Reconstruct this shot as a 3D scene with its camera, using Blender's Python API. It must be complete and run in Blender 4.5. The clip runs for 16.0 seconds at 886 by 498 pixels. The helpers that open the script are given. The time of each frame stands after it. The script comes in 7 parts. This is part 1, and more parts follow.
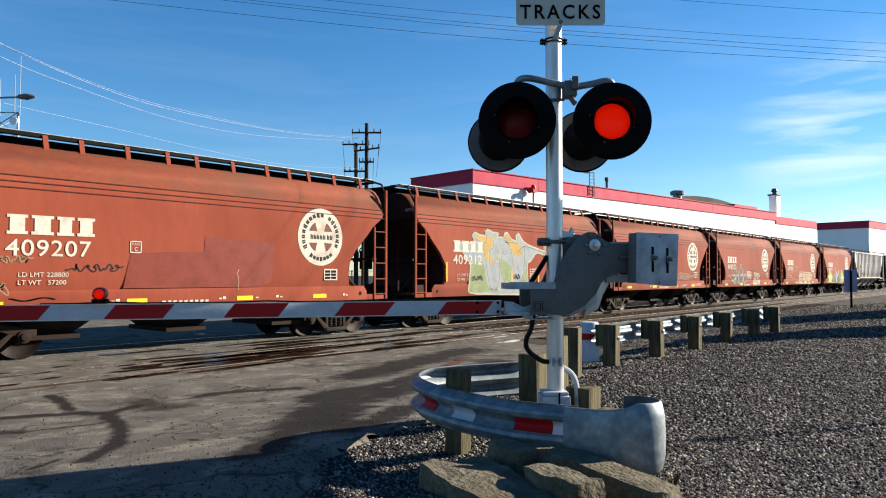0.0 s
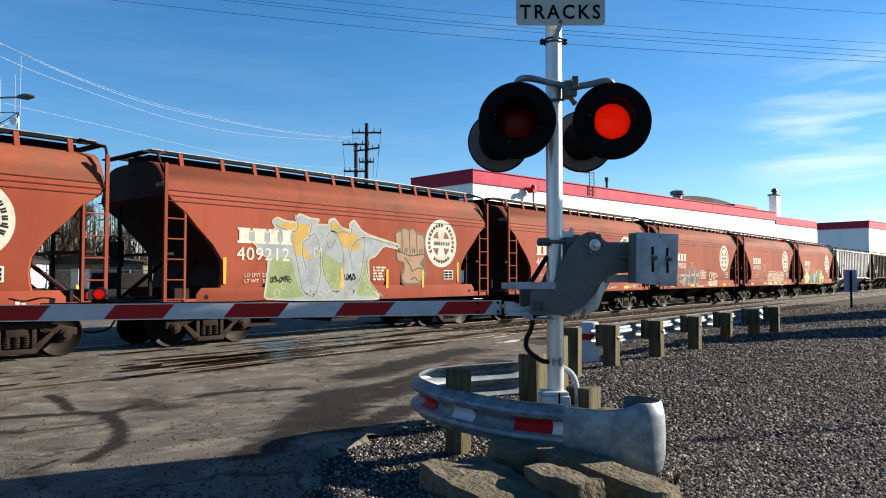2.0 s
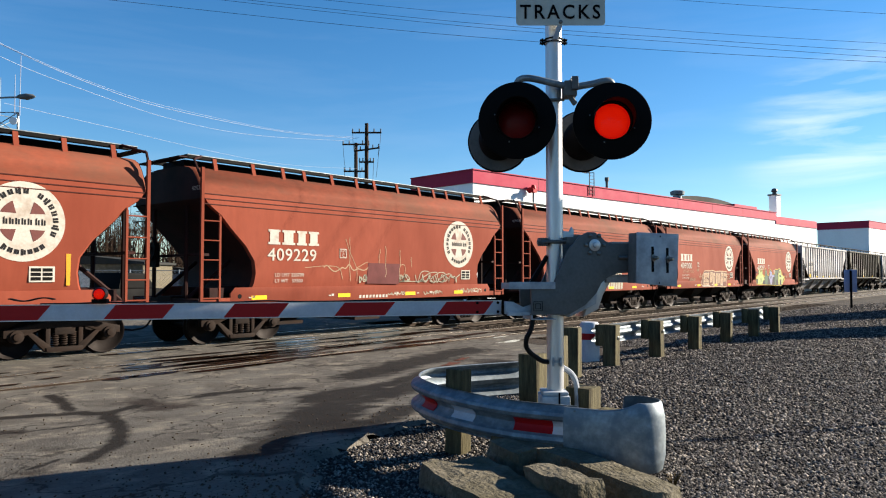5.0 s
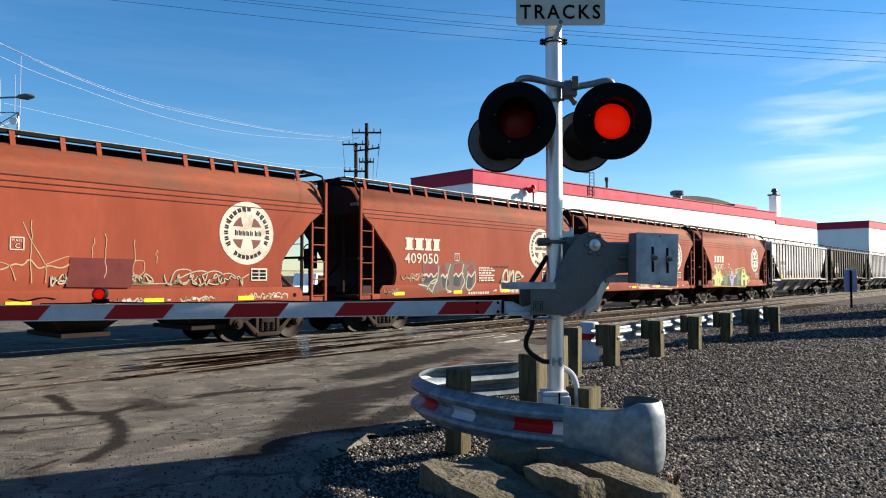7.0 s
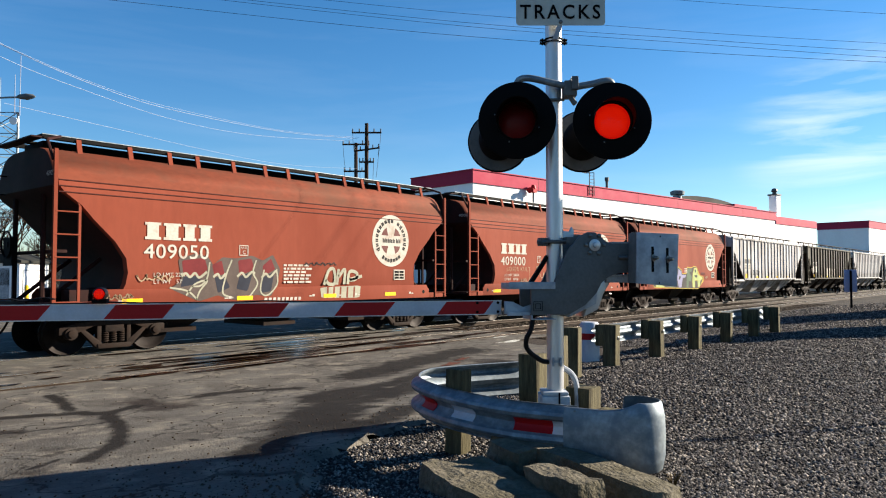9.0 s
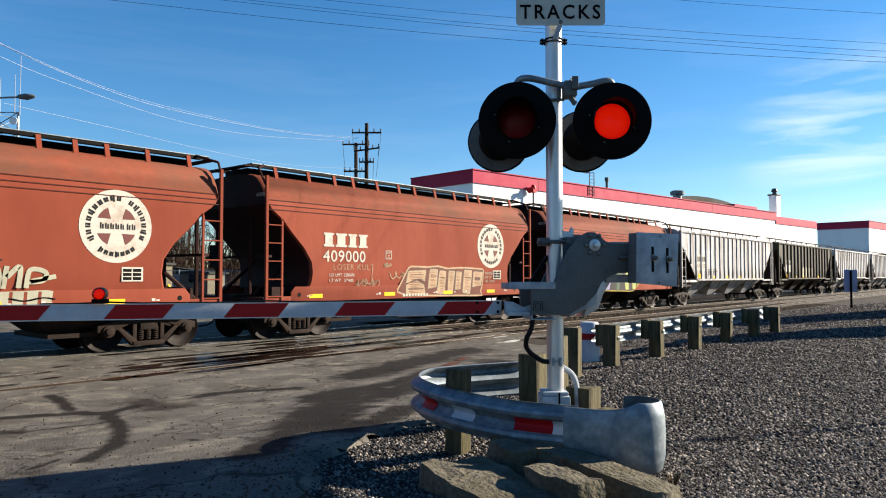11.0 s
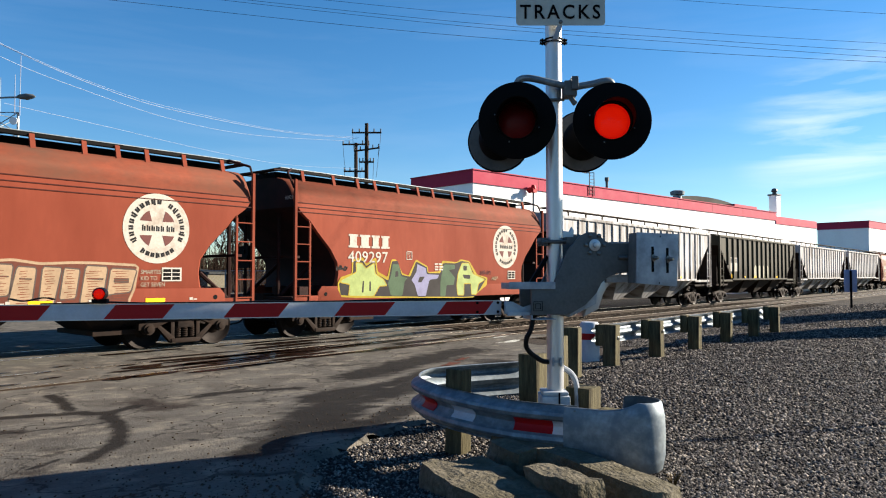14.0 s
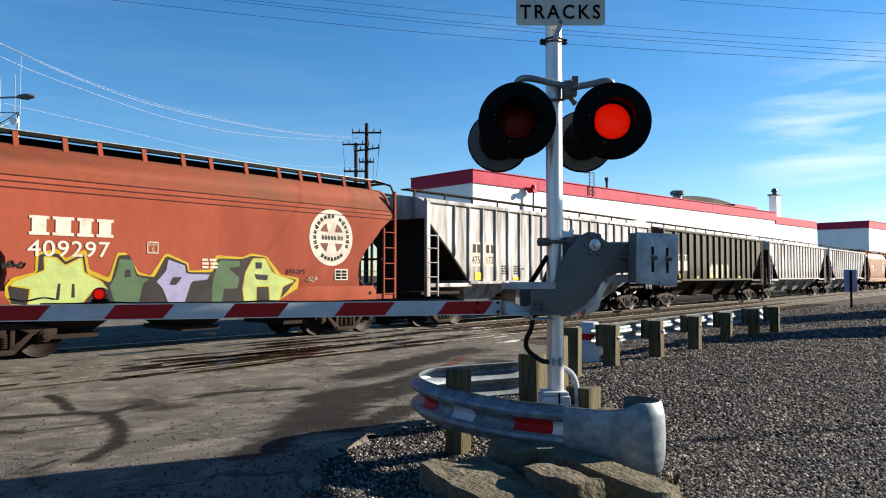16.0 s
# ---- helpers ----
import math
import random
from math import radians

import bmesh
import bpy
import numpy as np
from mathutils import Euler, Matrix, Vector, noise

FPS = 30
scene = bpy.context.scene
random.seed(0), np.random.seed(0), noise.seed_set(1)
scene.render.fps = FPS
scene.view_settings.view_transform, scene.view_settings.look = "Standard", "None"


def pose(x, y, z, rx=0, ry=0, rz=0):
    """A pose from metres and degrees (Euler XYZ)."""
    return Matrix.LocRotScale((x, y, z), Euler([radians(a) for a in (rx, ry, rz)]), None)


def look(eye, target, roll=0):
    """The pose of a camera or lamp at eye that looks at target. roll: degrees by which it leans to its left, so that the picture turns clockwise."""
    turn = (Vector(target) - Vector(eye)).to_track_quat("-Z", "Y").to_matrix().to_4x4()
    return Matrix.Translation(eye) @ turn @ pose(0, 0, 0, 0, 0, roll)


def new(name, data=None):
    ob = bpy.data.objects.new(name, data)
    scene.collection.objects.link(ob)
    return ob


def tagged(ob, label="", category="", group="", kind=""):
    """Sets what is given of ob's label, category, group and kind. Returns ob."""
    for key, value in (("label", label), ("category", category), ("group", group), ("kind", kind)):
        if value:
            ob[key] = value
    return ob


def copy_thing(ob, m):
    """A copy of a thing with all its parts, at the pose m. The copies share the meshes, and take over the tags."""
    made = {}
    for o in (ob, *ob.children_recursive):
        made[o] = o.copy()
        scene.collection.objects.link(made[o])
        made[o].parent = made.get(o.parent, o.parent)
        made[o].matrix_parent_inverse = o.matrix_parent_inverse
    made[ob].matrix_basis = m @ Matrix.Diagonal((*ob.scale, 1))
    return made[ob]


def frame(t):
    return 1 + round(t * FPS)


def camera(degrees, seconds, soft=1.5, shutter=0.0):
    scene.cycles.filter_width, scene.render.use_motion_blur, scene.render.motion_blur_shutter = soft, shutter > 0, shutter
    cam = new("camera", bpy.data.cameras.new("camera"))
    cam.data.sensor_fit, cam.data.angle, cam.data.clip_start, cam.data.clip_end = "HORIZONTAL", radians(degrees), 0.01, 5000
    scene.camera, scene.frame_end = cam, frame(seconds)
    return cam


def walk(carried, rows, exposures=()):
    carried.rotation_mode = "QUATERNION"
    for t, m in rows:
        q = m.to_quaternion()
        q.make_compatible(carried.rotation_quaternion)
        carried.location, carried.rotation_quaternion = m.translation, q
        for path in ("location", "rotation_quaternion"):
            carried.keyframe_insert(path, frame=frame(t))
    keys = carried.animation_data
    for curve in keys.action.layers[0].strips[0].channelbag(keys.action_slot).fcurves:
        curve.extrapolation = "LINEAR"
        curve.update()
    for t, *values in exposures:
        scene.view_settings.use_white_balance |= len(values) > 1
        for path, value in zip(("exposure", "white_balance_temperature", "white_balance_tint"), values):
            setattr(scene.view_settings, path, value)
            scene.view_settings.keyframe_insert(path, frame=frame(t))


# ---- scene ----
# ---- camera: stands still beside the crossing ----
EYE = (0.0, 0.0, 1.645)
AHEAD = Vector((0.7634, 0.6459, 0.0372))
HEADING = -49.77            # turn of things that square up to the view, degrees
cam = camera(63.7, 16.0, soft=1.1)
STAND = look(EYE, Vector(EYE) + AHEAD * 10)
walk(cam, [(0.0, STAND), (16.0, STAND)], exposures=[(0.0, 1.72), (16.0, 1.72)])

# ---- sky and sun ----
SUN_AZ = (0.84, -0.543)    # low winter sun
SUN_EL = radians(22)
world = bpy.data.worlds.new("sky")
scene.world = world
world.use_nodes = True
wn, wl = world.node_tree.nodes, world.node_tree.links
wn.clear()
w_out = wn.new("ShaderNodeOutputWorld")
w_bg = wn.new("ShaderNodeBackground")
w_sky = wn.new("ShaderNodeTexSky")
w_sky.sky_type = "NISHITA"
w_sky.sun_disc = False
w_sky.sun_elevation = SUN_EL
w_sky.sun_rotation = math.atan2(SUN_AZ[0], SUN_AZ[1])
w_sky.air_density, w_sky.dust_density, w_sky.ozone_density = 1.0, 0.1, 4.2
w_bg.inputs["Strength"].default_value = 0.051
# thin wisps of high cloud
w_geo = wn.new("ShaderNodeTexCoord")
w_map = wn.new("ShaderNodeMapping")
w_map.inputs["Rotation"].default_value = (radians(24), radians(-8), radians(10))
w_map.inputs["Location"].default_value = (0.4, 0.3, 1.05)
w_map.inputs["Scale"].default_value = (1.5, 2.2, 15.0)
w_noise = wn.new("ShaderNodeTexNoise")
w_noise.inputs["Scale"].default_value = 1.6
w_noise.inputs["Detail"].default_value = 7
w_noise.inputs["Roughness"].default_value = 0.55
w_noise.inputs["Distortion"].default_value = 0.4
w_ramp = wn.new("ShaderNodeValToRGB")
w_ramp.color_ramp.elements[0].position = 0.47
w_ramp.color_ramp.elements[0].color = (0, 0, 0, 1)
w_ramp.color_ramp.elements[1].position = 0.70
w_ramp.color_ramp.elements[1].color = (0.75, 0.75, 0.75, 1)
w_mix = wn.new("ShaderNodeMix")
w_mix.data_type = "RGBA"
w_mix.inputs[7].default_value = (7.0, 7.6, 8.4, 1)
wl.new(w_geo.outputs["Generated"], w_map.inputs["Vector"])
wl.new(w_map.outputs["Vector"], w_noise.inputs["Vector"])
wl.new(w_noise.outputs["Fac"], w_ramp.inputs["Fac"])
w_dot, w_rng, w_mul = wn.new("ShaderNodeVectorMath"), wn.new("ShaderNodeMapRange"), wn.new("ShaderNodeMath")
w_dot.operation, w_mul.operation = "DOT_PRODUCT", "MULTIPLY"
w_dot.inputs[1].default_value = (0.970, 0.175, 0.155)      # the wisps gather low in this quarter of the sky
w_rng.inputs["From Min"].default_value, w_rng.inputs["From Max"].default_value = 0.987, 0.999
w_rng.inputs["To Min"].default_value, w_rng.inputs["To Max"].default_value = 0.05, 0.85
w_rng.interpolation_type = "SMOOTHSTEP"
wl.new(w_geo.outputs["Generated"], w_dot.inputs[0])
wl.new(w_dot.outputs["Value"], w_rng.inputs["Value"])
wl.new(w_ramp.outputs["Color"], w_mul.inputs[0])
wl.new(w_rng.outputs["Result"], w_mul.inputs[1])
wl.new(w_mul.outputs[0], w_mix.inputs[0])
w_hue = wn.new("ShaderNodeHueSaturation")
w_hue.inputs["Saturation"].default_value = 1.23
wl.new(w_sky.outputs["Color"], w_hue.inputs["Color"])
wl.new(w_hue.outputs["Color"], w_mix.inputs[6])
wl.new(w_mix.outputs[2], w_bg.inputs["Color"])
wl.new(w_bg.outputs["Background"], w_out.inputs["Surface"])

sun = new("sun", bpy.data.lights.new("sun", "SUN"))
sun.data.energy, sun.data.angle, sun.data.color = 5.0, radians(0.5), (1.0, 0.89, 0.74)
sun.matrix_world = look((SUN_AZ[0] * 50, SUN_AZ[1] * 50, math.tan(SUN_EL) * 50), (0, 0, 0))


# ---- materials ----
def srgb(r, g, b):
    f = lambda c: (c / 255) / 12.92 if c < 10.3 else (((c / 255) + 0.055) / 1.055) ** 2.4
    return (f(r), f(g), f(b), 1)


def dull(r, g, b, k=0.33):
    """The colour of an unpainted or weathered surface."""
    return tuple(c * k * 0.8 for c in srgb(r, g, b)[:3]) + (1,)


def material(name, base, rough=0.6, metal=0.0, grain=30.0, vary=0.18, stain=None, stain_scale=1.2, stain_cut=0.55,
             bump=0.15, stretch=(1, 1, 1), rnd=0.0, emit=0.0, spec=0.15, stain_soft=0.15, coord="Object"):
    """A surface with fine grain, larger stains and a slight relief."""
    m = bpy.data.materials.new(name)
    m.use_nodes = True
    nt = m.node_tree
    N, Lk = nt.nodes, nt.links
    bsdf = N["Principled BSDF"]
    bsdf.inputs["Roughness"].default_value = rough
    bsdf.inputs["Metallic"].default_value = metal
    bsdf.inputs["Specular IOR Level"].default_value = spec
    tc = N.new("ShaderNodeTexCoord")
    mp = N.new("ShaderNodeMapping")
    mp.inputs["Scale"].default_value = stretch
    Lk.new(tc.outputs[coord], mp.inputs["Vector"])
    fine = N.new("ShaderNodeTexNoise")
    fine.inputs["Scale"].default_value, fine.inputs["Detail"].default_value = grain, 5
    Lk.new(mp.outputs["Vector"], fine.inputs["Vector"])
    big = N.new("ShaderNodeTexNoise")
    big.inputs["Scale"].default_value, big.inputs["Detail"].default_value = stain_scale, 6
    big.inputs["Roughness"].default_value = 0.6
    Lk.new(mp.outputs["Vector"], big.inputs["Vector"])
    hsv = N.new("ShaderNodeHueSaturation")
    hsv.inputs["Color"].default_value = base
    rng = N.new("ShaderNodeMapRange")
    rng.inputs["From Min"].default_value, rng.inputs["From Max"].default_value = 0.25, 0.75
    rng.inputs["To Min"].default_value, rng.inputs["To Max"].default_value = 1 - vary, 1 + vary
    Lk.new(fine.outputs["Fac"], rng.inputs["Value"])
    val = rng.outputs["Result"]
    if rnd:
        info = N.new("ShaderNodeObjectInfo")
        r2 = N.new("ShaderNodeMapRange")
        r2.inputs["To Min"].default_value, r2.inputs["To Max"].default_value = 1 - rnd, 1 + rnd
        Lk.new(info.outputs["Random"], r2.inputs["Value"])
        mul = N.new("ShaderNodeMath")
        mul.operation = "MULTIPLY"
        Lk.new(val, mul.inputs[0])
        Lk.new(r2.outputs["Result"], mul.inputs[1])
        val = mul.outputs[0]
    Lk.new(val, hsv.inputs["Value"])
    col = hsv.outputs["Color"]
    if stain:
        ramp = N.new("ShaderNodeMapRange")
        ramp.inputs["From Min"].default_value, ramp.inputs["From Max"].default_value = stain_cut - stain_soft, stain_cut + stain_soft
        Lk.new(big.outputs["Fac"], ramp.inputs["Value"])
        mix = N.new("ShaderNodeMix")
        mix.data_type = "RGBA"
        mix.inputs[7].default_value = stain
        Lk.new(ramp.outputs["Result"], mix.inputs[0])
        Lk.new(col, mix.inputs[6])
        col = mix.outputs[2]
    Lk.new(col, bsdf.inputs["Base Color"])
    rr = N.new("ShaderNodeMapRange")
    rr.inputs["To Min"].default_value, rr.inputs["To Max"].default_value = max(0.03, rough - 0.12), min(1, rough + 0.12)
    Lk.new(big.outputs["Fac"], rr.inputs["Value"])
    Lk.new(rr.outputs["Result"], bsdf.inputs["Roughness"])
    if bump:
        bp = N.new("ShaderNodeBump")
        bp.inputs["Strength"].default_value, bp.inputs["Distance"].default_value = bump, 0.02
        Lk.new(fine.outputs["Fac"], bp.inputs["Height"])
        Lk.new(bp.outputs["Normal"], bsdf.inputs["Normal"])
    if emit:
        bsdf.inputs["Emission Color"].default_value = base
        bsdf.inputs["Emission Strength"].default_value = emit
    return m


RUST = dull(96, 58, 38)
M_RED = material("oxide_red_paint", dull(186, 92, 66, 0.46), 0.85, grain=14, vary=0.07, stain=dull(172, 82, 58, 0.43), stain_scale=0.8,
                 stain_cut=0.58, bump=0.03, stretch=(0.8, 1, 0.22), rnd=0.09, spec=0.15)
M_RED_ROOF = material("dusty_red_roof", dull(180, 94, 66, 0.40), 0.85, grain=9, vary=0.12, stain=dull(150, 102, 80, 0.39), stain_scale=1.1,
                      stain_cut=0.57, bump=0.05, stretch=(0.7, 1, 1.2), spec=0.15)
# Dark red of the car ends; on end sheets it stands for shade
M_DARK_RED = material("shaded_end_paint", dull(84, 38, 32, 0.33), 0.75, grain=12, vary=0.15, stain=dull(50, 36, 32, 0.37), bump=0.05)
M_TRIM = material("seam_paint", dull(112, 46, 34, 0.37), 0.7, grain=12, vary=0.15, bump=0.04)
# Also colours the ribbed cars' end slopes, where it stands in for shade
M_UNDER = material("under_frame_grime_and_shade", dull(58, 46, 40), 0.85, grain=18, vary=0.3, stain=dull(82, 60, 46), bump=0.2)
M_TRUCK = material("truck_steel", dull(64, 49, 40), 0.8, grain=16, vary=0.25, stain=dull(74, 54, 42), stain_scale=5, bump=0.15)
M_WHEEL = material("wheel_steel", dull(46, 34, 28), 0.6, 0.4, grain=10, vary=0.3, stain=dull(40, 30, 25), stain_scale=4, bump=0.08)
M_TREAD = material("wheel_tread", srgb(170, 165, 158), 0.3, 0.9, grain=20, vary=0.1, bump=0.02)
M_BLACK = material("black_paint", dull(20, 19, 19), 0.75, grain=40, vary=0.25, bump=0.04, spec=0.1)
M_WHITE_MARK = material("white_lettering", dull(230, 222, 208, 0.62), 0.8, grain=18, vary=0.12, stain=dull(206, 176, 150, 0.45), stain_scale=3,
                        stain_cut=0.66, bump=0.02)
M_MARK_RED = material("logo_field_paint", dull(140, 84, 78, 0.5), 0.7, grain=18, vary=0.12, bump=0.02)
M_MARK_DARK = material("dark_lettering", dull(46, 44, 46), 0.7, grain=18, vary=0.12, bump=0.02)
M_YELLOW = material("yellow_reflector", srgb(222, 172, 22), 0.45, grain=40, vary=0.08, bump=0.02)
M_ORANGE = material("weathered_yellow_stripe", dull(226, 160, 40, 0.8), 0.6, grain=40, vary=0.15, bump=0.02)
M_GREY_CAR = material("grey_car_paint", dull(208, 208, 209, 0.74), 0.75, grain=10, vary=0.08, stain=dull(126, 112, 98, 0.6), stain_scale=2.4,
                      stain_cut=0.56, bump=0.03, stretch=(1.6, 1, 0.16))
M_OLIVE_CAR = material("olive_car_paint", dull(100, 94, 72), 0.65, grain=10, vary=0.12, stain=dull(76, 70, 54), stain_scale=1.0,
                       stain_cut=0.55, bump=0.03, stretch=(1.5, 1, 0.25))
M_TAN_CAR = material("faded_tan_paint", dull(206, 150, 116, 0.37), 0.65, grain=10, vary=0.1, stain=dull(180, 110, 84, 0.37), stain_scale=0.9, bump=0.03)
M_GALV = material("galvanised_steel", srgb(126, 134, 138), 0.5, 0.4, grain=26, vary=0.24, stain=srgb(98, 108, 116), stain_scale=9,
                  stain_cut=0.5, bump=0.05, stain_soft=0.1)
M_ALU = material("mast_aluminium", srgb(188, 189, 192), 0.38, 0.7, grain=30, vary=0.08, stain=srgb(180, 180, 180), stain_scale=8, bump=0.03,
                 stretch=(1, 1, 0.2))
M_MACH = material("gate_grey_paint", dull(152, 153, 152, 0.42), 0.5, 0.1, grain=45, vary=0.12, stain=dull(120, 120, 118, 0.42), stain_scale=5,
                  stain_cut=0.66, bump=0.06)
M_PLATE = material("counterweight_steel", dull(172, 177, 182, 1.1), 0.5, 0.1, grain=25, vary=0.12, stain=dull(150, 156, 162, 0.8), stain_scale=7, bump=0.04)
M_ARM_WHITE = material("arm_white_sheet", srgb(172, 176, 183), 0.45, grain=60, vary=0.07, stain=srgb(156, 160, 168), stain_scale=9, stain_cut=0.62, bump=0.02)
M_ARM_RED = material("arm_red_sheet", srgb(152, 22, 26), 0.4, grain=60, vary=0.08, bump=0.02)
M_SIGN = material("sign_sheet", srgb(178, 180, 171), 0.5, grain=60, vary=0.05, stain=srgb(164, 164, 155), stain_scale=7, bump=0.01)
M_BOLT = material("zinc_bolt", dull(190, 190, 186), 0.35, 0.8, grain=60, vary=0.15, bump=0.03)
M_WOOD = material("weathered_timber", dull(150, 140, 104, 0.4), 0.85, grain=16, vary=0.32, stain=dull(96, 88, 66), stain_scale=3,
                  stain_cut=0.52, bump=0.4, stretch=(6, 6, 0.7), rnd=0.15)
M_POLE_WOOD = material("pole_wood", dull(98, 74, 56), 0.85, grain=12, vary=0.3, bump=0.3, stretch=(6, 6, 0.5))
M_CONC = material("broken_concrete", dull(170, 160, 138, 0.38), 0.92, grain=30, vary=0.35, stain=dull(120, 112, 88, 0.42), stain_scale=5, bump=1.0)
M_WALL_WHITE = material("white_stucco", srgb(240, 238, 236), 0.8, grain=3, vary=0.03, stain=srgb(226, 224, 222), stain_scale=0.2, bump=0.03)
M_BAND = material("red_band_metal", dull(200, 58, 88, 0.72), 0.7, grain=4, vary=0.06, bump=0.02)
M_ROOF = material("grey_roof", dull(92, 92, 88), 0.85, grain=2, vary=0.15, stain=dull(70, 72, 66), stain_scale=0.3, bump=0.05)
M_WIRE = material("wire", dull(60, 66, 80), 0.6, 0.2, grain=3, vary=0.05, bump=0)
# paler copy of the wire, with the sunlight on it put into the colour
M_WIRE_LIT = material("sunlit_wire", srgb(142, 152, 170), 0.45, 0.3, grain=3, vary=0.05, bump=0)
M_RAIL = material("rail_steel", dull(104, 88, 74), 0.6, 0.4, grain=8, vary=0.25, stain=dull(86, 62, 44), stain_scale=3, bump=0.1)
M_RAIL_TOP = material("polished_rail_head", srgb(190, 182, 170), 0.28, 0.9, grain=5, vary=0.12, bump=0.02)
M_TIE = material("tie_wood", dull(92, 78, 62), 0.9, grain=10, vary=0.3, bump=0.3, stretch=(4, 0.6, 4), rnd=0.2)
M_STONE = material("gravel_stone", dull(138, 130, 124), 0.85, grain=30, vary=0.3, bump=0.3)
M_BALLAST = material("ballast_stone", dull(120, 104, 88), 0.9, grain=20, vary=0.3, bump=0.3)
M_GRASS = material("dry_grass", dull(140, 116, 70), 0.8, grain=20, vary=0.25, bump=0)
M_PLASTIC = material("black_conduit", dull(30, 30, 32), 0.5, grain=30, vary=0.1, bump=0.02)
M_BLUE = material("blue_grey_sign_back", dull(150, 160, 196, 1.0), 0.5, 0.2, grain=20, vary=0.1, bump=0.02)


def island_stone(m):
    """Each stone in one mesh takes its own tone."""
    N, Lk = m.node_tree.nodes, m.node_tree.links
    geo = N.new("ShaderNodeNewGeometry")
    rp = N.new("ShaderNodeValToRGB")
    rp.color_ramp.elements[0].color = dull(56, 52, 49)
    rp.color_ramp.elements[1].color = dull(232, 220, 206, 0.43)
    e = rp.color_ramp.elements.new(0.6)
    e.color = dull(110, 104, 100, 0.35)
    Lk.new(geo.outputs["Random Per Island"], rp.inputs["Fac"])
    hs = [n for n in N if n.type == "HUE_SAT"][0]
    Lk.new(rp.outputs["Color"], hs.inputs["Color"])


island_stone(M_STONE)


def ground_material(name, parts, rough=0.9, bump=0.5, bump_scale=60.0):
    """parts: colours laid over one another by noise (colour, scale, cut, soft, stretch)."""
    m = bpy.data.materials.new(name)
    m.use_nodes = True
    N, Lk = m.node_tree.nodes, m.node_tree.links
    bsdf = N["Principled BSDF"]
    bsdf.inputs["Roughness"].default_value = rough
    tc = N.new("ShaderNodeTexCoord")
    col = None
    for k, (c, sc, cut, soft, st) in enumerate(parts):
        if col is None:
            rgb = N.new("ShaderNodeRGB")
            rgb.outputs[0].default_value = c
            col = rgb.outputs[0]
            continue
        mp = N.new("ShaderNodeMapping")
        mp.inputs["Scale"].default_value = st
        mp.inputs["Location"].default_value = (k * 3.7, k * 1.3, 0)
        Lk.new(tc.outputs["Object"], mp.inputs["Vector"])
        nz = N.new("ShaderNodeTexNoise")
        nz.inputs["Scale"].default_value, nz.inputs["Detail"].default_value = sc, 7
        nz.inputs["Roughness"].default_value = 0.62
        Lk.new(mp.outputs["Vector"], nz.inputs["Vector"])
        mr = N.new("ShaderNodeMapRange")
        mr.inputs["From Min"].default_value, mr.inputs["From Max"].default_value = cut - soft, cut + soft
        Lk.new(nz.outputs["Fac"], mr.inputs["Value"])
        mx = N.new("ShaderNodeMix")
        mx.data_type = "RGBA"
        mx.inputs[7].default_value = c
        Lk.new(mr.outputs["Result"], mx.inputs[0])
        Lk.new(col, mx.inputs[6])
        col = mx.outputs[2]
    Lk.new(col, bsdf.inputs["Base Color"])
    nz = N.new("ShaderNodeTexNoise")
    nz.inputs["Scale"].default_value, nz.inputs["Detail"].default_value = bump_scale, 4
    Lk.new(tc.outputs["Object"], nz.inputs["Vector"])
    bp = N.new("ShaderNodeBump")
    bp.inputs["Strength"].default_value, bp.inputs["Distance"].default_value = bump, 0.02
    Lk.new(nz.outputs["Fac"], bp.inputs["Height"])
    Lk.new(bp.outputs["Normal"], bsdf.inputs["Normal"])
    return m


ONE = (1, 1, 1)
M_ASPHALT = ground_material("worn_asphalt", [
    (dull(166, 161, 150), 0, 0, 0, ONE),
    (dull(142, 136, 126), 1.1, 0.50, 0.08, ONE),
    (dull(202, 192, 174), 2.3, 0.57, 0.06, ONE),
    (dull(84, 76, 69), 0.75, 0.63, 0.04, (1.0, 0.55, 1)),
    (dull(116, 107, 95), 26.0, 0.62, 0.06, ONE),
    (dull(202, 190, 172), 60.0, 0.66, 0.04, ONE)], 0.88, 0.5, 45)
M_GRAVEL = ground_material("gravel_ground", [
    (dull(89, 81, 71), 0, 0, 0, ONE),
    (dull(53, 50, 47), 22.0, 0.5, 0.06, ONE),
    (dull(168, 156, 142), 34.0, 0.58, 0.05, ONE),
    (dull(111, 97, 83), 0.35, 0.55, 0.15, ONE)], 0.92, 0.9, 34)
dN, dL = M_ASPHALT.node_tree.nodes, M_ASPHALT.node_tree.links
d_b = dN["Principled BSDF"]
d_at, d_nz, d_ad, d_mr, d_mx, d_tc = (dN.new("ShaderNodeAttribute"), dN.new("ShaderNodeTexNoise"), dN.new("ShaderNodeMath"), dN.new("ShaderNodeMapRange"),
                                      dN.new("ShaderNodeMix"), dN.new("ShaderNodeTexCoord"))
d_at.attribute_name = "damp"
# fine cracks
c_vo, c_nz, c_vm, c_mr, c_mx = (dN.new("ShaderNodeTexVoronoi"), dN.new("ShaderNodeTexNoise"), dN.new("ShaderNodeVectorMath"), dN.new("ShaderNodeMapRange"), dN.new("ShaderNodeMix"))
c_tc = dN.new("ShaderNodeTexCoord")
c_vo.feature = "DISTANCE_TO_EDGE"
c_vo.inputs["Scale"].default_value = 0.8
c_nz.inputs["Scale"].default_value, c_nz.inputs["Detail"].default_value = 2.2, 6
c_vm.operation = "MULTIPLY_ADD"
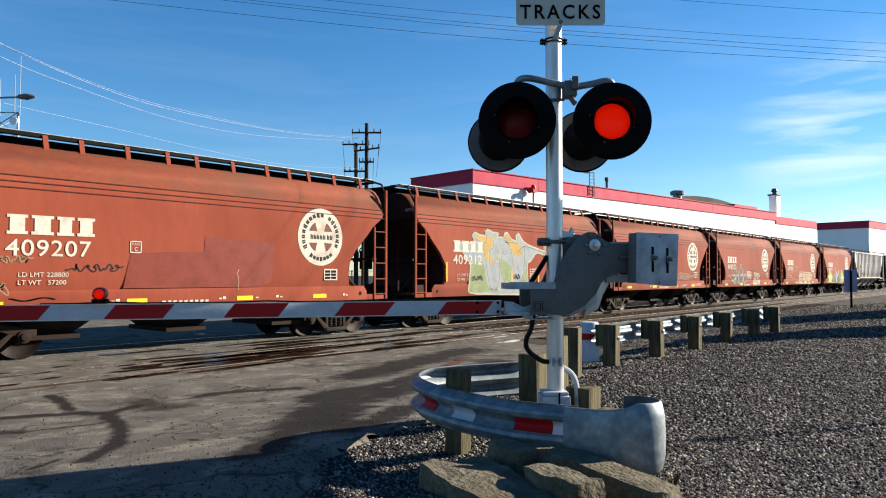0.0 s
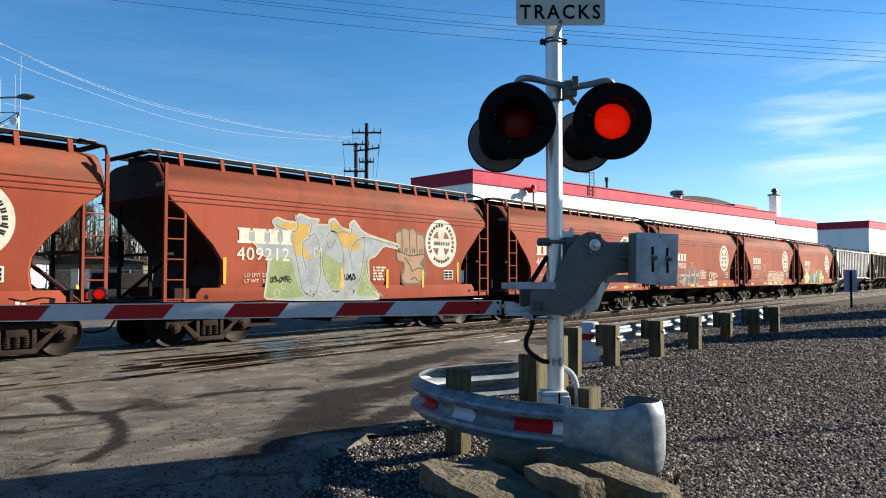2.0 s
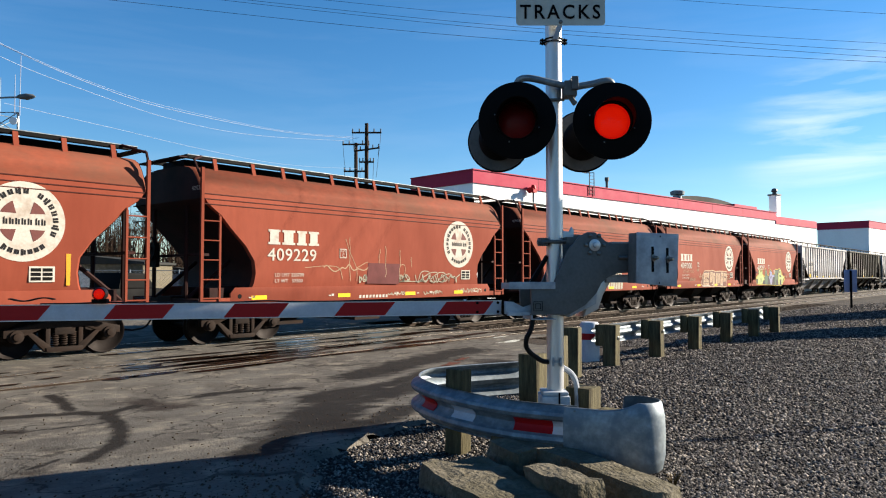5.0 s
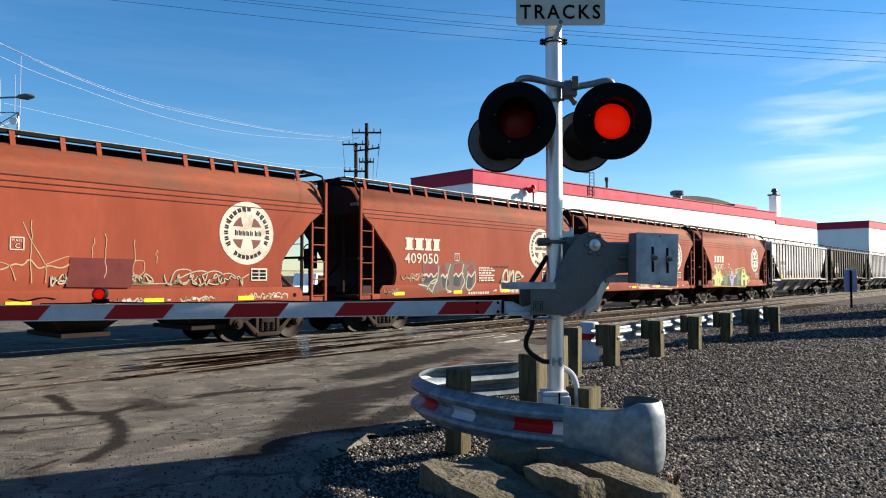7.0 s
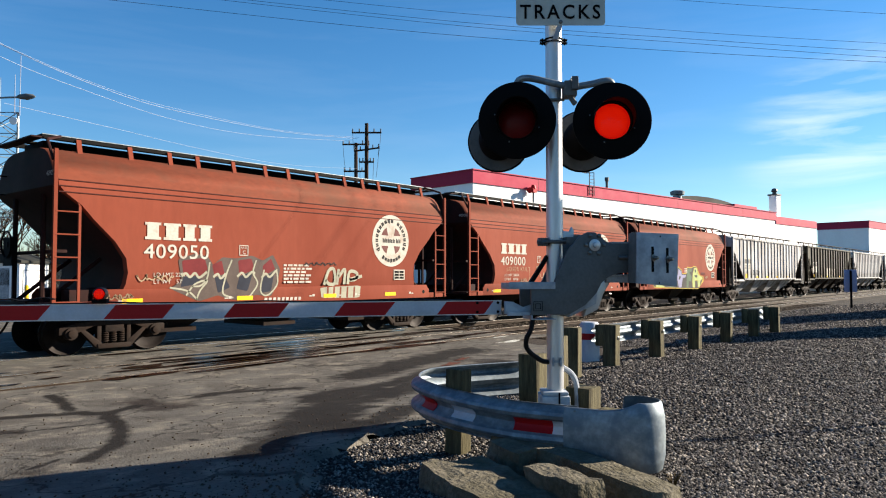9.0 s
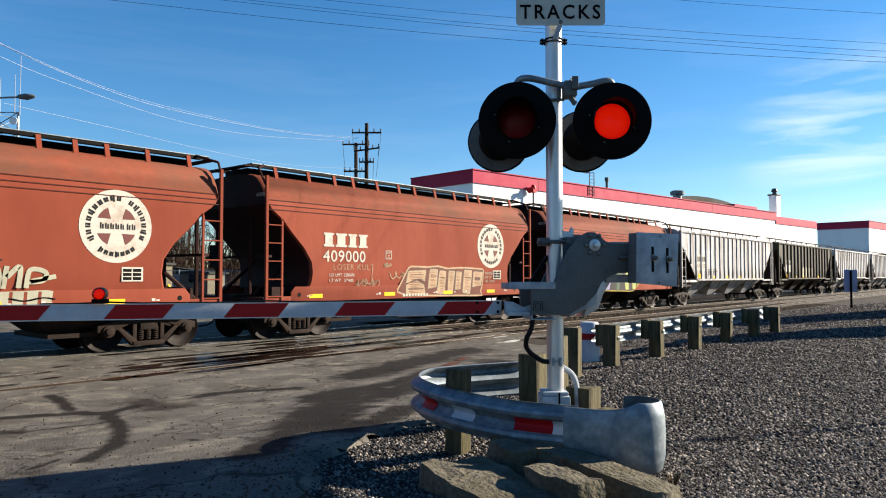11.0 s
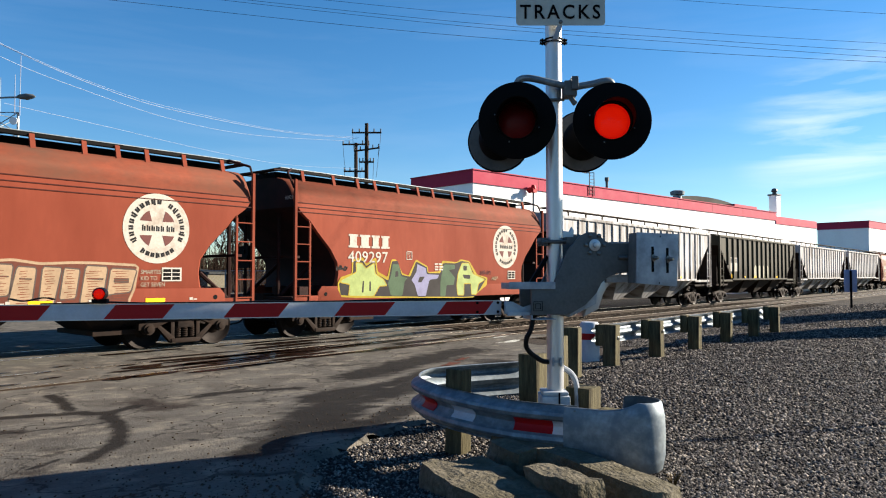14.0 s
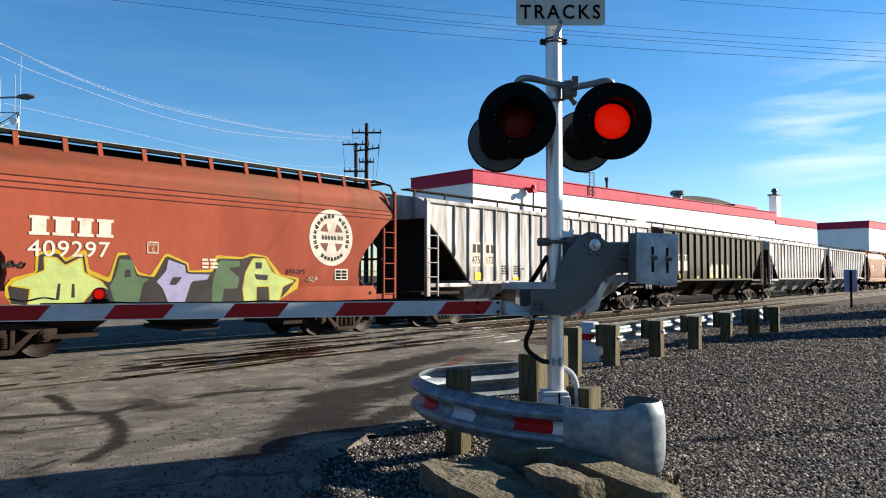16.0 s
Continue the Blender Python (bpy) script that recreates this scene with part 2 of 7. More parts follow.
c_vm.inputs[1].default_value = (0.9, 0.9, 0.0)
dL.new(c_tc.outputs["Object"], c_nz.inputs["Vector"])
dL.new(c_nz.outputs["Color"], c_vm.inputs[0])
dL.new(c_tc.outputs["Object"], c_vm.inputs[2])
dL.new(c_vm.outputs[0], c_vo.inputs["Vector"])
c_mr.inputs["From Min"].default_value, c_mr.inputs["From Max"].default_value = 0.006, 0.016
c_mr.inputs["To Min"].default_value, c_mr.inputs["To Max"].default_value = 0.7, 0.0
dL.new(c_vo.outputs["Distance"], c_mr.inputs["Value"])
c_mx.data_type = "RGBA"
c_mx.inputs[7].default_value = dull(56, 50, 44)
dL.new(c_mr.outputs["Result"], c_mx.inputs[0])
dL.new(d_b.inputs["Base Color"].links[0].from_socket, c_mx.inputs[6])
dL.new(c_mx.outputs[2], d_b.inputs["Base Color"])
d_nz.inputs["Scale"].default_value, d_nz.inputs["Detail"].default_value = 4.0, 8
dL.new(d_tc.outputs["Object"], d_nz.inputs["Vector"])
dL.new(d_at.outputs["Fac"], d_ad.inputs[0])
dL.new(d_nz.outputs["Fac"], d_ad.inputs[1])
d_mr.inputs["From Min"].default_value, d_mr.inputs["From Max"].default_value = 0.86, 1.20
d_mr.inputs["To Max"].default_value = 0.92
dL.new(d_ad.outputs[0], d_mr.inputs["Value"])
d_mx.data_type = "RGBA"
d_mx.inputs[7].default_value = dull(38, 34, 29)
dL.new(d_mr.outputs["Result"], d_mx.inputs[0])
dL.new(d_b.inputs["Base Color"].links[0].from_socket, d_mx.inputs[6])
dL.new(d_mx.outputs[2], d_b.inputs["Base Color"])
M_DIRT = ground_material("brown_dirt", [
    (dull(91, 79, 65), 0, 0, 0, ONE),
    (dull(65, 55, 45), 1.2, 0.5, 0.1, (0.5, 1, 1)),
    (dull(129, 115, 96), 14.0, 0.58, 0.08, ONE)], 0.92, 0.7, 26)
for m_ in (M_ASPHALT, M_GRAVEL, M_DIRT):
    m_.node_tree.nodes["Principled BSDF"].inputs["Specular IOR Level"].default_value = 0.12
M_WET = material("muddy_puddle", dull(74, 50, 36), 0.22, grain=4, vary=0.2, stain=dull(44, 32, 26), stain_scale=2, bump=0.0, spec=0.3)


# ---- mesh building ----
class Shape:
    """Collects faces for one mesh."""

    def __init__(self):
        self.v, self.f = [], []

    def add(self, verts, faces):
        n = len(self.v)
        self.v += [tuple(p) for p in verts]
        self.f += [tuple(i + n for i in f) for f in faces]
        return self

    def box(self, x0, x1, y0, y1, z0, z1):
        return self.add([(x, y, z) for z in (z0, z1) for x, y in ((x0, y0), (x1, y0), (x1, y1), (x0, y1))],
                        [(3, 2, 1, 0), (4, 5, 6, 7), (0, 1, 5, 4), (1, 2, 6, 5), (2, 3, 7, 6), (3, 0, 4, 7)])

    def rod(self, p, q, r, n=8, r2=None, caps=True):
        p, q = Vector(p), Vector(q)
        d = (q - p).normalized()
        a = d.orthogonal().normalized()
        b = d.cross(a)
        r2 = r if r2 is None else r2
        vs = []
        for c, rad in ((p, r), (q, r2)):
            vs += [c + (a * math.cos(2 * math.pi * i / n) + b * math.sin(2 * math.pi * i / n)) * rad for i in range(n)]
        fs = [(i, (i + 1) % n, n + (i + 1) % n, n + i) for i in range(n)]
        if caps:
            fs += [tuple(range(n - 1, -1, -1)), tuple(range(n, 2 * n))]
        return self.add(vs, fs)

    def tube(self, pts, r, n=8):
        """A round tube through points."""
        pts = [Vector(p) for p in pts]
        up = Vector((0.31, 0.17, 0.93))
        vs = []
        for i, p in enumerate(pts):
            d = (pts[min(i + 1, len(pts) - 1)] - pts[max(i - 1, 0)]).normalized()
            a = d.cross(up).normalized()
            b = d.cross(a)
            vs += [p + (a * math.cos(2 * math.pi * k / n) + b * math.sin(2 * math.pi * k / n)) * r for k in range(n)]
        fs = [(i * n + k, i * n + (k + 1) % n, (i + 1) * n + (k + 1) % n, (i + 1) * n + k) for i in range(len(pts) - 1) for k in range(n)]
        fs += [tuple(range(n)), tuple(range((len(pts) - 1) * n, len(pts) * n))]
        return self.add(vs, fs)

    def slab(self, outline, y0, y1):
        """An outline in x and z, thick from y0 to y1."""
        n = len(outline)
        vs = [(x, y0, z) for x, z in outline] + [(x, y1, z) for x, z in outline]
        fs = [tuple(range(n)), tuple(range(2 * n - 1, n - 1, -1))]
        fs += [(i, n + i, n + (i + 1) % n, (i + 1) % n) for i in range(n)]
        return self.add(vs, fs)

    def lathe(self, centre, axis, rings, n=24, close=True):
        """rings: (distance along the axis, radius)."""
        c, d = Vector(centre), Vector(axis).normalized()
        a = d.orthogonal().normalized()
        b = d.cross(a)
        vs = [c + d * h + (a * math.cos(2 * math.pi * k / n) + b * math.sin(2 * math.pi * k / n)) * r for h, r in rings for k in range(n)]
        fs = [(i * n + k, i * n + (k + 1) % n, (i + 1) * n + (k + 1) % n, (i + 1) * n + k) for i in range(len(rings) - 1) for k in range(n)]
        if close:
            fs += [tuple(range(n - 1, -1, -1)), tuple(range((len(rings) - 1) * n, len(rings) * n))]
        return self.add(vs, fs)

    def mesh(self, name, mat, smooth=True, bevel=0.0):
        me = bpy.data.meshes.new(name)
        me.from_pydata(self.v, [], self.f)
        bm = bmesh.new()
        bm.from_mesh(me)
        bmesh.ops.recalc_face_normals(bm, faces=bm.faces)
        if bevel:
            sharp = [e for e in bm.edges if len(e.link_faces) == 2 and e.calc_face_angle(0) > 0.6]
            bmesh.ops.bevel(bm, geom=sharp, offset=bevel, segments=2, profile=0.6, affect="EDGES", clamp_overlap=True)
        bm.to_mesh(me)
        bm.free()
        me.materials.append(mat)
        if smooth:
            me.shade_smooth()
            me.set_sharp_from_angle(angle=radians(38))
        return me


def part(name, shape, mat, parent=None, label="", bevel=0.0, at=None, smooth=True):
    """One mesh object under a thing or a part (or on its own)."""
    me = shape if isinstance(shape, bpy.types.Mesh) else shape.mesh(name, mat, smooth, bevel)
    ob = new(name, me)
    if parent:
        ob.parent = parent
    if at is not None:
        ob.matrix_basis = at
    if label:
        ob["label"] = label
    return ob


def thing(name, m, label, category, group="", kind=""):
    ob = new(name)
    ob.matrix_basis = m
    return tagged(ob, label, category, group, kind)


def words(text, size, mat, at, parent, name="lettering", label="", squeeze=1.0, deep=0.0008, bold=0.0, space=1.0):
    """Lettering lying in x and z, facing -y, its lower left corner at `at`."""
    cu = bpy.data.curves.new(name, "FONT")
    cu.body, cu.size, cu.extrude, cu.resolution_u, cu.offset, cu.space_character = text, size, deep, 3, bold, space
    tmp = bpy.data.objects.new(name, cu)
    scene.collection.objects.link(tmp)
    bpy.context.view_layer.update()
    me = bpy.data.meshes.new_from_object(tmp.evaluated_get(bpy.context.evaluated_depsgraph_get()))
    bpy.data.objects.remove(tmp)
    me.transform(Matrix.Translation(at) @ Matrix.Rotation(radians(90), 4, "X") @ Matrix.Diagonal((squeeze, 1, 1, 1)))
    me.materials.clear()
    me.materials.append(mat)
    ob = new(name, me)
    ob.parent = parent
    if label:
        ob["label"] = label
    return ob


def smooth_path(pts, steps=8):
    """A smooth line through points."""
    P = [Vector(p) for p in pts]
    P = [2 * P[0] - P[1]] + P + [2 * P[-1] - P[-2]]
    out = []
    for i in range(1, len(P) - 2):
        for s in range(steps):
            t = s / steps
            a, b, c, d = P[i - 1:i + 3]
            out.append(0.5 * ((2 * b) + (c - a) * t + (2 * a - 5 * b + 4 * c - d) * t * t + (3 * b - a - 3 * c + d) * t ** 3))
    return out + [P[-2]]


# ---- ground, road and tracks ----
def rise(y):
    """The ground climbs gently from the tracks towards the near side of the crossing."""
    t = min(1.0, max(0.0, (y - 3.0) / 6.5))
    return 0.33 * (1 - t * t * (3 - 2 * t))


def rough_ground(x, y):
    dip = 0.16 if x > 16 and 9.8 < y < 19.0 else 0.0
    dip += 0.09 * max(0.0, 1 - math.hypot(x - 3.7, y - 3.7) / 1.2)      # hollow beside the bent rail
    return rise(y) - dip - 0.035 + 0.02 * noise.noise((x * 0.9, y * 0.9, 0)) + 0.01 * noise.noise((x * 3, y * 3, 5))


ROAD_EDGE = [(-14.0, -19.5), (2.5, 3.1), (2.95, 3.5), (3.40, 4.05), (3.7, 4.28), (4.3, 4.42), (5.34, 4.5), (7.25, 5.05), (9.13, 5.5), (10.9, 6.1), (13.7, 7.6), (15.6, 10.6), (17.0, 14.0), (24.0, 24.0), (60.0, 77.0)]


def edge_x(y):
    """The road's border on the gravel side, as x for each y."""
    for (x0, y0), (x1, y1) in zip(ROAD_EDGE, ROAD_EDGE[1:]):
        if y0 <= y <= y1:
            return x0 + (x1 - x0) * (y - y0) / (y1 - y0) + 0.22 * noise.noise((0, y * 1.3, 2)) + 0.1 * noise.noise((0, y * 5, 2))
    return -99


def sheet(name, mat, xs, ys, height, keep=None):
    """A ground sheet on a grid of lines, kept where keep() holds."""
    me = bpy.data.meshes.new(name)
    nx = len(xs)
    vs = [(x, y, height(x, y)) for y in ys for x in xs]
    fs = []
    for j in range(len(ys) - 1):
        for i in range(nx - 1):
            if keep is None or keep((xs[i] + xs[i + 1]) / 2, (ys[j] + ys[j + 1]) / 2):
                fs.append((j * nx + i, j * nx + i + 1, (j + 1) * nx + i + 1, (j + 1) * nx + i))
    me.from_pydata(vs, [], fs)
    bm = bmesh.new()
    bm.from_mesh(me)
    bmesh.ops.delete(bm, geom=[v for v in bm.verts if not v.link_faces], context="VERTS")
    bm.to_mesh(me)
    bm.free()
    me.materials.append(mat)
    me.shade_smooth()
    ob = new(name, me)
    return ob


def lines(*spans):
    out = []
    for a, b, step in spans:
        n = max(1, round((b - a) / step))
        out += [a + (b - a) * i / n for i in range(n)]
    return out + [spans[-1][1]]


FX = lines((-1500, -200, 260), (-200, -30, 17), (-30, -4, 2), (-4, 14, 0.2), (14, 40, 1), (40, 240, 20), (240, 2500, 280))
FY = lines((-900, -100, 160), (-100, -12, 8), (-12, -2, 1), (-2, 9.5, 0.2), (9.5, 30, 1), (30, 200, 17), (200, 2000, 225))
tagged(sheet("ground", M_GRAVEL, FX, FY, rough_ground), "grey gravel and dirt ground beside the tracks", "ground", kind="structure")


def road_height(x, y):
    d = edge_x(y) - x
    z = rise(y) + 0.0 + 0.012 * noise.noise((x * 1.1, y * 1.1, 9))
    if d < 0.25:
        z -= 0.09 * (1 - max(0, d) / 0.25)
    return z


RX = lines((-90, -20, 7), (-20, -6, 1), (-6, 2, 0.15), (2, 10, 0.08), (10, 18, 0.15), (18, 60, 2))
RY = lines((-19, -3, 1), (-3, 3.4, 0.2), (3.4, 10.6, 0.08))
# damp tracks and patches in the asphalt: lines with a half width
DAMP = [([(3.02, 9.23), (3.47, 8.97), (3.76, 8.85), (3.9, 8.5), (4.36, 8.7)], 0.12), ([(4.09, 11.19), (4.01, 10.19), (3.75, 9.1)], 0.09),
        ([(3.85, 8.4), (3.62, 7.61), (3.35, 6.96), (3.0, 6.33), (2.65, 5.93), (2.46, 5.7)], 0.10), ([(5.24, 8.76), (5.7, 8.8), (6.21, 8.46), (6.45, 8.25)], 0.14),
        ([(3.2, 4.7), (3.47, 4.86), (4.12, 5.26), (4.56, 5.48), (5.02, 5.66), (5.41, 5.74)], 0.2), ([(5.8, 7.0), (6.06, 7.28), (6.76, 7.4), (7.21, 7.19), (7.89, 7.36), (9.2, 8.0)], 0.24),
        ([(4.3, 5.3), (5.19, 6.04), (5.95, 6.72), (6.71, 7.12)], 0.45), ([(6.0, 6.3), (7.2, 6.6), (8.6, 7.0), (10.5, 7.6)], 0.42), ([(8.0, 8.6), (10.0, 9.2), (12.5, 9.8)], 0.5), ([(3.41, 5.90), (3.47, 5.75)], 0.05), ([(2.11, 5.83), (2.43, 6.05)], 0.04),
        ([(4.67, 9.18), (5.28, 8.97), (6.6, 8.7)], 0.04), ([(4.34, 4.9), (4.98, 4.96), (5.65, 5.29)], 0.22), ([(2.2, 8.2), (3.0, 8.05), (3.5, 7.8)], 0.05), ([(7.9, 8.4), (9.4, 8.9), (10.6, 9.4)], 0.16)]


def damp_at(x, y):
    best = 0.0
    for pts, half in DAMP:
        for (x0, y0), (x1, y1) in zip(pts, pts[1:]):
            dx, dy = x1 - x0, y1 - y0
            t = min(1, max(0, ((x - x0) * dx + (y - y0) * dy) / (dx * dx + dy * dy)))
            d = math.hypot(x - x0 - t * dx, y - y0 - t * dy)
            best = max(best, 1 - 0.5 * d / half)
    return max(0.0, best)


road = sheet("road", M_ASPHALT, RX, RY, road_height, lambda x, y: x < edge_x(y))
layer = road.data.attributes.new("damp", "FLOAT", "POINT")
layer.data.foreach_set("value", [damp_at(v.co.x, v.co.y) if 1 < v.co.x < 14 and 4 < v.co.y < 10.6 else 0.0 for v in road.data.vertices])
tagged(road,
       "worn grey asphalt with cracks and dark damp patches", "road", kind="structure")
RY2 = lines((18.4, 26, 0.5), (26, 76, 2))
tagged(sheet("road", M_ASPHALT, RX, RY2, lambda x, y: -0.01, lambda x, y: x < edge_x(y)),
       "shaded asphalt beyond the rails", "road", kind="structure")

TRACKS = (12.37, 16.25)
PAVED_TO = 16.5


def track_bed():
    s = Shape()
    xs = lines((PAVED_TO, 60, 0.8), (60, 400, 12))
    prof = [(9.3, -0.06), (10.2, -0.15), (18.2, -0.15), (19.6, -0.06)]
    n = len(prof)
    vs = [(x, y, z + 0.015 * noise.noise((x * 2, y * 2, 1))) for x in xs for y, z in prof]
    fs = [(i * n + k, i * n + k + 1, (i + 1) * n + k + 1, (i + 1) * n + k) for i in range(len(xs) - 1) for k in range(n - 1)]
    s.add(vs, fs)
    tagged(part("track_bed", s, M_DIRT), "brown dirty ballast under the rails", "track bed", kind="structure")


track_bed()
tagged(sheet("crossing_pavement", M_ASPHALT, lines((-60, -4, 4), (-4, 18.3, 0.25)), lines((10.4, 18.6, 0.2)),
             lambda x, y: -0.005 + 0.006 * noise.noise((x, y, 4)),
             lambda x, y: x < PAVED_TO + 0.5 * noise.noise((0, y, 3)) + 0.6 and min(abs(y - t - o) for t in TRACKS for o in (-0.79, 0.79)) > 0.12),
       "patched asphalt between the rails of the crossing", "pavement", kind="structure")


def rail(y):
    ob = thing("rail", pose(0, y, -0.056), "rusty steel rail with a polished top", "rail", "rails of the crossing", "structure")
    s = Shape()
    s.box(-120, 400, -0.07, 0.07, -0.11, -0.085)
    s.box(-120, 400, -0.01, 0.01, -0.085, 0.01)
    s.box(-120, 400, -0.034, 0.034, 0.01, 0.05)
    part("web", s, M_RAIL, ob)
    part("running_surface", Shape().box(-120, 400, -0.026, 0.026, 0.05, 0.056), M_RAIL_TOP, ob)


for t_y in TRACKS:
    for off in (-0.7525, 0.7525):
        rail(t_y + off)


# ---- the train ----
PITCH = 13.0                # between the couplers of two red cars
SPEED = 0.3107 * PITCH
TRACK_Y = 16.25
SIDE = -1.60                # near side of a red car in its own space
LOGO_X = 3.42


def station(s):
    """Place along the track for a distance in car lengths."""
    return s * PITCH - 12.40


def wheelset_mesh():
    s = Shape()
    for y in (-0.76, 0.76):
        o = -1 if y < 0 else 1
        s.lathe((0, y, 0), (0, o, 0), [(-0.065, 0.15), (-0.065, 0.40), (-0.06, 0.485), (-0.035, 0.485), (-0.03, 0.457), (0.06, 0.452),
                                       (0.07, 0.44), (0.055, 0.40), (0.02, 0.36), (0.01, 0.2), (0.06, 0.15), (0.07, 0.12)], 28)
    s.rod((0, -1.0, 0), (0, 1.0, 0), 0.085, 12)
    return s.mesh("wheelset", M_WHEEL)


def side_frame_mesh():
    """Cast truck side frame, in x and z about the truck's middle at axle height."""
    s = Shape()
    top = [(-1.12, 0.13), (-0.78, 0.2), (-0.4, 0.26), (0.4, 0.26), (0.78, 0.2), (1.12, 0.13), (1.12, -0.02), (0.72, 0.02), (0.42, 0.14), (-0.42, 0.14), (-0.72, 0.02), (-1.12, -0.02)]
    s.slab(top, -0.07, 0.07)
    for o in (-1, 1):
        s.slab([(o * 0.72, 0.06), (o * 0.60, 0.06), (o * 0.26, -0.22), (o * 0.26, -0.33), (o * 0.36, -0.33)], -0.07, 0.07)
        s.slab([(o * 0.36, 0.16), (o * 0.27, 0.16), (o * 0.27, -0.25), (o * 0.36, -0.25)], -0.06, 0.06)
        s.rod((o * 0.89, -0.11, 0.0), (o * 0.89, 0.06, 0.0), 0.13, 14)
        s.rod((o * 0.89, -0.15, 0.0), (o * 0.89, -0.11, 0.0), 0.08, 10)
    s.slab([(-0.36, -0.24), (0.36, -0.24), (0.34, -0.34), (-0.34, -0.34)], -0.09, 0.09)
    return s.mesh("side_frame", M_TRUCK, bevel=0.012)


def spring_mesh():
    s = Shape()
    for x in (0.0,):
        s.tube([(x + 0.062 * math.cos(a), 0.062 * math.sin(a), -0.23 + 0.27 * a / 37.7) for a in [i * 0.6 for i in range(64)]], 0.017, 5)
    return s.mesh("spring", M_TRUCK)


ME_WHEELSET, ME_FRAME, ME_SPRING = wheelset_mesh(), side_frame_mesh(), spring_mesh()
ME_BOLSTER = Shape().box(-0.2, 0.2, -1.1, 1.1, 0.0, 0.24).box(-0.5, 0.5, -0.3, 0.3, 0.2, 0.36).mesh("bolster", M_UNDER, bevel=0.02)
WHEELSETS = []


def truck(car, x):
    t = part("truck", ME_BOLSTER, None, car, at=pose(x, 0, 0.457))
    for y in (-1.02, 1.02):
        part("side_frame", ME_FRAME, None, t, at=pose(0, y, 0, 0, 0, 0 if y < 0 else 180))
        for x_ in (-0.17, 0.0, 0.17):
            part("spring", ME_SPRING, None, t, at=pose(x_, y, 0))
    for o in (-0.89, 0.89):
        w = part("wheelset", ME_WHEELSET, None, t, at=pose(o, 0, 0))
        WHEELSETS.append((w, o))


def loft(levels, soft=0.06):
    """A hull from levels (height, half length, half width), corners cut."""
    s = Shape()
    vs = []
    for z, a, b in levels:
        c = min(soft, b * 0.5)
        vs += [(-a + c, -b, z), (a - c, -b, z), (a, -b + c, z), (a, b - c, z), (a - c, b, z), (-a + c, b, z), (-a, b - c, z), (-a, -b + c, z)]
    n = 8
    fs = [(i * n + k, i * n + (k + 1) % n, (i + 1) * n + (k + 1) % n, (i + 1) * n + k) for i in range(len(levels) - 1) for k in range(n)]
    fs += [tuple(range(n)), tuple(range((len(levels) - 1) * n, len(levels) * n))]
    return s.add(vs, fs)


END = 5.86
RED_LEVELS = [(1.30, 4.56, 1.55), (1.46, 4.50, 1.585), (1.70, 4.46, 1.598), (2.00, 4.50, 1.60), (2.35, 4.74, 1.60), (2.78, 5.18, 1.60), (3.05, 5.42, 1.60),
              (3.28, 5.74, 1.598), (3.42, 5.85, 1.585), (3.53, 5.85, 1.555), (3.70, 5.85, 1.49), (3.92, 5.85, 1.37), (4.09, 5.85, 1.22),
              (4.18, 5.85, 1.05), (4.23, 5.85, 0.80), (4.25, 5.85, 0.5)]
ROOF_FROM = 9
BRACKETS = [-5.2, -4.12, -3.2, -2.5, -1.53, -0.6, 0.12, 1.1, 2.1, 2.8, 3.45, 4.35, 5.35]


def ladder_mesh(o, top_outer, top_inner, mat, width=0.46):
    s = Shape()
    s.box(o * END - 0.035, o * END + 0.035, SIDE - 0.03, SIDE + 0.04, 0.98, top_outer)
    xi = o * (END - width)
    s.box(xi - 0.025, xi + 0.025, SIDE - 0.03, SIDE + 0.02, 0.98, top_inner)
    s.rod((xi, SIDE, top_inner), (xi + o * 0.03, SIDE + 0.06, top_inner + 0.12), 0.022, 6)
    for z in (1.12, 1.55, 2.0, 2.45, 2.9 if top_inner > 2.9 else 2.45):
        s.rod((o * END, SIDE - 0.02, z), (xi, SIDE - 0.02, z), 0.016, 6)
    return s.mesh("ladder", mat)


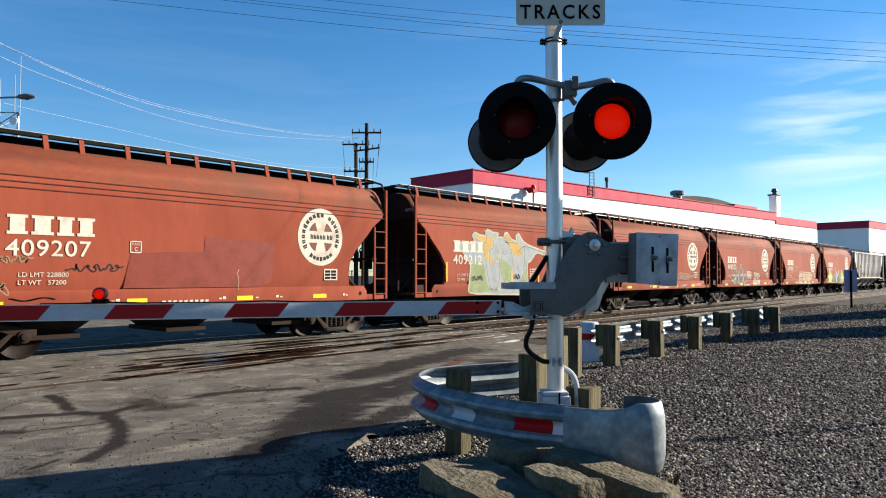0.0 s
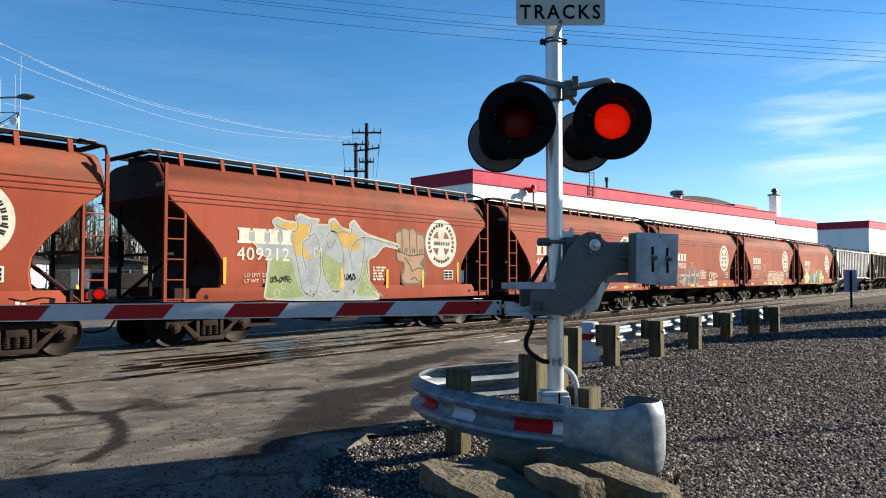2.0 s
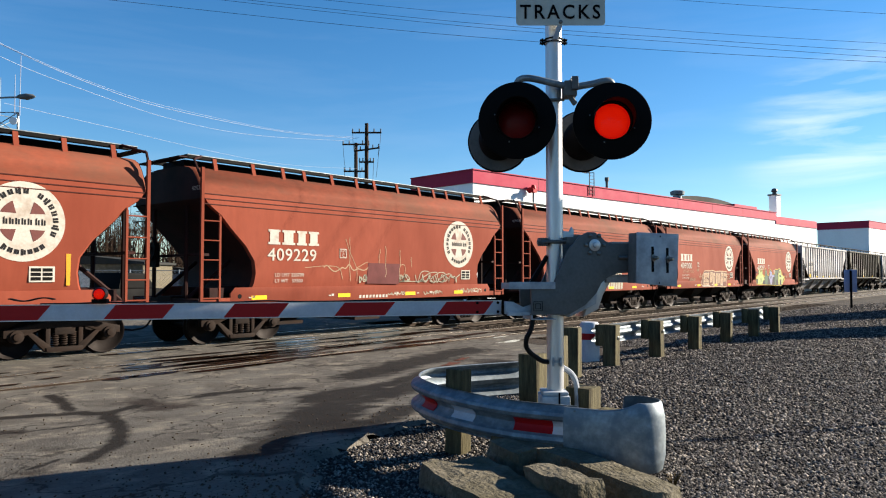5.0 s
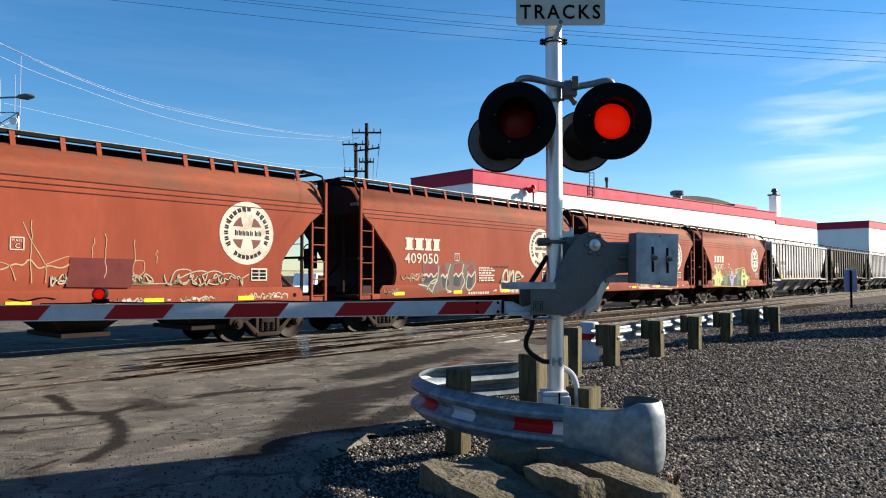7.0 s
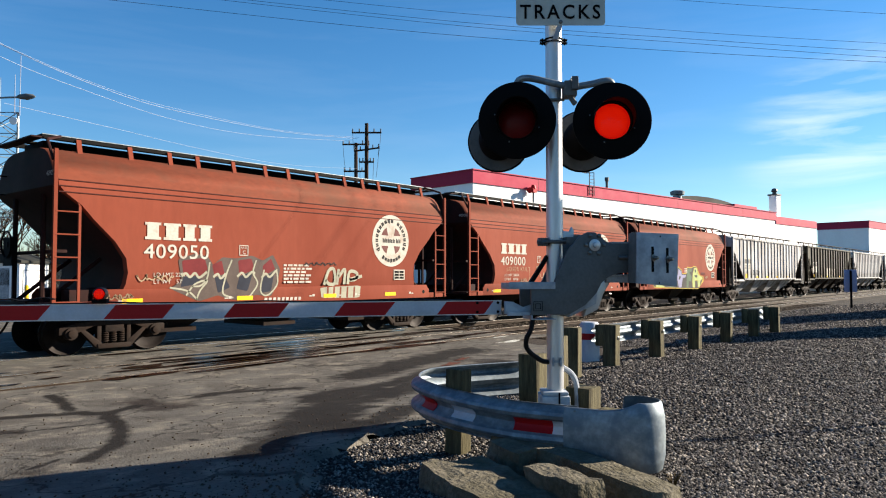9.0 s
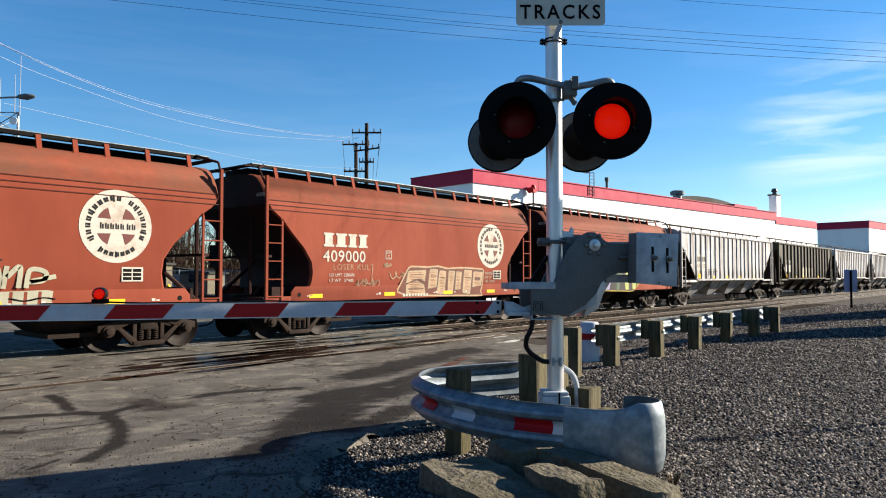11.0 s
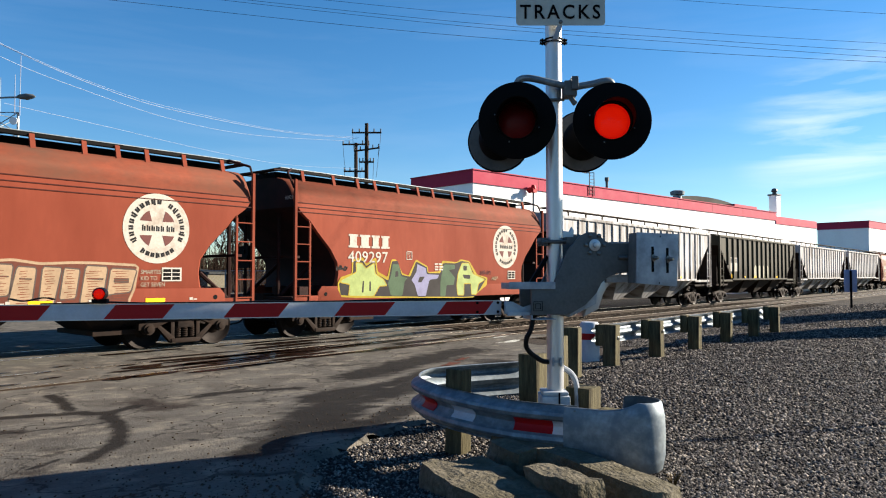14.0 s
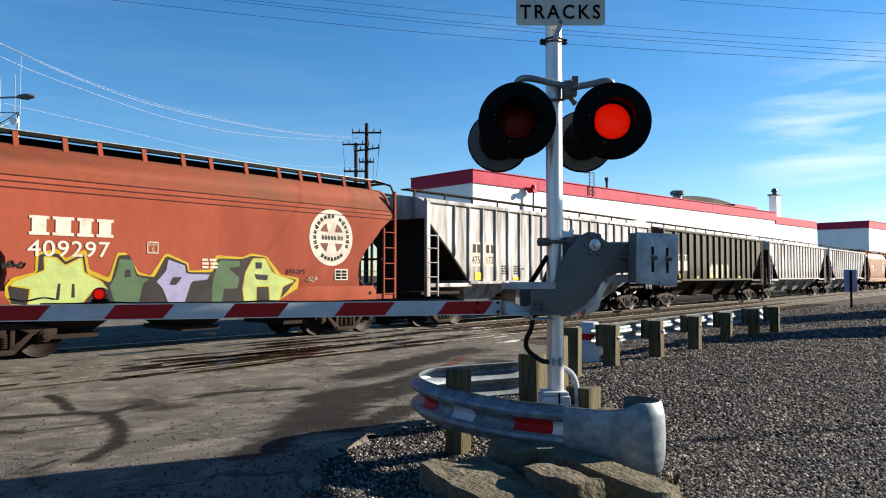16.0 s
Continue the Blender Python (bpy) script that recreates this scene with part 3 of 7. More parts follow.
def red_meshes():
    d = {}
    d["hull"] = loft(RED_LEVELS[:ROOF_FROM + 1]).mesh("hull", M_RED)
    d["roof"] = loft([(z + 0.002, a, b) for z, a, b in RED_LEVELS[ROOF_FROM:]]).mesh("roof", M_RED_ROOF)
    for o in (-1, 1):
        # thin dark sheet over the hull end, its shade put into the colour
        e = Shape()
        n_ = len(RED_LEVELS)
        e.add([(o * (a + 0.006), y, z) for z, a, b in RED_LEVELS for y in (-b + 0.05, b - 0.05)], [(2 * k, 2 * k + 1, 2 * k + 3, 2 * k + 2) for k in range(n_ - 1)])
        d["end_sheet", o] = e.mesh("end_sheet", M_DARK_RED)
    sill = Shape()
    sill.slab([(-4.98, 1.36), (4.98, 1.36), (5.1, 1.22), (5.1, 0.97), (-5.1, 0.97), (-5.1, 1.22)], SIDE - 0.004, SIDE + 0.05)
    sill.slab([(-4.98, 1.36), (4.98, 1.36), (5.1, 1.22), (5.1, 0.97), (-5.1, 0.97), (-5.1, 1.22)], -SIDE - 0.05, -SIDE + 0.004)
    for x in (-5.45, 5.45):
        for y in (SIDE + 0.02, -SIDE - 0.02):
            sill.box(x - 0.42, x + 0.42, y - 0.02, y + 0.02, 0.97, 1.12)
    d["side_sill"] = sill.mesh("side_sill", M_RED, bevel=0.01)
    seam = Shape()
    for z, y in ((3.28, 1.602), (3.40, 1.592), (3.52, 1.564)):
        seam.box(-5.8, 5.8, -y - 0.010, -y + 0.02, z, z + 0.018)
        seam.box(-5.8, 5.8, y - 0.02, y + 0.016, z, z + 0.022)
    d["seam"] = seam.mesh("seam", M_TRIM)
    walkw = Shape()
    for y0, y1 in ((-1.0, -0.55), (0.55, 1.0)):
        walkw.box(-5.9, 5.9, y0, y1, 4.455, 4.485)
        walkw.box(-5.9, 5.9, y0, y0 + 0.03, 4.40, 4.455)
    walkw.box(-5.9, 5.9, -0.12, 0.12, 4.42, 4.45)
    d["running_board"] = walkw.mesh("running_board", M_BLACK)
    d["edge_strip"] = Shape().box(-5.9, 5.9, -1.012, -1.0, 4.474, 4.492).mesh("edge_strip", M_GALV)
    br = Shape()
    for (y0, z0), (y1, z1), h0, h1 in (((-1.02, 4.45), (-1.12, 4.11), 0.05, 0.05),):
        br.add([(-h0, y0, z0), (h0, y0, z0), (h1, y1, z1), (-h1, y1, z1), (-h0, y0 + 0.04, z0 - 0.03), (h0, y0 + 0.04, z0 - 0.03), (h1, y1 + 0.04, z1 - 0.03), (-h1, y1 + 0.04, z1 - 0.03)],
               [(0, 1, 2, 3), (7, 6, 5, 4), (0, 4, 5, 1), (1, 5, 6, 2), (2, 6, 7, 3), (3, 7, 4, 0)])
    d["bracket"] = br.mesh("bracket", M_RED)
    d["hatches"] = Shape().box(-5.7, 5.7, -0.5, 0.5, 4.1, 4.44).mesh("hatch_coaming", M_BLACK, bevel=0.03)
    for x in (0.0,):
        bay = Shape()
        bay.add([(x - 1.4, -1.5, 1.34), (x + 1.4, -1.5, 1.34), (x + 1.4, 1.5, 1.34), (x - 1.4, 1.5, 1.34),
                 (x - 0.4, -0.7, 0.45), (x + 0.4, -0.7, 0.45), (x + 0.4, 0.7, 0.45), (x - 0.4, 0.7, 0.45)],
                [(0, 1, 5, 4), (1, 2, 6, 5), (2, 3, 7, 6), (3, 0, 4, 7), (4, 5, 6, 7)])
        bay.box(x - 0.5, x + 0.5, -0.9, 0.9, 0.36, 0.46)
    d["hopper"] = bay.mesh("hopper_bay", M_UNDER)
    d["centre_sill"] = Shape().box(-5.9, 5.9, -0.32, 0.32, 0.80, 1.15).mesh("centre_sill", M_UNDER)
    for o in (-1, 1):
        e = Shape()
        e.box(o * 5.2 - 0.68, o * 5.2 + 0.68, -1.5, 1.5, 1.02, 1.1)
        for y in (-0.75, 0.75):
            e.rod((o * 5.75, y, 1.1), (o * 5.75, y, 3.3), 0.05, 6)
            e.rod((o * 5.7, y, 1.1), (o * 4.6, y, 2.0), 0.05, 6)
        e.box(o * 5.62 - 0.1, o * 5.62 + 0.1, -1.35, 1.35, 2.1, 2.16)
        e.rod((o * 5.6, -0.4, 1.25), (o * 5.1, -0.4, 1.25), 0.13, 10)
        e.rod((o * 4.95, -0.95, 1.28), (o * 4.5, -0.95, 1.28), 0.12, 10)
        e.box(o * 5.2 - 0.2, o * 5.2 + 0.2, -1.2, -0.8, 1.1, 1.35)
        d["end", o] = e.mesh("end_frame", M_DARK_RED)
        c = Shape().box(o * 5.9 - 0.02 if o > 0 else -6.53, 6.53 if o > 0 else -5.88, -0.1, 0.1, 0.8, 0.98)
        c.box(o * 6.4 - 0.12, o * 6.4 + 0.12, -0.16, 0.16, 0.74, 1.04)
        c.tube(smooth_path([(o * 5.9, 0.25, 0.95), (o * 6.15, 0.3, 0.45), (o * 6.5, 0.3, 0.35)]), 0.025, 6)
        d["coupler", o] = c.mesh("coupler", M_UNDER, bevel=0.015)
        d["ladder", o] = ladder_mesh(o, 4.12, 3.02, M_RED)
        # hand brake wheel and rungs on the end itself
        g = Shape()
        g.tube([(o * 5.86, 1.0, 0), (o * 5.97, 1.0, 0), (o * 5.97, 1.42, 0), (o * 5.86, 1.42, 0)], 0.014, 5)
        d["grab", o] = g.mesh("grab_iron", M_BLACK)
        d["railing", o] = Shape().rod((o * 5.55, -1.0, 4.47), (o * 5.93, -1.35, 4.32), 0.03, 6).rod((o * 5.93, -1.35, 4.32), (o * 5.9, -1.58, 3.9), 0.03, 6) \
            .box(min(o * 5.86, o * 6.1), max(o * 5.86, o * 6.1), -1.0, 1.0, 4.40, 4.43).mesh("end_railing", M_DARK_RED)
        if o < 0:
            g = Shape()
            g.lathe((o * 5.98, 0.5, 2.3), (o, 0, 0), [(0, 0.28), (0.02, 0.3), (0.04, 0.28), (0.02, 0.26), (0, 0.28)], 20, False)
            g.rod((o * 5.9, 0.5, 2.3), (o * 6.0, 0.5, 2.3), 0.06, 8)
            g.box(o * 5.9 - 0.08, o * 5.9 + 0.02, 0.25, 0.75, 1.85, 2.45)
            d["brake"] = g.mesh("brake_wheel", M_BLACK)
    # round emblem: disc, cross fields, ring of bars
    y = SIDE - 0.006
    disc = Shape().lathe((LOGO_X, y, 2.66), (0, 1, 0), [(0, 0.755), (0.004, 0.755)], 56)
    d["emblem"] = disc.mesh("emblem", M_WHITE_MARK)
    for sx in (-1, 1):
        for sz in (-1, 1):
            arc = [(LOGO_X + sx * 0.42 * math.cos(a), 2.66 + sz * 0.42 * math.sin(a)) for a in [radians(v) for v in range(22, 69, 6)]]
            fields = Shape()
            fields.slab([(LOGO_X + sx * 0.12, 2.66 + sz * 0.15)] + arc, y - 0.004, y - 0.001)
            d["emblem_field", sx, sz] = fields.mesh("emblem_field", M_MARK_RED)
    bars = Shape()

    def ring_bar(ang, wide, high, rad):
        c, s_ = math.cos(ang), math.sin(ang)
        pts = []
        for u, v in ((-wide, -high), (wide, -high), (wide, high), (-wide, high)):
            pts.append((LOGO_X + c * (rad + v) - s_ * u, 2.66 + s_ * (rad + v) + c * u))
        bars.slab(pts, y - 0.004, y - 0.001)
    for k in range(18):
        if k != 10:
            ring_bar(radians(205 - 13.5 * k), 0.022, 0.07 if k % 4 == 0 else 0.05, 0.58)
            ring_bar(radians(205 - 13.5 * k + 5), 0.02, 0.05, 0.58)
    for k in range(7):
        ring_bar(radians(235 + 11.5 * k), 0.022, 0.06 if k in (0, 3) else 0.045, 0.58)
        ring_bar(radians(235 + 11.5 * k + 4.5), 0.018, 0.045, 0.58)
    for k in range(7):
        x = LOGO_X - 0.34 + k * 0.105 + (0.03 if k > 4 else 0)
        bars.slab([(x, 2.60), (x + 0.03, 2.60), (x + 0.03, 2.72 + (0.02 if k in (0, 5) else 0)), (x, 2.72)], y - 0.004, y - 0.001)
        bars.slab([(x + 0.045, 2.60), (x + 0.075, 2.60), (x + 0.075, 2.70), (x + 0.045, 2.70)], y - 0.004, y - 0.001)
    d["emblem_bars"] = bars.mesh("emblem_bars", M_MARK_DARK)
    # the four heavy white blocks of the owner's mark
    x, ym = -4.05, SIDE - 0.0108
    for k, wide in enumerate((0.36, 0.40, 0.32, 0.34)):
        mk = Shape()
        rects = ((0.0, 1.0, 0.0, 0.16), (0.14, 0.86, 0.16, 0.84), (0.0, 1.0, 0.84, 1.0))
        for a, b, c, e_ in rects:
            mk.slab([(x + a * wide, 2.42 + c * 0.37), (x + b * wide, 2.42 + c * 0.37), (x + b * wide, 2.42 + e_ * 0.37), (x + a * wide, 2.42 + e_ * 0.37)], ym - 0.001, ym)
        d["owner_mark", k] = mk.mesh("owner_mark", M_WHITE_MARK)
        x += wide + 0.06
    fr = Shape()
    x0, z0, w_, h_ = LOGO_X + 0.12, 1.52, 0.46, 0.30
    fr.slab([(x0, z0), (x0 + w_, z0), (x0 + w_, z0 + h_), (x0, z0 + h_)], y - 0.003, y)
    d["data_panel"] = fr.mesh("data_panel", M_WHITE_MARK)
    pb = Shape()
    for i in range(2):
        for j in range(3):
            pb.slab([(x0 + 0.03 + i * 0.21, z0 + 0.03 + j * 0.085), (x0 + 0.21 + i * 0.21, z0 + 0.03 + j * 0.085),
                     (x0 + 0.21 + i * 0.21, z0 + 0.095 + j * 0.085), (x0 + 0.03 + i * 0.21, z0 + 0.095 + j * 0.085)], y - 0.006, y - 0.003)
    d["panel_lines"] = pb.mesh("panel_lines", M_BLACK)
    ob_ = Shape()
    x0, z0, s_ = -1.72, 2.12, 0.25
    for a in ((x0, x0 + s_, z0, z0 + 0.02), (x0, x0 + s_, z0 + s_ - 0.02, z0 + s_), (x0, x0 + 0.02, z0, z0 + s_), (x0 + s_ - 0.02, x0 + s_, z0, z0 + s_)):
        ob_.slab([(a[0], a[2]), (a[1], a[2]), (a[1], a[3]), (a[0], a[3])], y - 0.004, y)
    d["plate_box"] = ob_.mesh("clearance_box", M_WHITE_MARK)
    sm = Shape()
    for i in range(9):
        sm.slab([(-1.0 + i * 0.13, 1.02), (-0.92 + i * 0.13, 1.02), (-0.91 + i * 0.13, 1.10), (-0.99 + i * 0.13, 1.10)], SIDE - 0.012, SIDE - 0.004)
    for k, x in enumerate((-4.6, -4.5, -2.1, -2.0, 0.4, 0.5, 1.4, 2.0, 2.12, 4.2, 4.3)):
        sm.slab([(x, 1.10), (x + 0.08, 1.10), (x + 0.08, 1.13 + 0.03 * (k % 2)), (x, 1.13 + 0.03 * (k % 2))], SIDE - 0.012, SIDE - 0.004)
    d["sill_bars"] = sm.mesh("sill_marks", M_WHITE_MARK)
    d["reflector"] = Shape().slab([(-0.22, 0), (0.22, 0), (0.22, 0.1), (-0.22, 0.1)], SIDE - 0.012, SIDE - 0.004).mesh("reflector", M_YELLOW)
    d["stripe"] = Shape().slab([(-0.035, 0), (0.035, 0), (0.045, 0.62), (-0.045, 0.62)], SIDE - 0.006, SIDE).mesh("yellow_stripe", M_ORANGE)
    d["port"] = Shape().lathe((0, SIDE - 0.008, 1.15), (0, 1, 0), [(0, 0.055), (0.02, 0.055)], 14).mesh("jacking_port", M_BLACK)
    return d


RED_PARTS = red_meshes()
TRAIN = []                  # (thing, place along the track at the start)


def red_car(number, load, light, s_logo, stripes=(), label=""):
    x0 = station(s_logo) - LOGO_X
    ob = thing("hopper_car", pose(x0, TRACK_Y, 0), label, "freight car", "freight cars of the train")
    d = RED_PARTS
    hull = part("hull", d["hull"], None, ob)
    part("roof", d["roof"], None, ob, "dusty brown curved roof")
    part("side_sill", d["side_sill"], None, ob)
    part("seam", d["seam"], None, ob)
    rb = part("running_board", d["running_board"], None, ob, "black grated roof walkway")
    part("edge_strip", d["edge_strip"], None, rb)
    for x in BRACKETS:
        part("bracket", d["bracket"], None, rb, at=pose(x, 0, 0))
    part("hatch_coaming", d["hatches"], None, ob)
    for x in (-2.9, 0.0, 2.9):
        part("hopper_bay", d["hopper"], None, ob, at=pose(x, 0, 0))
    part("centre_sill", d["centre_sill"], None, ob)
    for o in (-1, 1):
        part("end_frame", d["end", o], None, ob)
        part("end_sheet", d["end_sheet", o], None, ob, "dark red end sheet with shade put into its colour")
        part("coupler", d["coupler", o], None, ob)
        part("ladder", d["ladder", o], None, ob)
        part("end_railing", d["railing", o], None, ob)
        for z in (2.2, 2.6, 3.0, 3.4, 3.8):
            part("grab_iron", d["grab", o], None, ob, at=pose(0, 0, z))
        if o < 0:
            part("brake_wheel", d["brake"], None, ob)
        part("jacking_port", d["port"], None, ob, at=pose(o * 4.85, 0, 0))
        truck(ob, o * 4.42)
    em = part("emblem", d["emblem"], None, ob, "round white emblem with a cross")
    for sx in (-1, 1):
        for sz in (-1, 1):
            part("emblem_field", d["emblem_field", sx, sz], None, em)
    tagged(part("emblem_lettering", d["emblem_bars"], None, em), kind="stuff")
    for k in range(4):
        part("owner_mark", d["owner_mark", k], None, hull, "heavy white painted block")
    dp = part("data_panel", d["data_panel"], None, ob)
    tagged(part("panel_writing", d["panel_lines"], None, dp), kind="stuff")
    cb = part("clearance_box", d["plate_box"], None, ob)
    y = SIDE - 0.0115
    words("PLATE", 0.075, M_WHITE_MARK, (-1.685, y, 2.28), cb, squeeze=0.85)
    words("C", 0.12, M_WHITE_MARK, (-1.63, y, 2.16), cb)
    words(number, 0.44, M_WHITE_MARK, (-4.07, y, 2.02), hull, "number", "white painted car number", squeeze=1.12, bold=0.003, space=1.06)
    words("LD LMT " + load, 0.125, M_WHITE_MARK, (-3.85, SIDE - 0.006, 1.62), hull, "load_limit", squeeze=1.1)
    words("LT WT   " + light, 0.125, M_WHITE_MARK, (-3.85, SIDE - 0.006, 1.47), hull, "light_weight", squeeze=1.1)
    words(number, 0.14, M_WHITE_MARK, (0, 0, 0), ob, "end_number").matrix_basis = Matrix.Translation((-5.862, -1.15, 3.62)) @ Matrix.Rotation(radians(-90), 4, "Z")
    bare = number not in ("409212", "409297")      # the sprayed cars have theirs painted over
    if bare:
        tagged(part("sill_writing", d["sill_bars"], None, ob), kind="stuff")
    for x in (-4.3, -1.55, 1.1, 3.4) if bare else ():
        part("reflector", d["reflector"], None, ob, "yellow reflective strip", at=pose(x, 0, 1.06))
    for x in stripes:
        part("yellow_stripe", d["stripe"], None, ob, "faded vertical yellow strip", at=pose(x, 0, 1.45))
    TRAIN.append((ob, x0))
    return ob


S0 = 1.9
RED_CARS = [
    ("409207", "228800", "57200", (), "oxide red covered hopper car with faint dark panels"),
    ("409212", "228800", "57200", (-4.38, -2.35, 4.25), "oxide red covered hopper car with large pale graffiti"),
    ("409229", "228700", "57300", (), "oxide red covered hopper car with thin cream scrawls"),
    ("409050", "228800", "57200", (), "oxide red covered hopper car with grey and yellow graffiti"),
    ("409000", "228600", "57400", (), "oxide red covered hopper car with outlined cream graffiti"),
    ("409297", "228600", "57400", (), "oxide red covered hopper car with green and violet graffiti")]
CARS = [red_car(n, a, b, S0 + i, st, lab) for i, (n, a, b, st, lab) in enumerate(RED_CARS)]


# ---- ribbed hopper cars behind them ----
def ribbed_meshes(mat, half, ribs, key):
    d = {}
    lv = [(1.42, half - 2.55, 1.5), (1.5, half - 2.5, 1.54), (2.35, half - 1.62, 1.54), (3.45, half - 0.35, 1.54), (3.95, half - 0.35, 1.54), (4.12, half - 0.35, 1.2), (4.2, half - 0.35, 0.6)]
    d["hull"] = loft(lv, 0.03).mesh("hull", mat)
    side = Shape()
    for y in (-1.56, 1.56):
        side.box(-half + 0.3, half - 0.3, y - 0.05, y + 0.05, 3.93, 4.05)
        side.box(-half + 2.5, half - 2.5, y - 0.06, y + 0.06, 1.36, 1.46)
        for o in (-1, 1):
            side.box(o * (half - 0.4) - 0.1, o * (half - 0.4) + 0.1, y - 0.04, y + 0.04, 1.0, 3.95)
            side.box(min(o * (half - 0.4), o * (half - 2.6)), max(o * (half - 0.4), o * (half - 2.6)), y - 0.03, y + 0.03, 1.28, 1.4)
    d["frame"] = side.mesh("side_frame_rail", mat, bevel=0.01)
    for o in (-1, 1):
        # dark sheet over the sloping end, its shade and grime put into the colour
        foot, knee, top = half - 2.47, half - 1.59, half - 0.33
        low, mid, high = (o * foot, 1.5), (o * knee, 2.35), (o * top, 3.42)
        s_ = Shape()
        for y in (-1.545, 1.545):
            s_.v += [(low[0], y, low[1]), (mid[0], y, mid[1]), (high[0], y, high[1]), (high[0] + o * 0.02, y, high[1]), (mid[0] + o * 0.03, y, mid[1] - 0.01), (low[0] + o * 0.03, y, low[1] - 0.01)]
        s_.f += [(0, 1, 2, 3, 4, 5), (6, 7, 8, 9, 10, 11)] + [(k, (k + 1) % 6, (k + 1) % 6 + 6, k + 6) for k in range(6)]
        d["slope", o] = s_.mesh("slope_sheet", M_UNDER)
    d["rib"] = Shape().slab([(-0.045, -1.54), (0.045, -1.54), (0.03, -1.60), (-0.03, -1.60)] if key == "grey" else [(-0.05, -1.54), (0.05, -1.54), (0.035, -1.64), (-0.035, -1.64)], 0, 1).mesh("rib", mat)
    n = 4
    span = (2 * half - 4.6) / n
    for k in range(n):
        x = 0.0
        b = Shape()
        d["span"] = span
        b.add([(x - span / 2, -1.45, 1.45), (x + span / 2, -1.45, 1.45), (x + span / 2, 1.45, 1.45), (x - span / 2, 1.45, 1.45),
               (x - 0.35, -0.6, 0.5), (x + 0.35, -0.6, 0.5), (x + 0.35, 0.6, 0.5), (x - 0.35, 0.6, 0.5)],
              [(0, 1, 5, 4), (1, 2, 6, 5), (2, 3, 7, 6), (3, 0, 4, 7), (4, 5, 6, 7)])
    
    d["bay"] = b.mesh("hopper_bay", mat if key == "grey" else M_UNDER)
    u = Shape().box(-half + 0.1, half - 0.1, -0.3, 0.3, 0.85, 1.2)
    for o in (-1, 1):
        u.box(o * (half - 1.2) - 1.0, o * (half - 1.2) + 1.0, -1.4, 1.4, 1.05, 1.15)
        u.box(o * (half + 0.1) - 0.35, o * (half + 0.1) + 0.35, -0.12, 0.12, 0.78, 0.98)
        u.box(o * (half - 0.95) - 0.03, o * (half - 0.95) + 0.03, -1.2, 1.2, 1.1, 3.0)
    d["under"] = u.mesh("under_frame", M_UNDER)
    r = Shape()
    for y0, y1 in ((-0.95, -0.6), (0.6, 0.95)):
        r.box(-half + 0.2, half - 0.2, y0, y1, 4.36, 4.40)
    for k in range(round(half * 2 / 1.5)):
        x = -half + 0.5 + 1.5 * k
        r.box(x - 0.03, x + 0.03, -0.95, -0.9, 4.1, 4.36)
    d["roof_walk"] = r.mesh("running_board", M_UNDER)
    for o in (-1, 1):
        l = Shape()
        for x in (o * (half - 0.33), o * (half - 0.85)):
            l.box(x - 0.025, x + 0.025, -1.63, -1.59, 1.0, 3.0 if abs(x) < half - 0.5 else 4.0)
        for z in (1.15, 1.6, 2.05, 2.5, 2.9):
            l.rod((o * (half - 0.33), -1.61, z), (o * (half - 0.85), -1.61, z), 0.016, 6)
        d["ladder", o] = l.mesh("ladder", mat)
    return d


def ribbed_car(d, half, ribs, x0, label, number=None):
    ob = thing("ribbed_hopper_car", pose(x0, TRACK_Y, 0), label, "freight car", "freight cars of the train")
    part("hull", d["hull"], None, ob)
    part("side_frame_rail", d["frame"], None, ob)
    for k in range(ribs):
        x = -half + 1.75 + (2 * half - 3.5) * k / (ribs - 1)
        low = 1.44 if abs(x) < half - 2.5 else 1.44 + (abs(x) - half + 2.5) * 1.1
        # ribs stand upright on the side sheet
        part("rib", d["rib"], None, ob, at=Matrix(((1, 0, 0, x), (0, 1, 0, 0), (0, 0, 1, 0), (0, 0, 0, 1))) @ Matrix(((1, 0, 0, 0), (0, 0, 1, 0), (0, 3.94 - low, 0, low), (0, 0, 0, 1))))
    for k in range(4):
        part("hopper_bay", d["bay"], None, ob, at=pose(-half + 2.3 + d["span"] * (k + 0.5), 0, 0))
    part("under_frame", d["under"], None, ob, "dark grimy under frame")
    part("running_board", d["roof_walk"], None, ob)
    for o in (-1, 1):
        part("ladder", d["ladder", o], None, ob)
        part("slope_sheet", d["slope", o], None, ob, "dark sloping end sheet with shade and grime in its colour")
        truck(ob, o * (half - 1.75))
    TRAIN.append((ob, x0))
    return ob


LONG = 1.378 * PITCH
HALF = LONG / 2 - 0.45
D_GREY = ribbed_meshes(M_GREY_CAR, HALF, 19, "grey")
D_OLIVE = ribbed_meshes(M_OLIVE_CAR, HALF, 15, "olive")
first = station(S0 + 5) - LOGO_X + PITCH / 2 + LONG / 2
w1 = ribbed_car(D_GREY, HALF, 19, first, "weathered light grey ribbed hopper car")
w2 = ribbed_car(D_OLIVE, HALF, 15, first + LONG, "faded olive ribbed hopper car with white scrawls")
w3 = ribbed_car(D_GREY, HALF, 17, first + LONG * 2, "light grey ribbed hopper car with narrow ribs")
w4 = ribbed_car(D_GREY, HALF, 17, first + LONG * 3, "light grey ribbed hopper car with narrow ribs")
tan_start = first + LONG * 3.5 + PITCH / 2
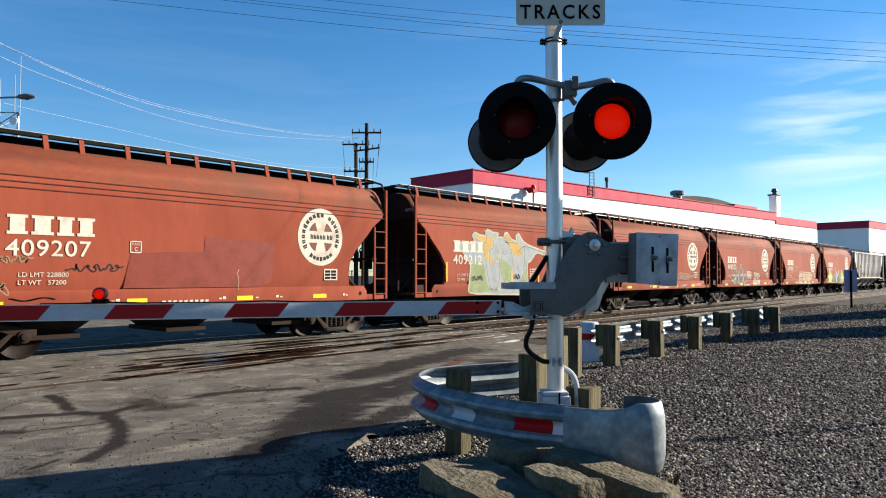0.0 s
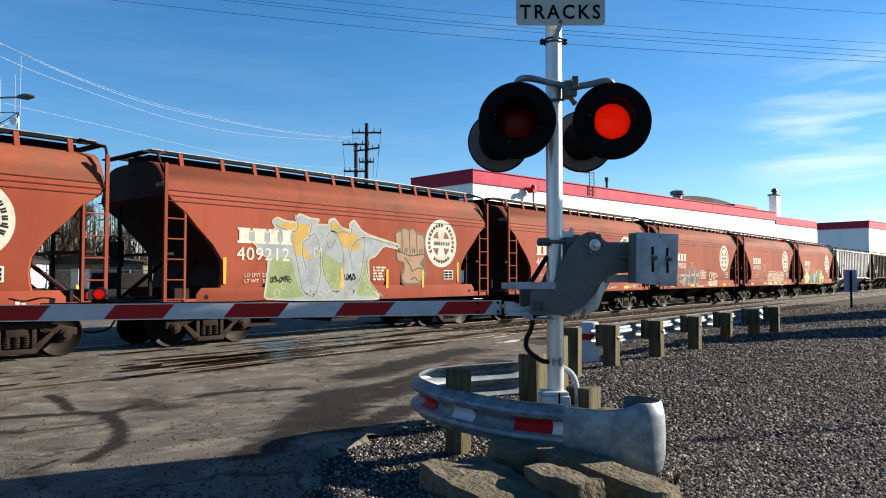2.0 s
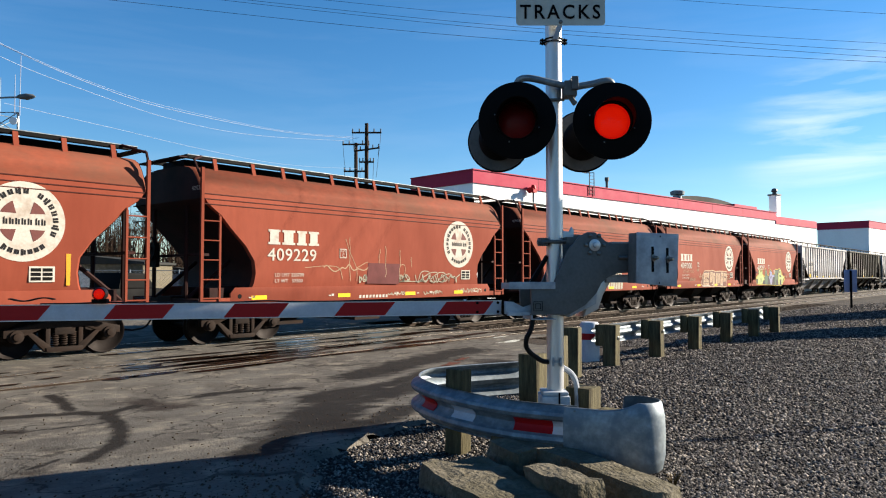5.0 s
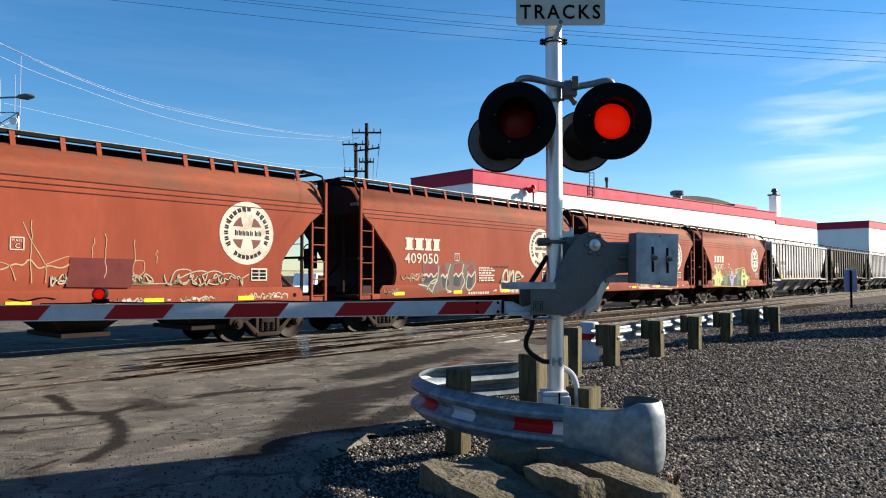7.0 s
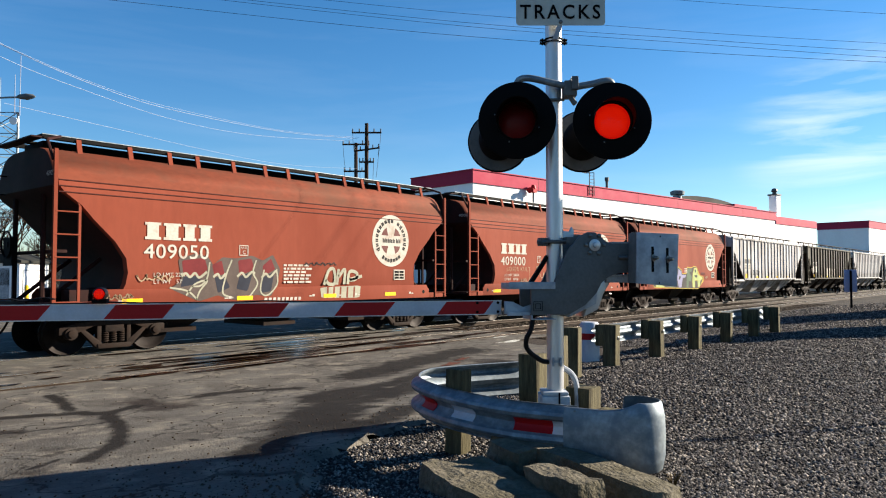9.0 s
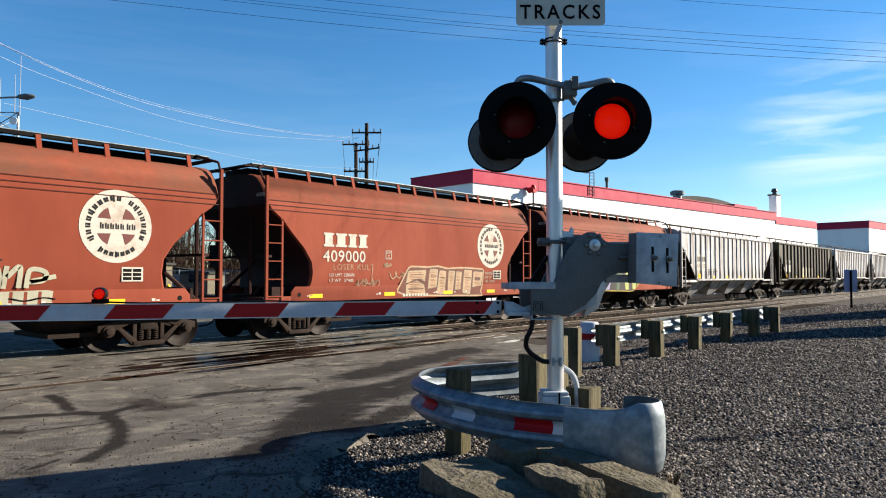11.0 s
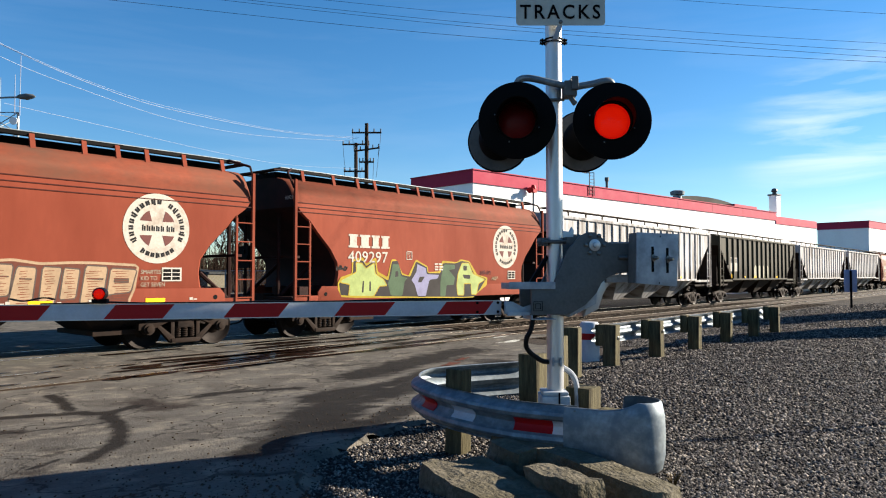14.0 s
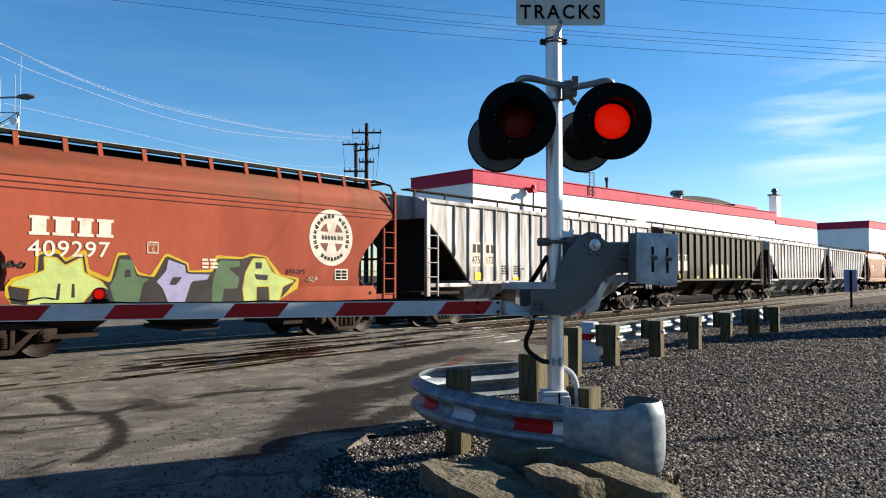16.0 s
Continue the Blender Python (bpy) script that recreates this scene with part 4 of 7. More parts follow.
for k in range(2):
    c = copy_thing(CARS[0], pose(tan_start + PITCH * k, TRACK_Y, 0))
    tagged(c, "faded tan covered hopper car far down the train", "freight car", "freight cars of the train")
    for ch in c.children:
        if ch.name.startswith(("hull", "roof", "side_sill")):
            ch.data = ch.data.copy()
            ch.data.materials[0] = M_TAN_CAR
        if ch.name.startswith("truck"):
            for w in ch.children:
                if w.name.startswith("wheelset"):
                    WHEELSETS.append((w, w.location.x))
    TRAIN.append((c, tan_start + PITCH * k))


# ---- crossing signal with its gate ----
MAST = (4.712, 2.868, 0.33)
SQUARE = pose(*MAST, 0, 0, HEADING)
FACE = Vector((-0.11, -0.985, -0.03)).normalized()      # the way the lights look, in the signal's own space
M_LENS = bpy.data.materials.new("red_lens")
M_LENS.use_nodes = True
nt = M_LENS.node_tree
nt.nodes.clear()
l_out, l_mix = nt.nodes.new("ShaderNodeOutputMaterial"), nt.nodes.new("ShaderNodeMixShader")
l_tr, l_gl, l_fr = nt.nodes.new("ShaderNodeBsdfTransparent"), nt.nodes.new("ShaderNodeBsdfGlossy"), nt.nodes.new("ShaderNodeFresnel")
l_tr.inputs["Color"].default_value = (0.9, 0.075, 0.04, 1)
l_gl.inputs["Roughness"].default_value = 0.25
l_wave, l_bump, l_tc = nt.nodes.new("ShaderNodeTexVoronoi"), nt.nodes.new("ShaderNodeBump"), nt.nodes.new("ShaderNodeTexCoord")
l_wave.inputs["Scale"].default_value = 70
l_bump.inputs["Strength"].default_value = 0.5
nt.links.new(l_tc.outputs["Object"], l_wave.inputs["Vector"])
nt.links.new(l_wave.outputs["Distance"], l_bump.inputs["Height"])
nt.links.new(l_bump.outputs["Normal"], l_gl.inputs["Normal"])
l_fr.inputs["IOR"].default_value = 1.22
nt.links.new(l_fr.outputs["Fac"], l_mix.inputs["Fac"])
l_df, l_m2 = nt.nodes.new("ShaderNodeBsdfDiffuse"), nt.nodes.new("ShaderNodeMixShader")
l_df.inputs["Color"].default_value = (0.45, 0.03, 0.04, 1)
l_m2.inputs["Fac"].default_value = 0.12
nt.links.new(l_tr.outputs[0], l_m2.inputs[1])
nt.links.new(l_df.outputs[0], l_m2.inputs[2])
nt.links.new(l_m2.outputs[0], l_mix.inputs[1])
nt.links.new(l_gl.outputs[0], l_mix.inputs[2])
nt.links.new(l_mix.outputs[0], l_out.inputs["Surface"])

M_GLOW = bpy.data.materials.new("lit_reflector")
M_GLOW.use_nodes = True
gN, gL = M_GLOW.node_tree.nodes, M_GLOW.node_tree.links
g_tc, g_vo, g_rp = gN.new("ShaderNodeTexCoord"), gN.new("ShaderNodeTexVoronoi"), gN.new("ShaderNodeValToRGB")
g_vo.inputs["Scale"].default_value = 72
g_vo.distance = "CHEBYCHEV"
g_vo.inputs["Randomness"].default_value = 0.15
g_rp.color_ramp.elements[0].color = (1.0, 0.26, 0.03, 1)
g_rp.color_ramp.elements[1].color = (0.42, 0.006, 0.008, 1)
g_rp.color_ramp.elements[0].position, g_rp.color_ramp.elements[1].position = 0.0, 0.55
gL.new(g_tc.outputs["Object"], g_vo.inputs["Vector"])
gL.new(g_vo.outputs["Distance"], g_rp.inputs["Fac"])
gL.new(g_rp.outputs["Color"], gN["Principled BSDF"].inputs["Emission Color"])
gN["Principled BSDF"].inputs["Base Color"].default_value = (0.3, 0.01, 0.01, 1)
gN["Principled BSDF"].inputs["Emission Strength"].default_value = 0.32
M_DULL = material("dull_reflector", srgb(70, 26, 26), 0.5, 0.3, grain=60, vary=0.2, bump=0.05)
BULBS = []                  # (part, resting pose, phase)


def facing(centre, normal):
    """A pose whose -y looks along the normal."""
    n = Vector(normal).normalized()
    x = Vector((0, 0, 1)).cross(-n).normalized()
    return Matrix.Translation(centre) @ Matrix((x, -n, Vector((0, 0, 1)))).transposed().to_4x4()


def reflector_mesh(r):
    s = Shape().lathe((0, 0, 0), (0, -1, 0), [(0.003, r), (0.012, r * 0.7), (0.016, 0.001)], 28, False)
    me = s.mesh("reflector", M_GLOW)
    b = Shape().lathe((0, 0, 0), (0, 1, 0), [(0.003, r), (0.012, r * 0.7), (0.016, 0.001)], 28, False).mesh("reflector", M_DULL)
    both = bmesh.new()
    both.from_mesh(me)
    n = len(both.faces)
    both.from_mesh(b)
    both.faces.ensure_lookup_table()
    for f in both.faces[n:]:
        f.material_index = 1
    both.to_mesh(me)
    both.free()
    me.materials.append(M_DULL)
    return me


ME_REFLECTOR = reflector_mesh(0.136)


def signal_light(parent, centre, normal, phase=None, radius=0.288):
    """A flashing light: round black backing, hood, housing, red lens and the turning reflector inside."""
    m = facing(centre, normal)
    li = part("light", Shape().lathe((0, 0.02, 0), (0, 1, 0), [(0, 0.148), (0.0, 0.158), (0.10, 0.158), (0.16, 0.12), (0.19, 0.05), (0.19, 0.001)], 28, False), M_BLACK, parent, at=m)
    ring = Shape().lathe((0, 0, 0), (0, 1, 0), [(0.0, 0.146), (0.0, radius - 0.01), (0.006, radius), (0.014, radius), (0.02, radius - 0.01), (0.02, 0.146), (0.0, 0.146)], 56, False)
    part("backing_disc", ring, M_BLACK, li, "round black backing disc")
    part("disc_back", Shape().lathe((0, 0, 0), (0, 1, 0), [(0.0205, 0.15), (0.0205, radius - 0.012), (0.024, radius - 0.016), (0.024, 0.15)], 48, False), M_MACH, li, "bare metal back of the disc")
    hood = Shape()
    n, vs = 28, []
    for k in range(n + 1):
        a = radians(-38 + 256 * k / n)
        deep = 0.30 * max(0.12, math.sin((a + radians(38)) / radians(256) * math.pi)) ** 0.7
        for r in (0.150, 0.154):
            vs += [(r * math.cos(a), 0.0, r * math.sin(a)), (r * math.cos(a) * 0.97, -deep, r * math.sin(a) * 0.97 - deep * 0.12)]
    fs = []
    for k in range(n):
        i, j = 4 * k, 4 * k + 4
        fs += [(i, i + 1, j + 1, j), (i + 2, j + 2, j + 3, i + 3), (i + 1, i + 3, j + 3, j + 1)]
    hood.add(vs, fs)
    part("hood", hood, M_BLACK, li)
    if phase is not None:
        rim = Shape().lathe((0, -0.006, 0), (0, 1, 0), [(0, 0.136), (-0.004, 0.142), (0.004, 0.148), (0.012, 0.148)], 40, False)
        part("lens_rim", rim, M_PLASTIC, li)
        part("lens", Shape().lathe((0, -0.004, 0), (0, -1, 0), [(0.0, 0.141), (0.012, 0.12), (0.022, 0.075), (0.026, 0.002)], 36, False), M_LENS, li, "red ribbed glass lens")
        rest = pose(0, 0.045, 0)
        BULBS.append((part("reflector", ME_REFLECTOR, None, li, "turning red reflector", at=rest), rest, phase))
    for a in (95, 200, 290, 15):
        c = (0.17 * math.cos(radians(a)), -0.006, 0.17 * math.sin(radians(a)))
        part("screw", Shape().lathe(c, (0, -1, 0), [(0, 0.006), (0.004, 0.006), (0.006, 0.002)], 8), M_BOLT, li)
    return li


def crossing_signal():
    sig = thing("crossing_signal", SQUARE, "railway crossing signal mast with flashing red lights", "crossing signal")
    mast = Shape().lathe((0, 0, 0), (0, 0, 1), [(0.05, 0.064), (3.9, 0.062)], 32)
    part("mast", mast, M_ALU, sig, "bare aluminium pole")
    base = Shape().box(-0.12, 0.09, -0.14, 0.12, -0.05, 0.42)
    base.box(-0.11, 0.08, -0.12, 0.10, 0.42, 0.45)
    part("base_casting", base, M_PLATE, sig, bevel=0.012)
    part("base_strap", Shape().box(0.0, 0.012, -0.15, -0.14, 0.0, 0.45), M_BLACK, sig)
    part("hand_hole_cover", Shape().box(0.005, 0.04, -0.075, -0.06, 0.33, 0.41), M_PLATE, sig, bevel=0.004)
    part("cable_clip", Shape().box(-0.035, 0.035, -0.078, -0.060, 0.66, 0.675).box(-0.035, -0.022, -0.092, -0.064, 0.635, 0.70).box(0.022, 0.035, -0.092, -0.064, 0.635, 0.70), M_PLATE, sig, bevel=0.002)
    # sign of the number of tracks, above the lights
    sign = Shape()
    w_, lo, hi, c = 0.335, 3.195, 3.66, 0.025
    outline = []
    for cx, cz, a0 in ((w_ - c, lo + c, -90), (w_ - c, hi - c, 0), (-w_ + c, hi - c, 90), (-w_ + c, lo + c, 180)):
        outline += [(0.031 + cx + c * math.cos(radians(a0 + a)), cz + c * math.sin(radians(a0 + a))) for a in (0, 30, 60, 90)]
    sign.slab(outline, -0.153, -0.150)
    sg = part("track_count_sign", sign, M_SIGN, sig, "pale rectangular sign with black letters")
    words("TRACKS", 0.150, M_BLACK, (-0.275, -0.156, 3.247), sg, "sign_lettering", squeeze=0.92, bold=0.002, space=1.28)
    part("sign_bolt", Shape().lathe((0.031, -0.153, 3.222), (0, -1, 0), [(0, 0.016), (0.006, 0.014), (0.01, 0.005)], 10), M_BOLT, sg)
    br = Shape().slab([(-0.03, 3.09), (0.01, 3.09), (0.06, 3.24), (0.02, 3.24)], -0.15, -0.12)
    part("sign_bracket", br, M_PLATE, sig, bevel=0.004)
    cl = Shape().lathe((0, 0, 3.105), (0, 0, 1), [(0, 0.066), (0, 0.075), (0.008, 0.075), (0.008, 0.066)], 20, False)
    cl.lathe((0, 0, 3.13), (0, 0, 1), [(0, 0.066), (0, 0.075), (0.008, 0.075), (0.008, 0.066)], 20, False)
    for x in (-0.085, 0.085):
        cl.box(x - 0.02, x + 0.02, -0.02, 0.02, 3.105, 3.112).box(x - 0.02, x + 0.02, -0.02, 0.02, 3.128, 3.135)
        cl.rod((x, 0, 3.095), (x, 0, 3.145), 0.008, 6)
    part("sign_clamp", cl, M_BLACK, sig)
    # arm of the lights
    armj = Shape().box(0.055, 0.15, -0.17, -0.03, 2.66, 2.775)
    armj.box(0.105, 0.155, -0.2, -0.06, 2.70, 2.80).rod((0.10, -0.12, 2.67), (0.14, -0.14, 2.60), 0.022, 8)
    armj.box(-0.07, 0.07, -0.09, -0.06, 2.64, 2.66)
    part("cross_arm_junction", armj, M_MACH, sig, bevel=0.02)
    pipe = Shape().tube(smooth_path([(-0.31, -0.08, 2.72), (-0.28, -0.11, 2.79), (-0.20, -0.13, 2.80), (-0.05, -0.14, 2.765), (0.1, -0.14, 2.73)], 5), 0.026, 10)
    pipe.tube(smooth_path([(0.13, -0.14, 2.73), (0.26, -0.13, 2.755), (0.40, -0.11, 2.785), (0.44, -0.08, 2.73)], 5), 0.026, 10)
    part("cross_arm", pipe, M_GALV, sig)
    n = FACE
    signal_light(sig, (-0.305, -0.20, 2.466), n, 0.0)
    signal_light(sig, (0.401, -0.20, 2.462), n, 0.5)
    back = -n
    signal_light(sig, (-0.40, 0.30, 2.40), (back.x, back.y, 0), None, 0.252)
    signal_light(sig, (0.275, 0.30, 2.40), (back.x, back.y, 0), None, 0.252)
    cond = Shape().tube(smooth_path([(-0.18, -0.12, 1.03), (-0.20, -0.14, 0.92), (-0.235, -0.13, 0.84), (-0.22, -0.1, 0.76), (-0.12, -0.06, 0.68), (-0.06, -0.02, 0.66)], 5), 0.019, 8)
    part("conduit", cond, M_PLASTIC, sig)
    c2 = Shape().tube(smooth_path([(0.05, 0.05, 0.62), (0.14, 0.04, 0.55), (0.17, 0.03, 0.42), (0.16, 0.02, 0.1)], 5), 0.022, 8)
    part("conduit", c2, M_PLATE, sig)
    return sig


crossing_signal()


def crossing_gate():
    TURN = Matrix.Rotation(radians(10), 4, "Z")
    g = thing("crossing_gate", SQUARE @ TURN, "grey crossing gate mechanism with lowered striped arm", "crossing gate")
    outline = [(-0.241, 1.215), (-0.094, 1.215), (-0.06, 1.275), (0.045, 1.505), (0.14, 1.61), (0.20, 1.64), (0.255, 1.638), (0.304, 1.605), (0.34, 1.572), (0.39, 1.558), (0.58, 1.556),
               (0.58, 1.34), (0.44, 1.332), (0.36, 1.305), (0.305, 1.26), (0.262, 1.181), (0.178, 1.097), (0.052, 1.027), (-0.237, 1.025)]
    part("side_plate", Shape().slab(outline, -0.175, -0.15), M_MACH, g, "curved grey side plate", bevel=0.004)
    part("side_plate", Shape().slab(outline, 0.12, 0.145), M_MACH, g, bevel=0.004)
    body = Shape().slab([(0.06, 1.0), (0.28, 1.1), (0.30, 1.3), (0.12, 1.45), (0.07, 1.4)], -0.14, 0.11)
    part("drive_box", body, M_PLATE, g, "pale drive housing", bevel=0.02)
    part("drive_cover", Shape().slab([(0.19, 1.0), (0.31, 1.06), (0.35, 1.17), (0.41, 1.27), (0.44, 1.32), (0.34, 1.32), (0.26, 1.2)], -0.10, 0.08), M_ALU, g, "pale aluminium drive cover", bevel=0.012)
    part("lower_arm", Shape().box(0.36, 0.62, -0.12, -0.02, 1.262, 1.318).box(0.36, 0.62, -0.13, -0.12, 1.31, 1.322), M_PLATE, g, bevel=0.006)
    part("link", Shape().rod((0.44, -0.18, 1.45), (0.53, -0.2, 1.45), 0.016, 8), M_BOLT, g)
    part("edge_flange", Shape().box(0.39, 0.58, -0.178, -0.10, 1.556, 1.568), M_PLATE, g)
    # pivot with bolts
    pv = part("pivot", Shape().lathe((0.25, -0.176, 1.542), (0, -1, 0), [(0, 0.044), (0.010, 0.044), (0.012, 0.032), (0.016, 0.032), (0.018, 0.022), (0.034, 0.02), (0.036, 0.008)], 20), M_ALU, g)
    for x, z in ((0.216, 1.613), (0.287, 1.613), (0.325, 1.542), (0.183, 1.542), (0.212, 1.483), (0.283, 1.479)):
        part("bolt", Shape().lathe((x, -0.176, z), (0, -1, 0), [(0, 0.016), (0.010, 0.015), (0.014, 0.006)], 10), M_BOLT, pv)
    part("lifting_eye", Shape().slab([(0.045, 1.55), (0.14, 1.57), (0.15, 1.66), (0.13, 1.69), (0.11, 1.65), (0.05, 1.66)], -0.02, 0.0), M_ALU, g, bevel=0.006)
    # counterweight
    cw = part("counterweight", Shape().slab([(0.515, 1.632), (0.885, 1.626), (0.865, 1.232), (0.503, 1.258)], -0.30, -0.285), M_PLATE, g, "flat steel counterweight plate", bevel=0.003,
              at=Matrix.Translation((0.69, -0.29, 0)) @ Matrix.Rotation(radians(11), 4, "Z") @ Matrix.Translation((-0.69, 0.29, 0)))
    part("weight", Shape().slab([(0.522, 1.63), (0.56, 1.63), (0.55, 1.26), (0.51, 1.26)], -0.285, -0.18), M_MACH, cw, bevel=0.003)
    part("weight", Shape().slab([(0.70, 1.60), (0.845, 1.60), (0.83, 1.26), (0.70, 1.26)], -0.283, -0.12), M_BLACK, cw, bevel=0.01)
    for x, z in ((0.646, 1.435), (0.778, 1.427)):
        part("slot", Shape().slab([(x - 0.011, z - 0.094), (x + 0.011, z - 0.094), (x + 0.011, z + 0.094), (x - 0.011, z + 0.094)], -0.302, -0.298), M_BLACK, cw)
        part("clamp_bolt", Shape().lathe((x + 0.004, -0.302, z + 0.01), (0.3, -1, 0), [(0, 0.026), (0.006, 0.026), (0.008, 0.016), (0.03, 0.015), (0.045, 0.01)], 10), M_BOLT, cw)
    for x, z in ((0.715, 1.605), (0.702, 1.26)):
        part("hole", Shape().lathe((x, -0.302, z), (0, -1, 0), [(0, 0.007), (0.001, 0.006)], 8), M_BLACK, cw)
    # mounting shelf and clamps
    sh = Shape().box(-0.41, -0.06, -0.19, 0.05, 1.215, 1.222)
    sh.box(-0.41, -0.06, -0.19, -0.183, 1.222, 1.268)
    sh.box(-0.41, -0.403, -0.18, 0.05, 1.222, 1.262)
    sh.box(-0.24, -0.235, -0.18, 0.05, 1.222, 1.262)
    part("shelf", sh, M_PLATE, g, "pale steel mounting channel", bevel=0.002)
    lo = Shape().box(-0.24, -0.06, -0.19, 0.05, 0.99, 0.998).box(-0.24, -0.235, -0.19, 0.05, 0.998, 1.024).box(-0.41, -0.24, -0.15, -0.11, 1.02, 1.05)
    part("shelf", lo, M_PLATE, g, bevel=0.002)
    um = Shape().lathe((0, 0, 1.555), (0, 0, 1), [(0, 0.066), (0, 0.078), (0.03, 0.078), (0.03, 0.066)], 20, False)
    um.box(-0.13, -0.07, -0.05, 0.02, 1.54, 1.60).rod((-0.16, -0.075, 1.565), (0.12, -0.075, 1.58), 0.011, 8).lathe((-0.16, -0.075, 1.565), (1, 0, 0), [(0, 0.02), (0.025, 0.02), (0.025, 0.028), (0.045, 0.028)], 8).box(0.06, 0.13, -0.10, 0.0, 1.555, 1.605)
    part("mast_clamp", um, M_MACH, g)
    brace = Shape().slab([(-0.235, 1.22), (-0.2, 1.22), (-0.05, 1.45), (-0.07, 1.47)], -0.02, 0.02)
    part("brace", brace, M_BLACK, g)
    badge = Shape()
    for a in ((-0.225, -0.155, 1.055, 1.058), (-0.225, -0.155, 1.122, 1.125), (-0.225, -0.222, 1.055, 1.125), (-0.158, -0.155, 1.055, 1.125),
              (-0.21, -0.17, 1.07, 1.073), (-0.21, -0.17, 1.107, 1.11), (-0.21, -0.207, 1.07, 1.11), (-0.173, -0.17, 1.07, 1.11)):
        badge.slab([(a[0], a[2]), (a[1], a[2]), (a[1], a[3]), (a[0], a[3])], -0.179, -0.175)
    part("cast_badge", badge, M_BLACK, g)
    # the arm, nearly across the view; its frame's x runs along the arm away from the pivot
    length = 7.2
    run = Vector((-3.225, -0.85, 0)).normalized()
    am = TURN.inverted() @ Matrix.Translation((-0.422, -0.10, 1.078)) @ Matrix.Rotation(math.atan2(run.y, run.x), 4, "Z")
    arm = part("arm", Shape().box(0, length, -0.018, 0.018, -0.051, 0.051), M_ARM_WHITE, g, "white gate arm with slanted red stripes", bevel=0.004, at=am)
    # y of the arm's frame points to the camera side
    for k in range(10):
        x = 0.14 + 0.744 * k
        st = Shape().slab([(x, -0.0505), (x + 0.36, -0.0505), (x + 0.28, 0.0505), (x - 0.08, 0.0505)], 0.0185, 0.0195)
        part("stripe", st, M_ARM_RED, arm, "red reflective stripe")
    part("edge_trim", Shape().box(0, length, 0.018, 0.021, 0.047, 0.053).box(0, length, 0.018, 0.021, -0.053, -0.047), M_ALU, arm)
    for x in (0.03, 0.19):
        for z in (0.035, -0.032):
            part("bolt", Shape().lathe((x, 0.02, z), (0, 1, 0), [(0, 0.011), (0.008, 0.01), (0.012, 0.004)], 8), M_BLACK, arm)
    wire = Shape().tube([(0.3 + 0.2 * i, 0.012, 0.056 + (0.008 if i % 5 == 2 else 0)) for i in range(15)], 0.006, 6)
    part("lamp_cable", wire, M_PLASTIC, arm)
    taper = Shape().slab([(-0.422, 1.03), (-0.422, 1.125), (-0.36, 1.12), (-0.28, 1.08), (-0.15, 1.12), (-0.15, 1.03)], -0.12, -0.075)
    part("arm_bracket", taper, M_PLATE, g, bevel=0.006)
    # small red light on the arm
    lx = 2.75
    li = part("arm_light", Shape().box(lx - 0.045, lx + 0.045, -0.03, 0.05, 0.055, 0.085), M_BLACK, arm)
    part("light_body", Shape().lathe((lx, -0.03, 0.118), (0, 1, 0), [(0, 0.041), (0.055, 0.043), (0.07, 0.041)], 20), M_PLASTIC, li)
    return g, li, lx


GATE, ARM_LIGHT, ARM_X = crossing_gate()


# ---- paint on the cars ----
PAINTS = {n: material("spray_" + n.lower(), dull(*c, 0.5), 0.65, grain=22, vary=0.1, stain=dull(*[v * 0.86 for v in c], 0.5), stain_scale=2.5, stain_cut=0.6, bump=0.02)
          for n, c in dict(CREAM=(216, 212, 186), SAGE=(158, 178, 122), PALE=(176, 188, 194), OCHRE=(218, 182, 88), STEEL=(120, 98, 84), TAN=(182, 150, 118),
                           YEL=(222, 190, 40), INK=(52, 46, 46), LIME=(208, 226, 138), FERN=(92, 122, 88), LILAC=(176, 174, 214), SMOKE=(116, 100, 92),
                           MAROON=(146, 40, 44), RUSTY=(160, 78, 52), CREAM2=(226, 192, 154), NAVY=(46, 52, 70), SLATE=(112, 124, 122), UMBER=(136, 76, 58), MAUVE=(156, 68, 52), MAROON2=(124, 46, 44)).items()}
GRAFFITI = {}
GRAFFITI[1] = []
GRAFFITI[1].append(("CREAM", 0, [(-3.96, 2.68), (-3.72, 2.71), (-3.36, 2.73), (-3.12, 2.72), (-2.93, 2.83), (-3.07, 2.99), (-2.91, 3.1), (-2.66, 3.02), (-2.28, 3.0), (-2.32, 3.14), (-2.2, 3.23), (-1.86, 3.13), (-1.53, 3.13), (-1.69, 2.99), (-1.22, 2.99), (-1.23, 3.12), (-1.04, 3.19), (-0.77, 2.94), (-0.44, 2.88), (-0.5, 3.06), (-0.32, 3.19), (-0.03, 2.9), (0.3, 2.78), (1.55, 2.54), (1.41, 2.44), (0.84, 2.51), (0.5, 2.19), (0.23, 2.11), (0.28, 1.39), (0.8, 0.93), (-3.29, 1.03), (-3.22, 1.43), (-3.15, 2.08), (-3.41, 2.19), (-3.54, 2.42), (-3.94, 2.54)]))
GRAFFITI[1].append(("STEEL", 0, [(1.3, 2.92), (1.63, 3.05), (1.74, 3.11), (1.89, 3.01), (2.08, 3.11), (2.24, 2.97), (2.67, 2.93), (2.63, 2.11), (2.8, 1.68), (2.51, 1.34), (1.63, 1.35), (1.55, 1.68), (1.7, 1.98), (1.35, 2.15), (1.41, 2.45)]))
GRAFFITI[1].insert(1, ("PALE", 1, GRAFFITI[1][0][2]))
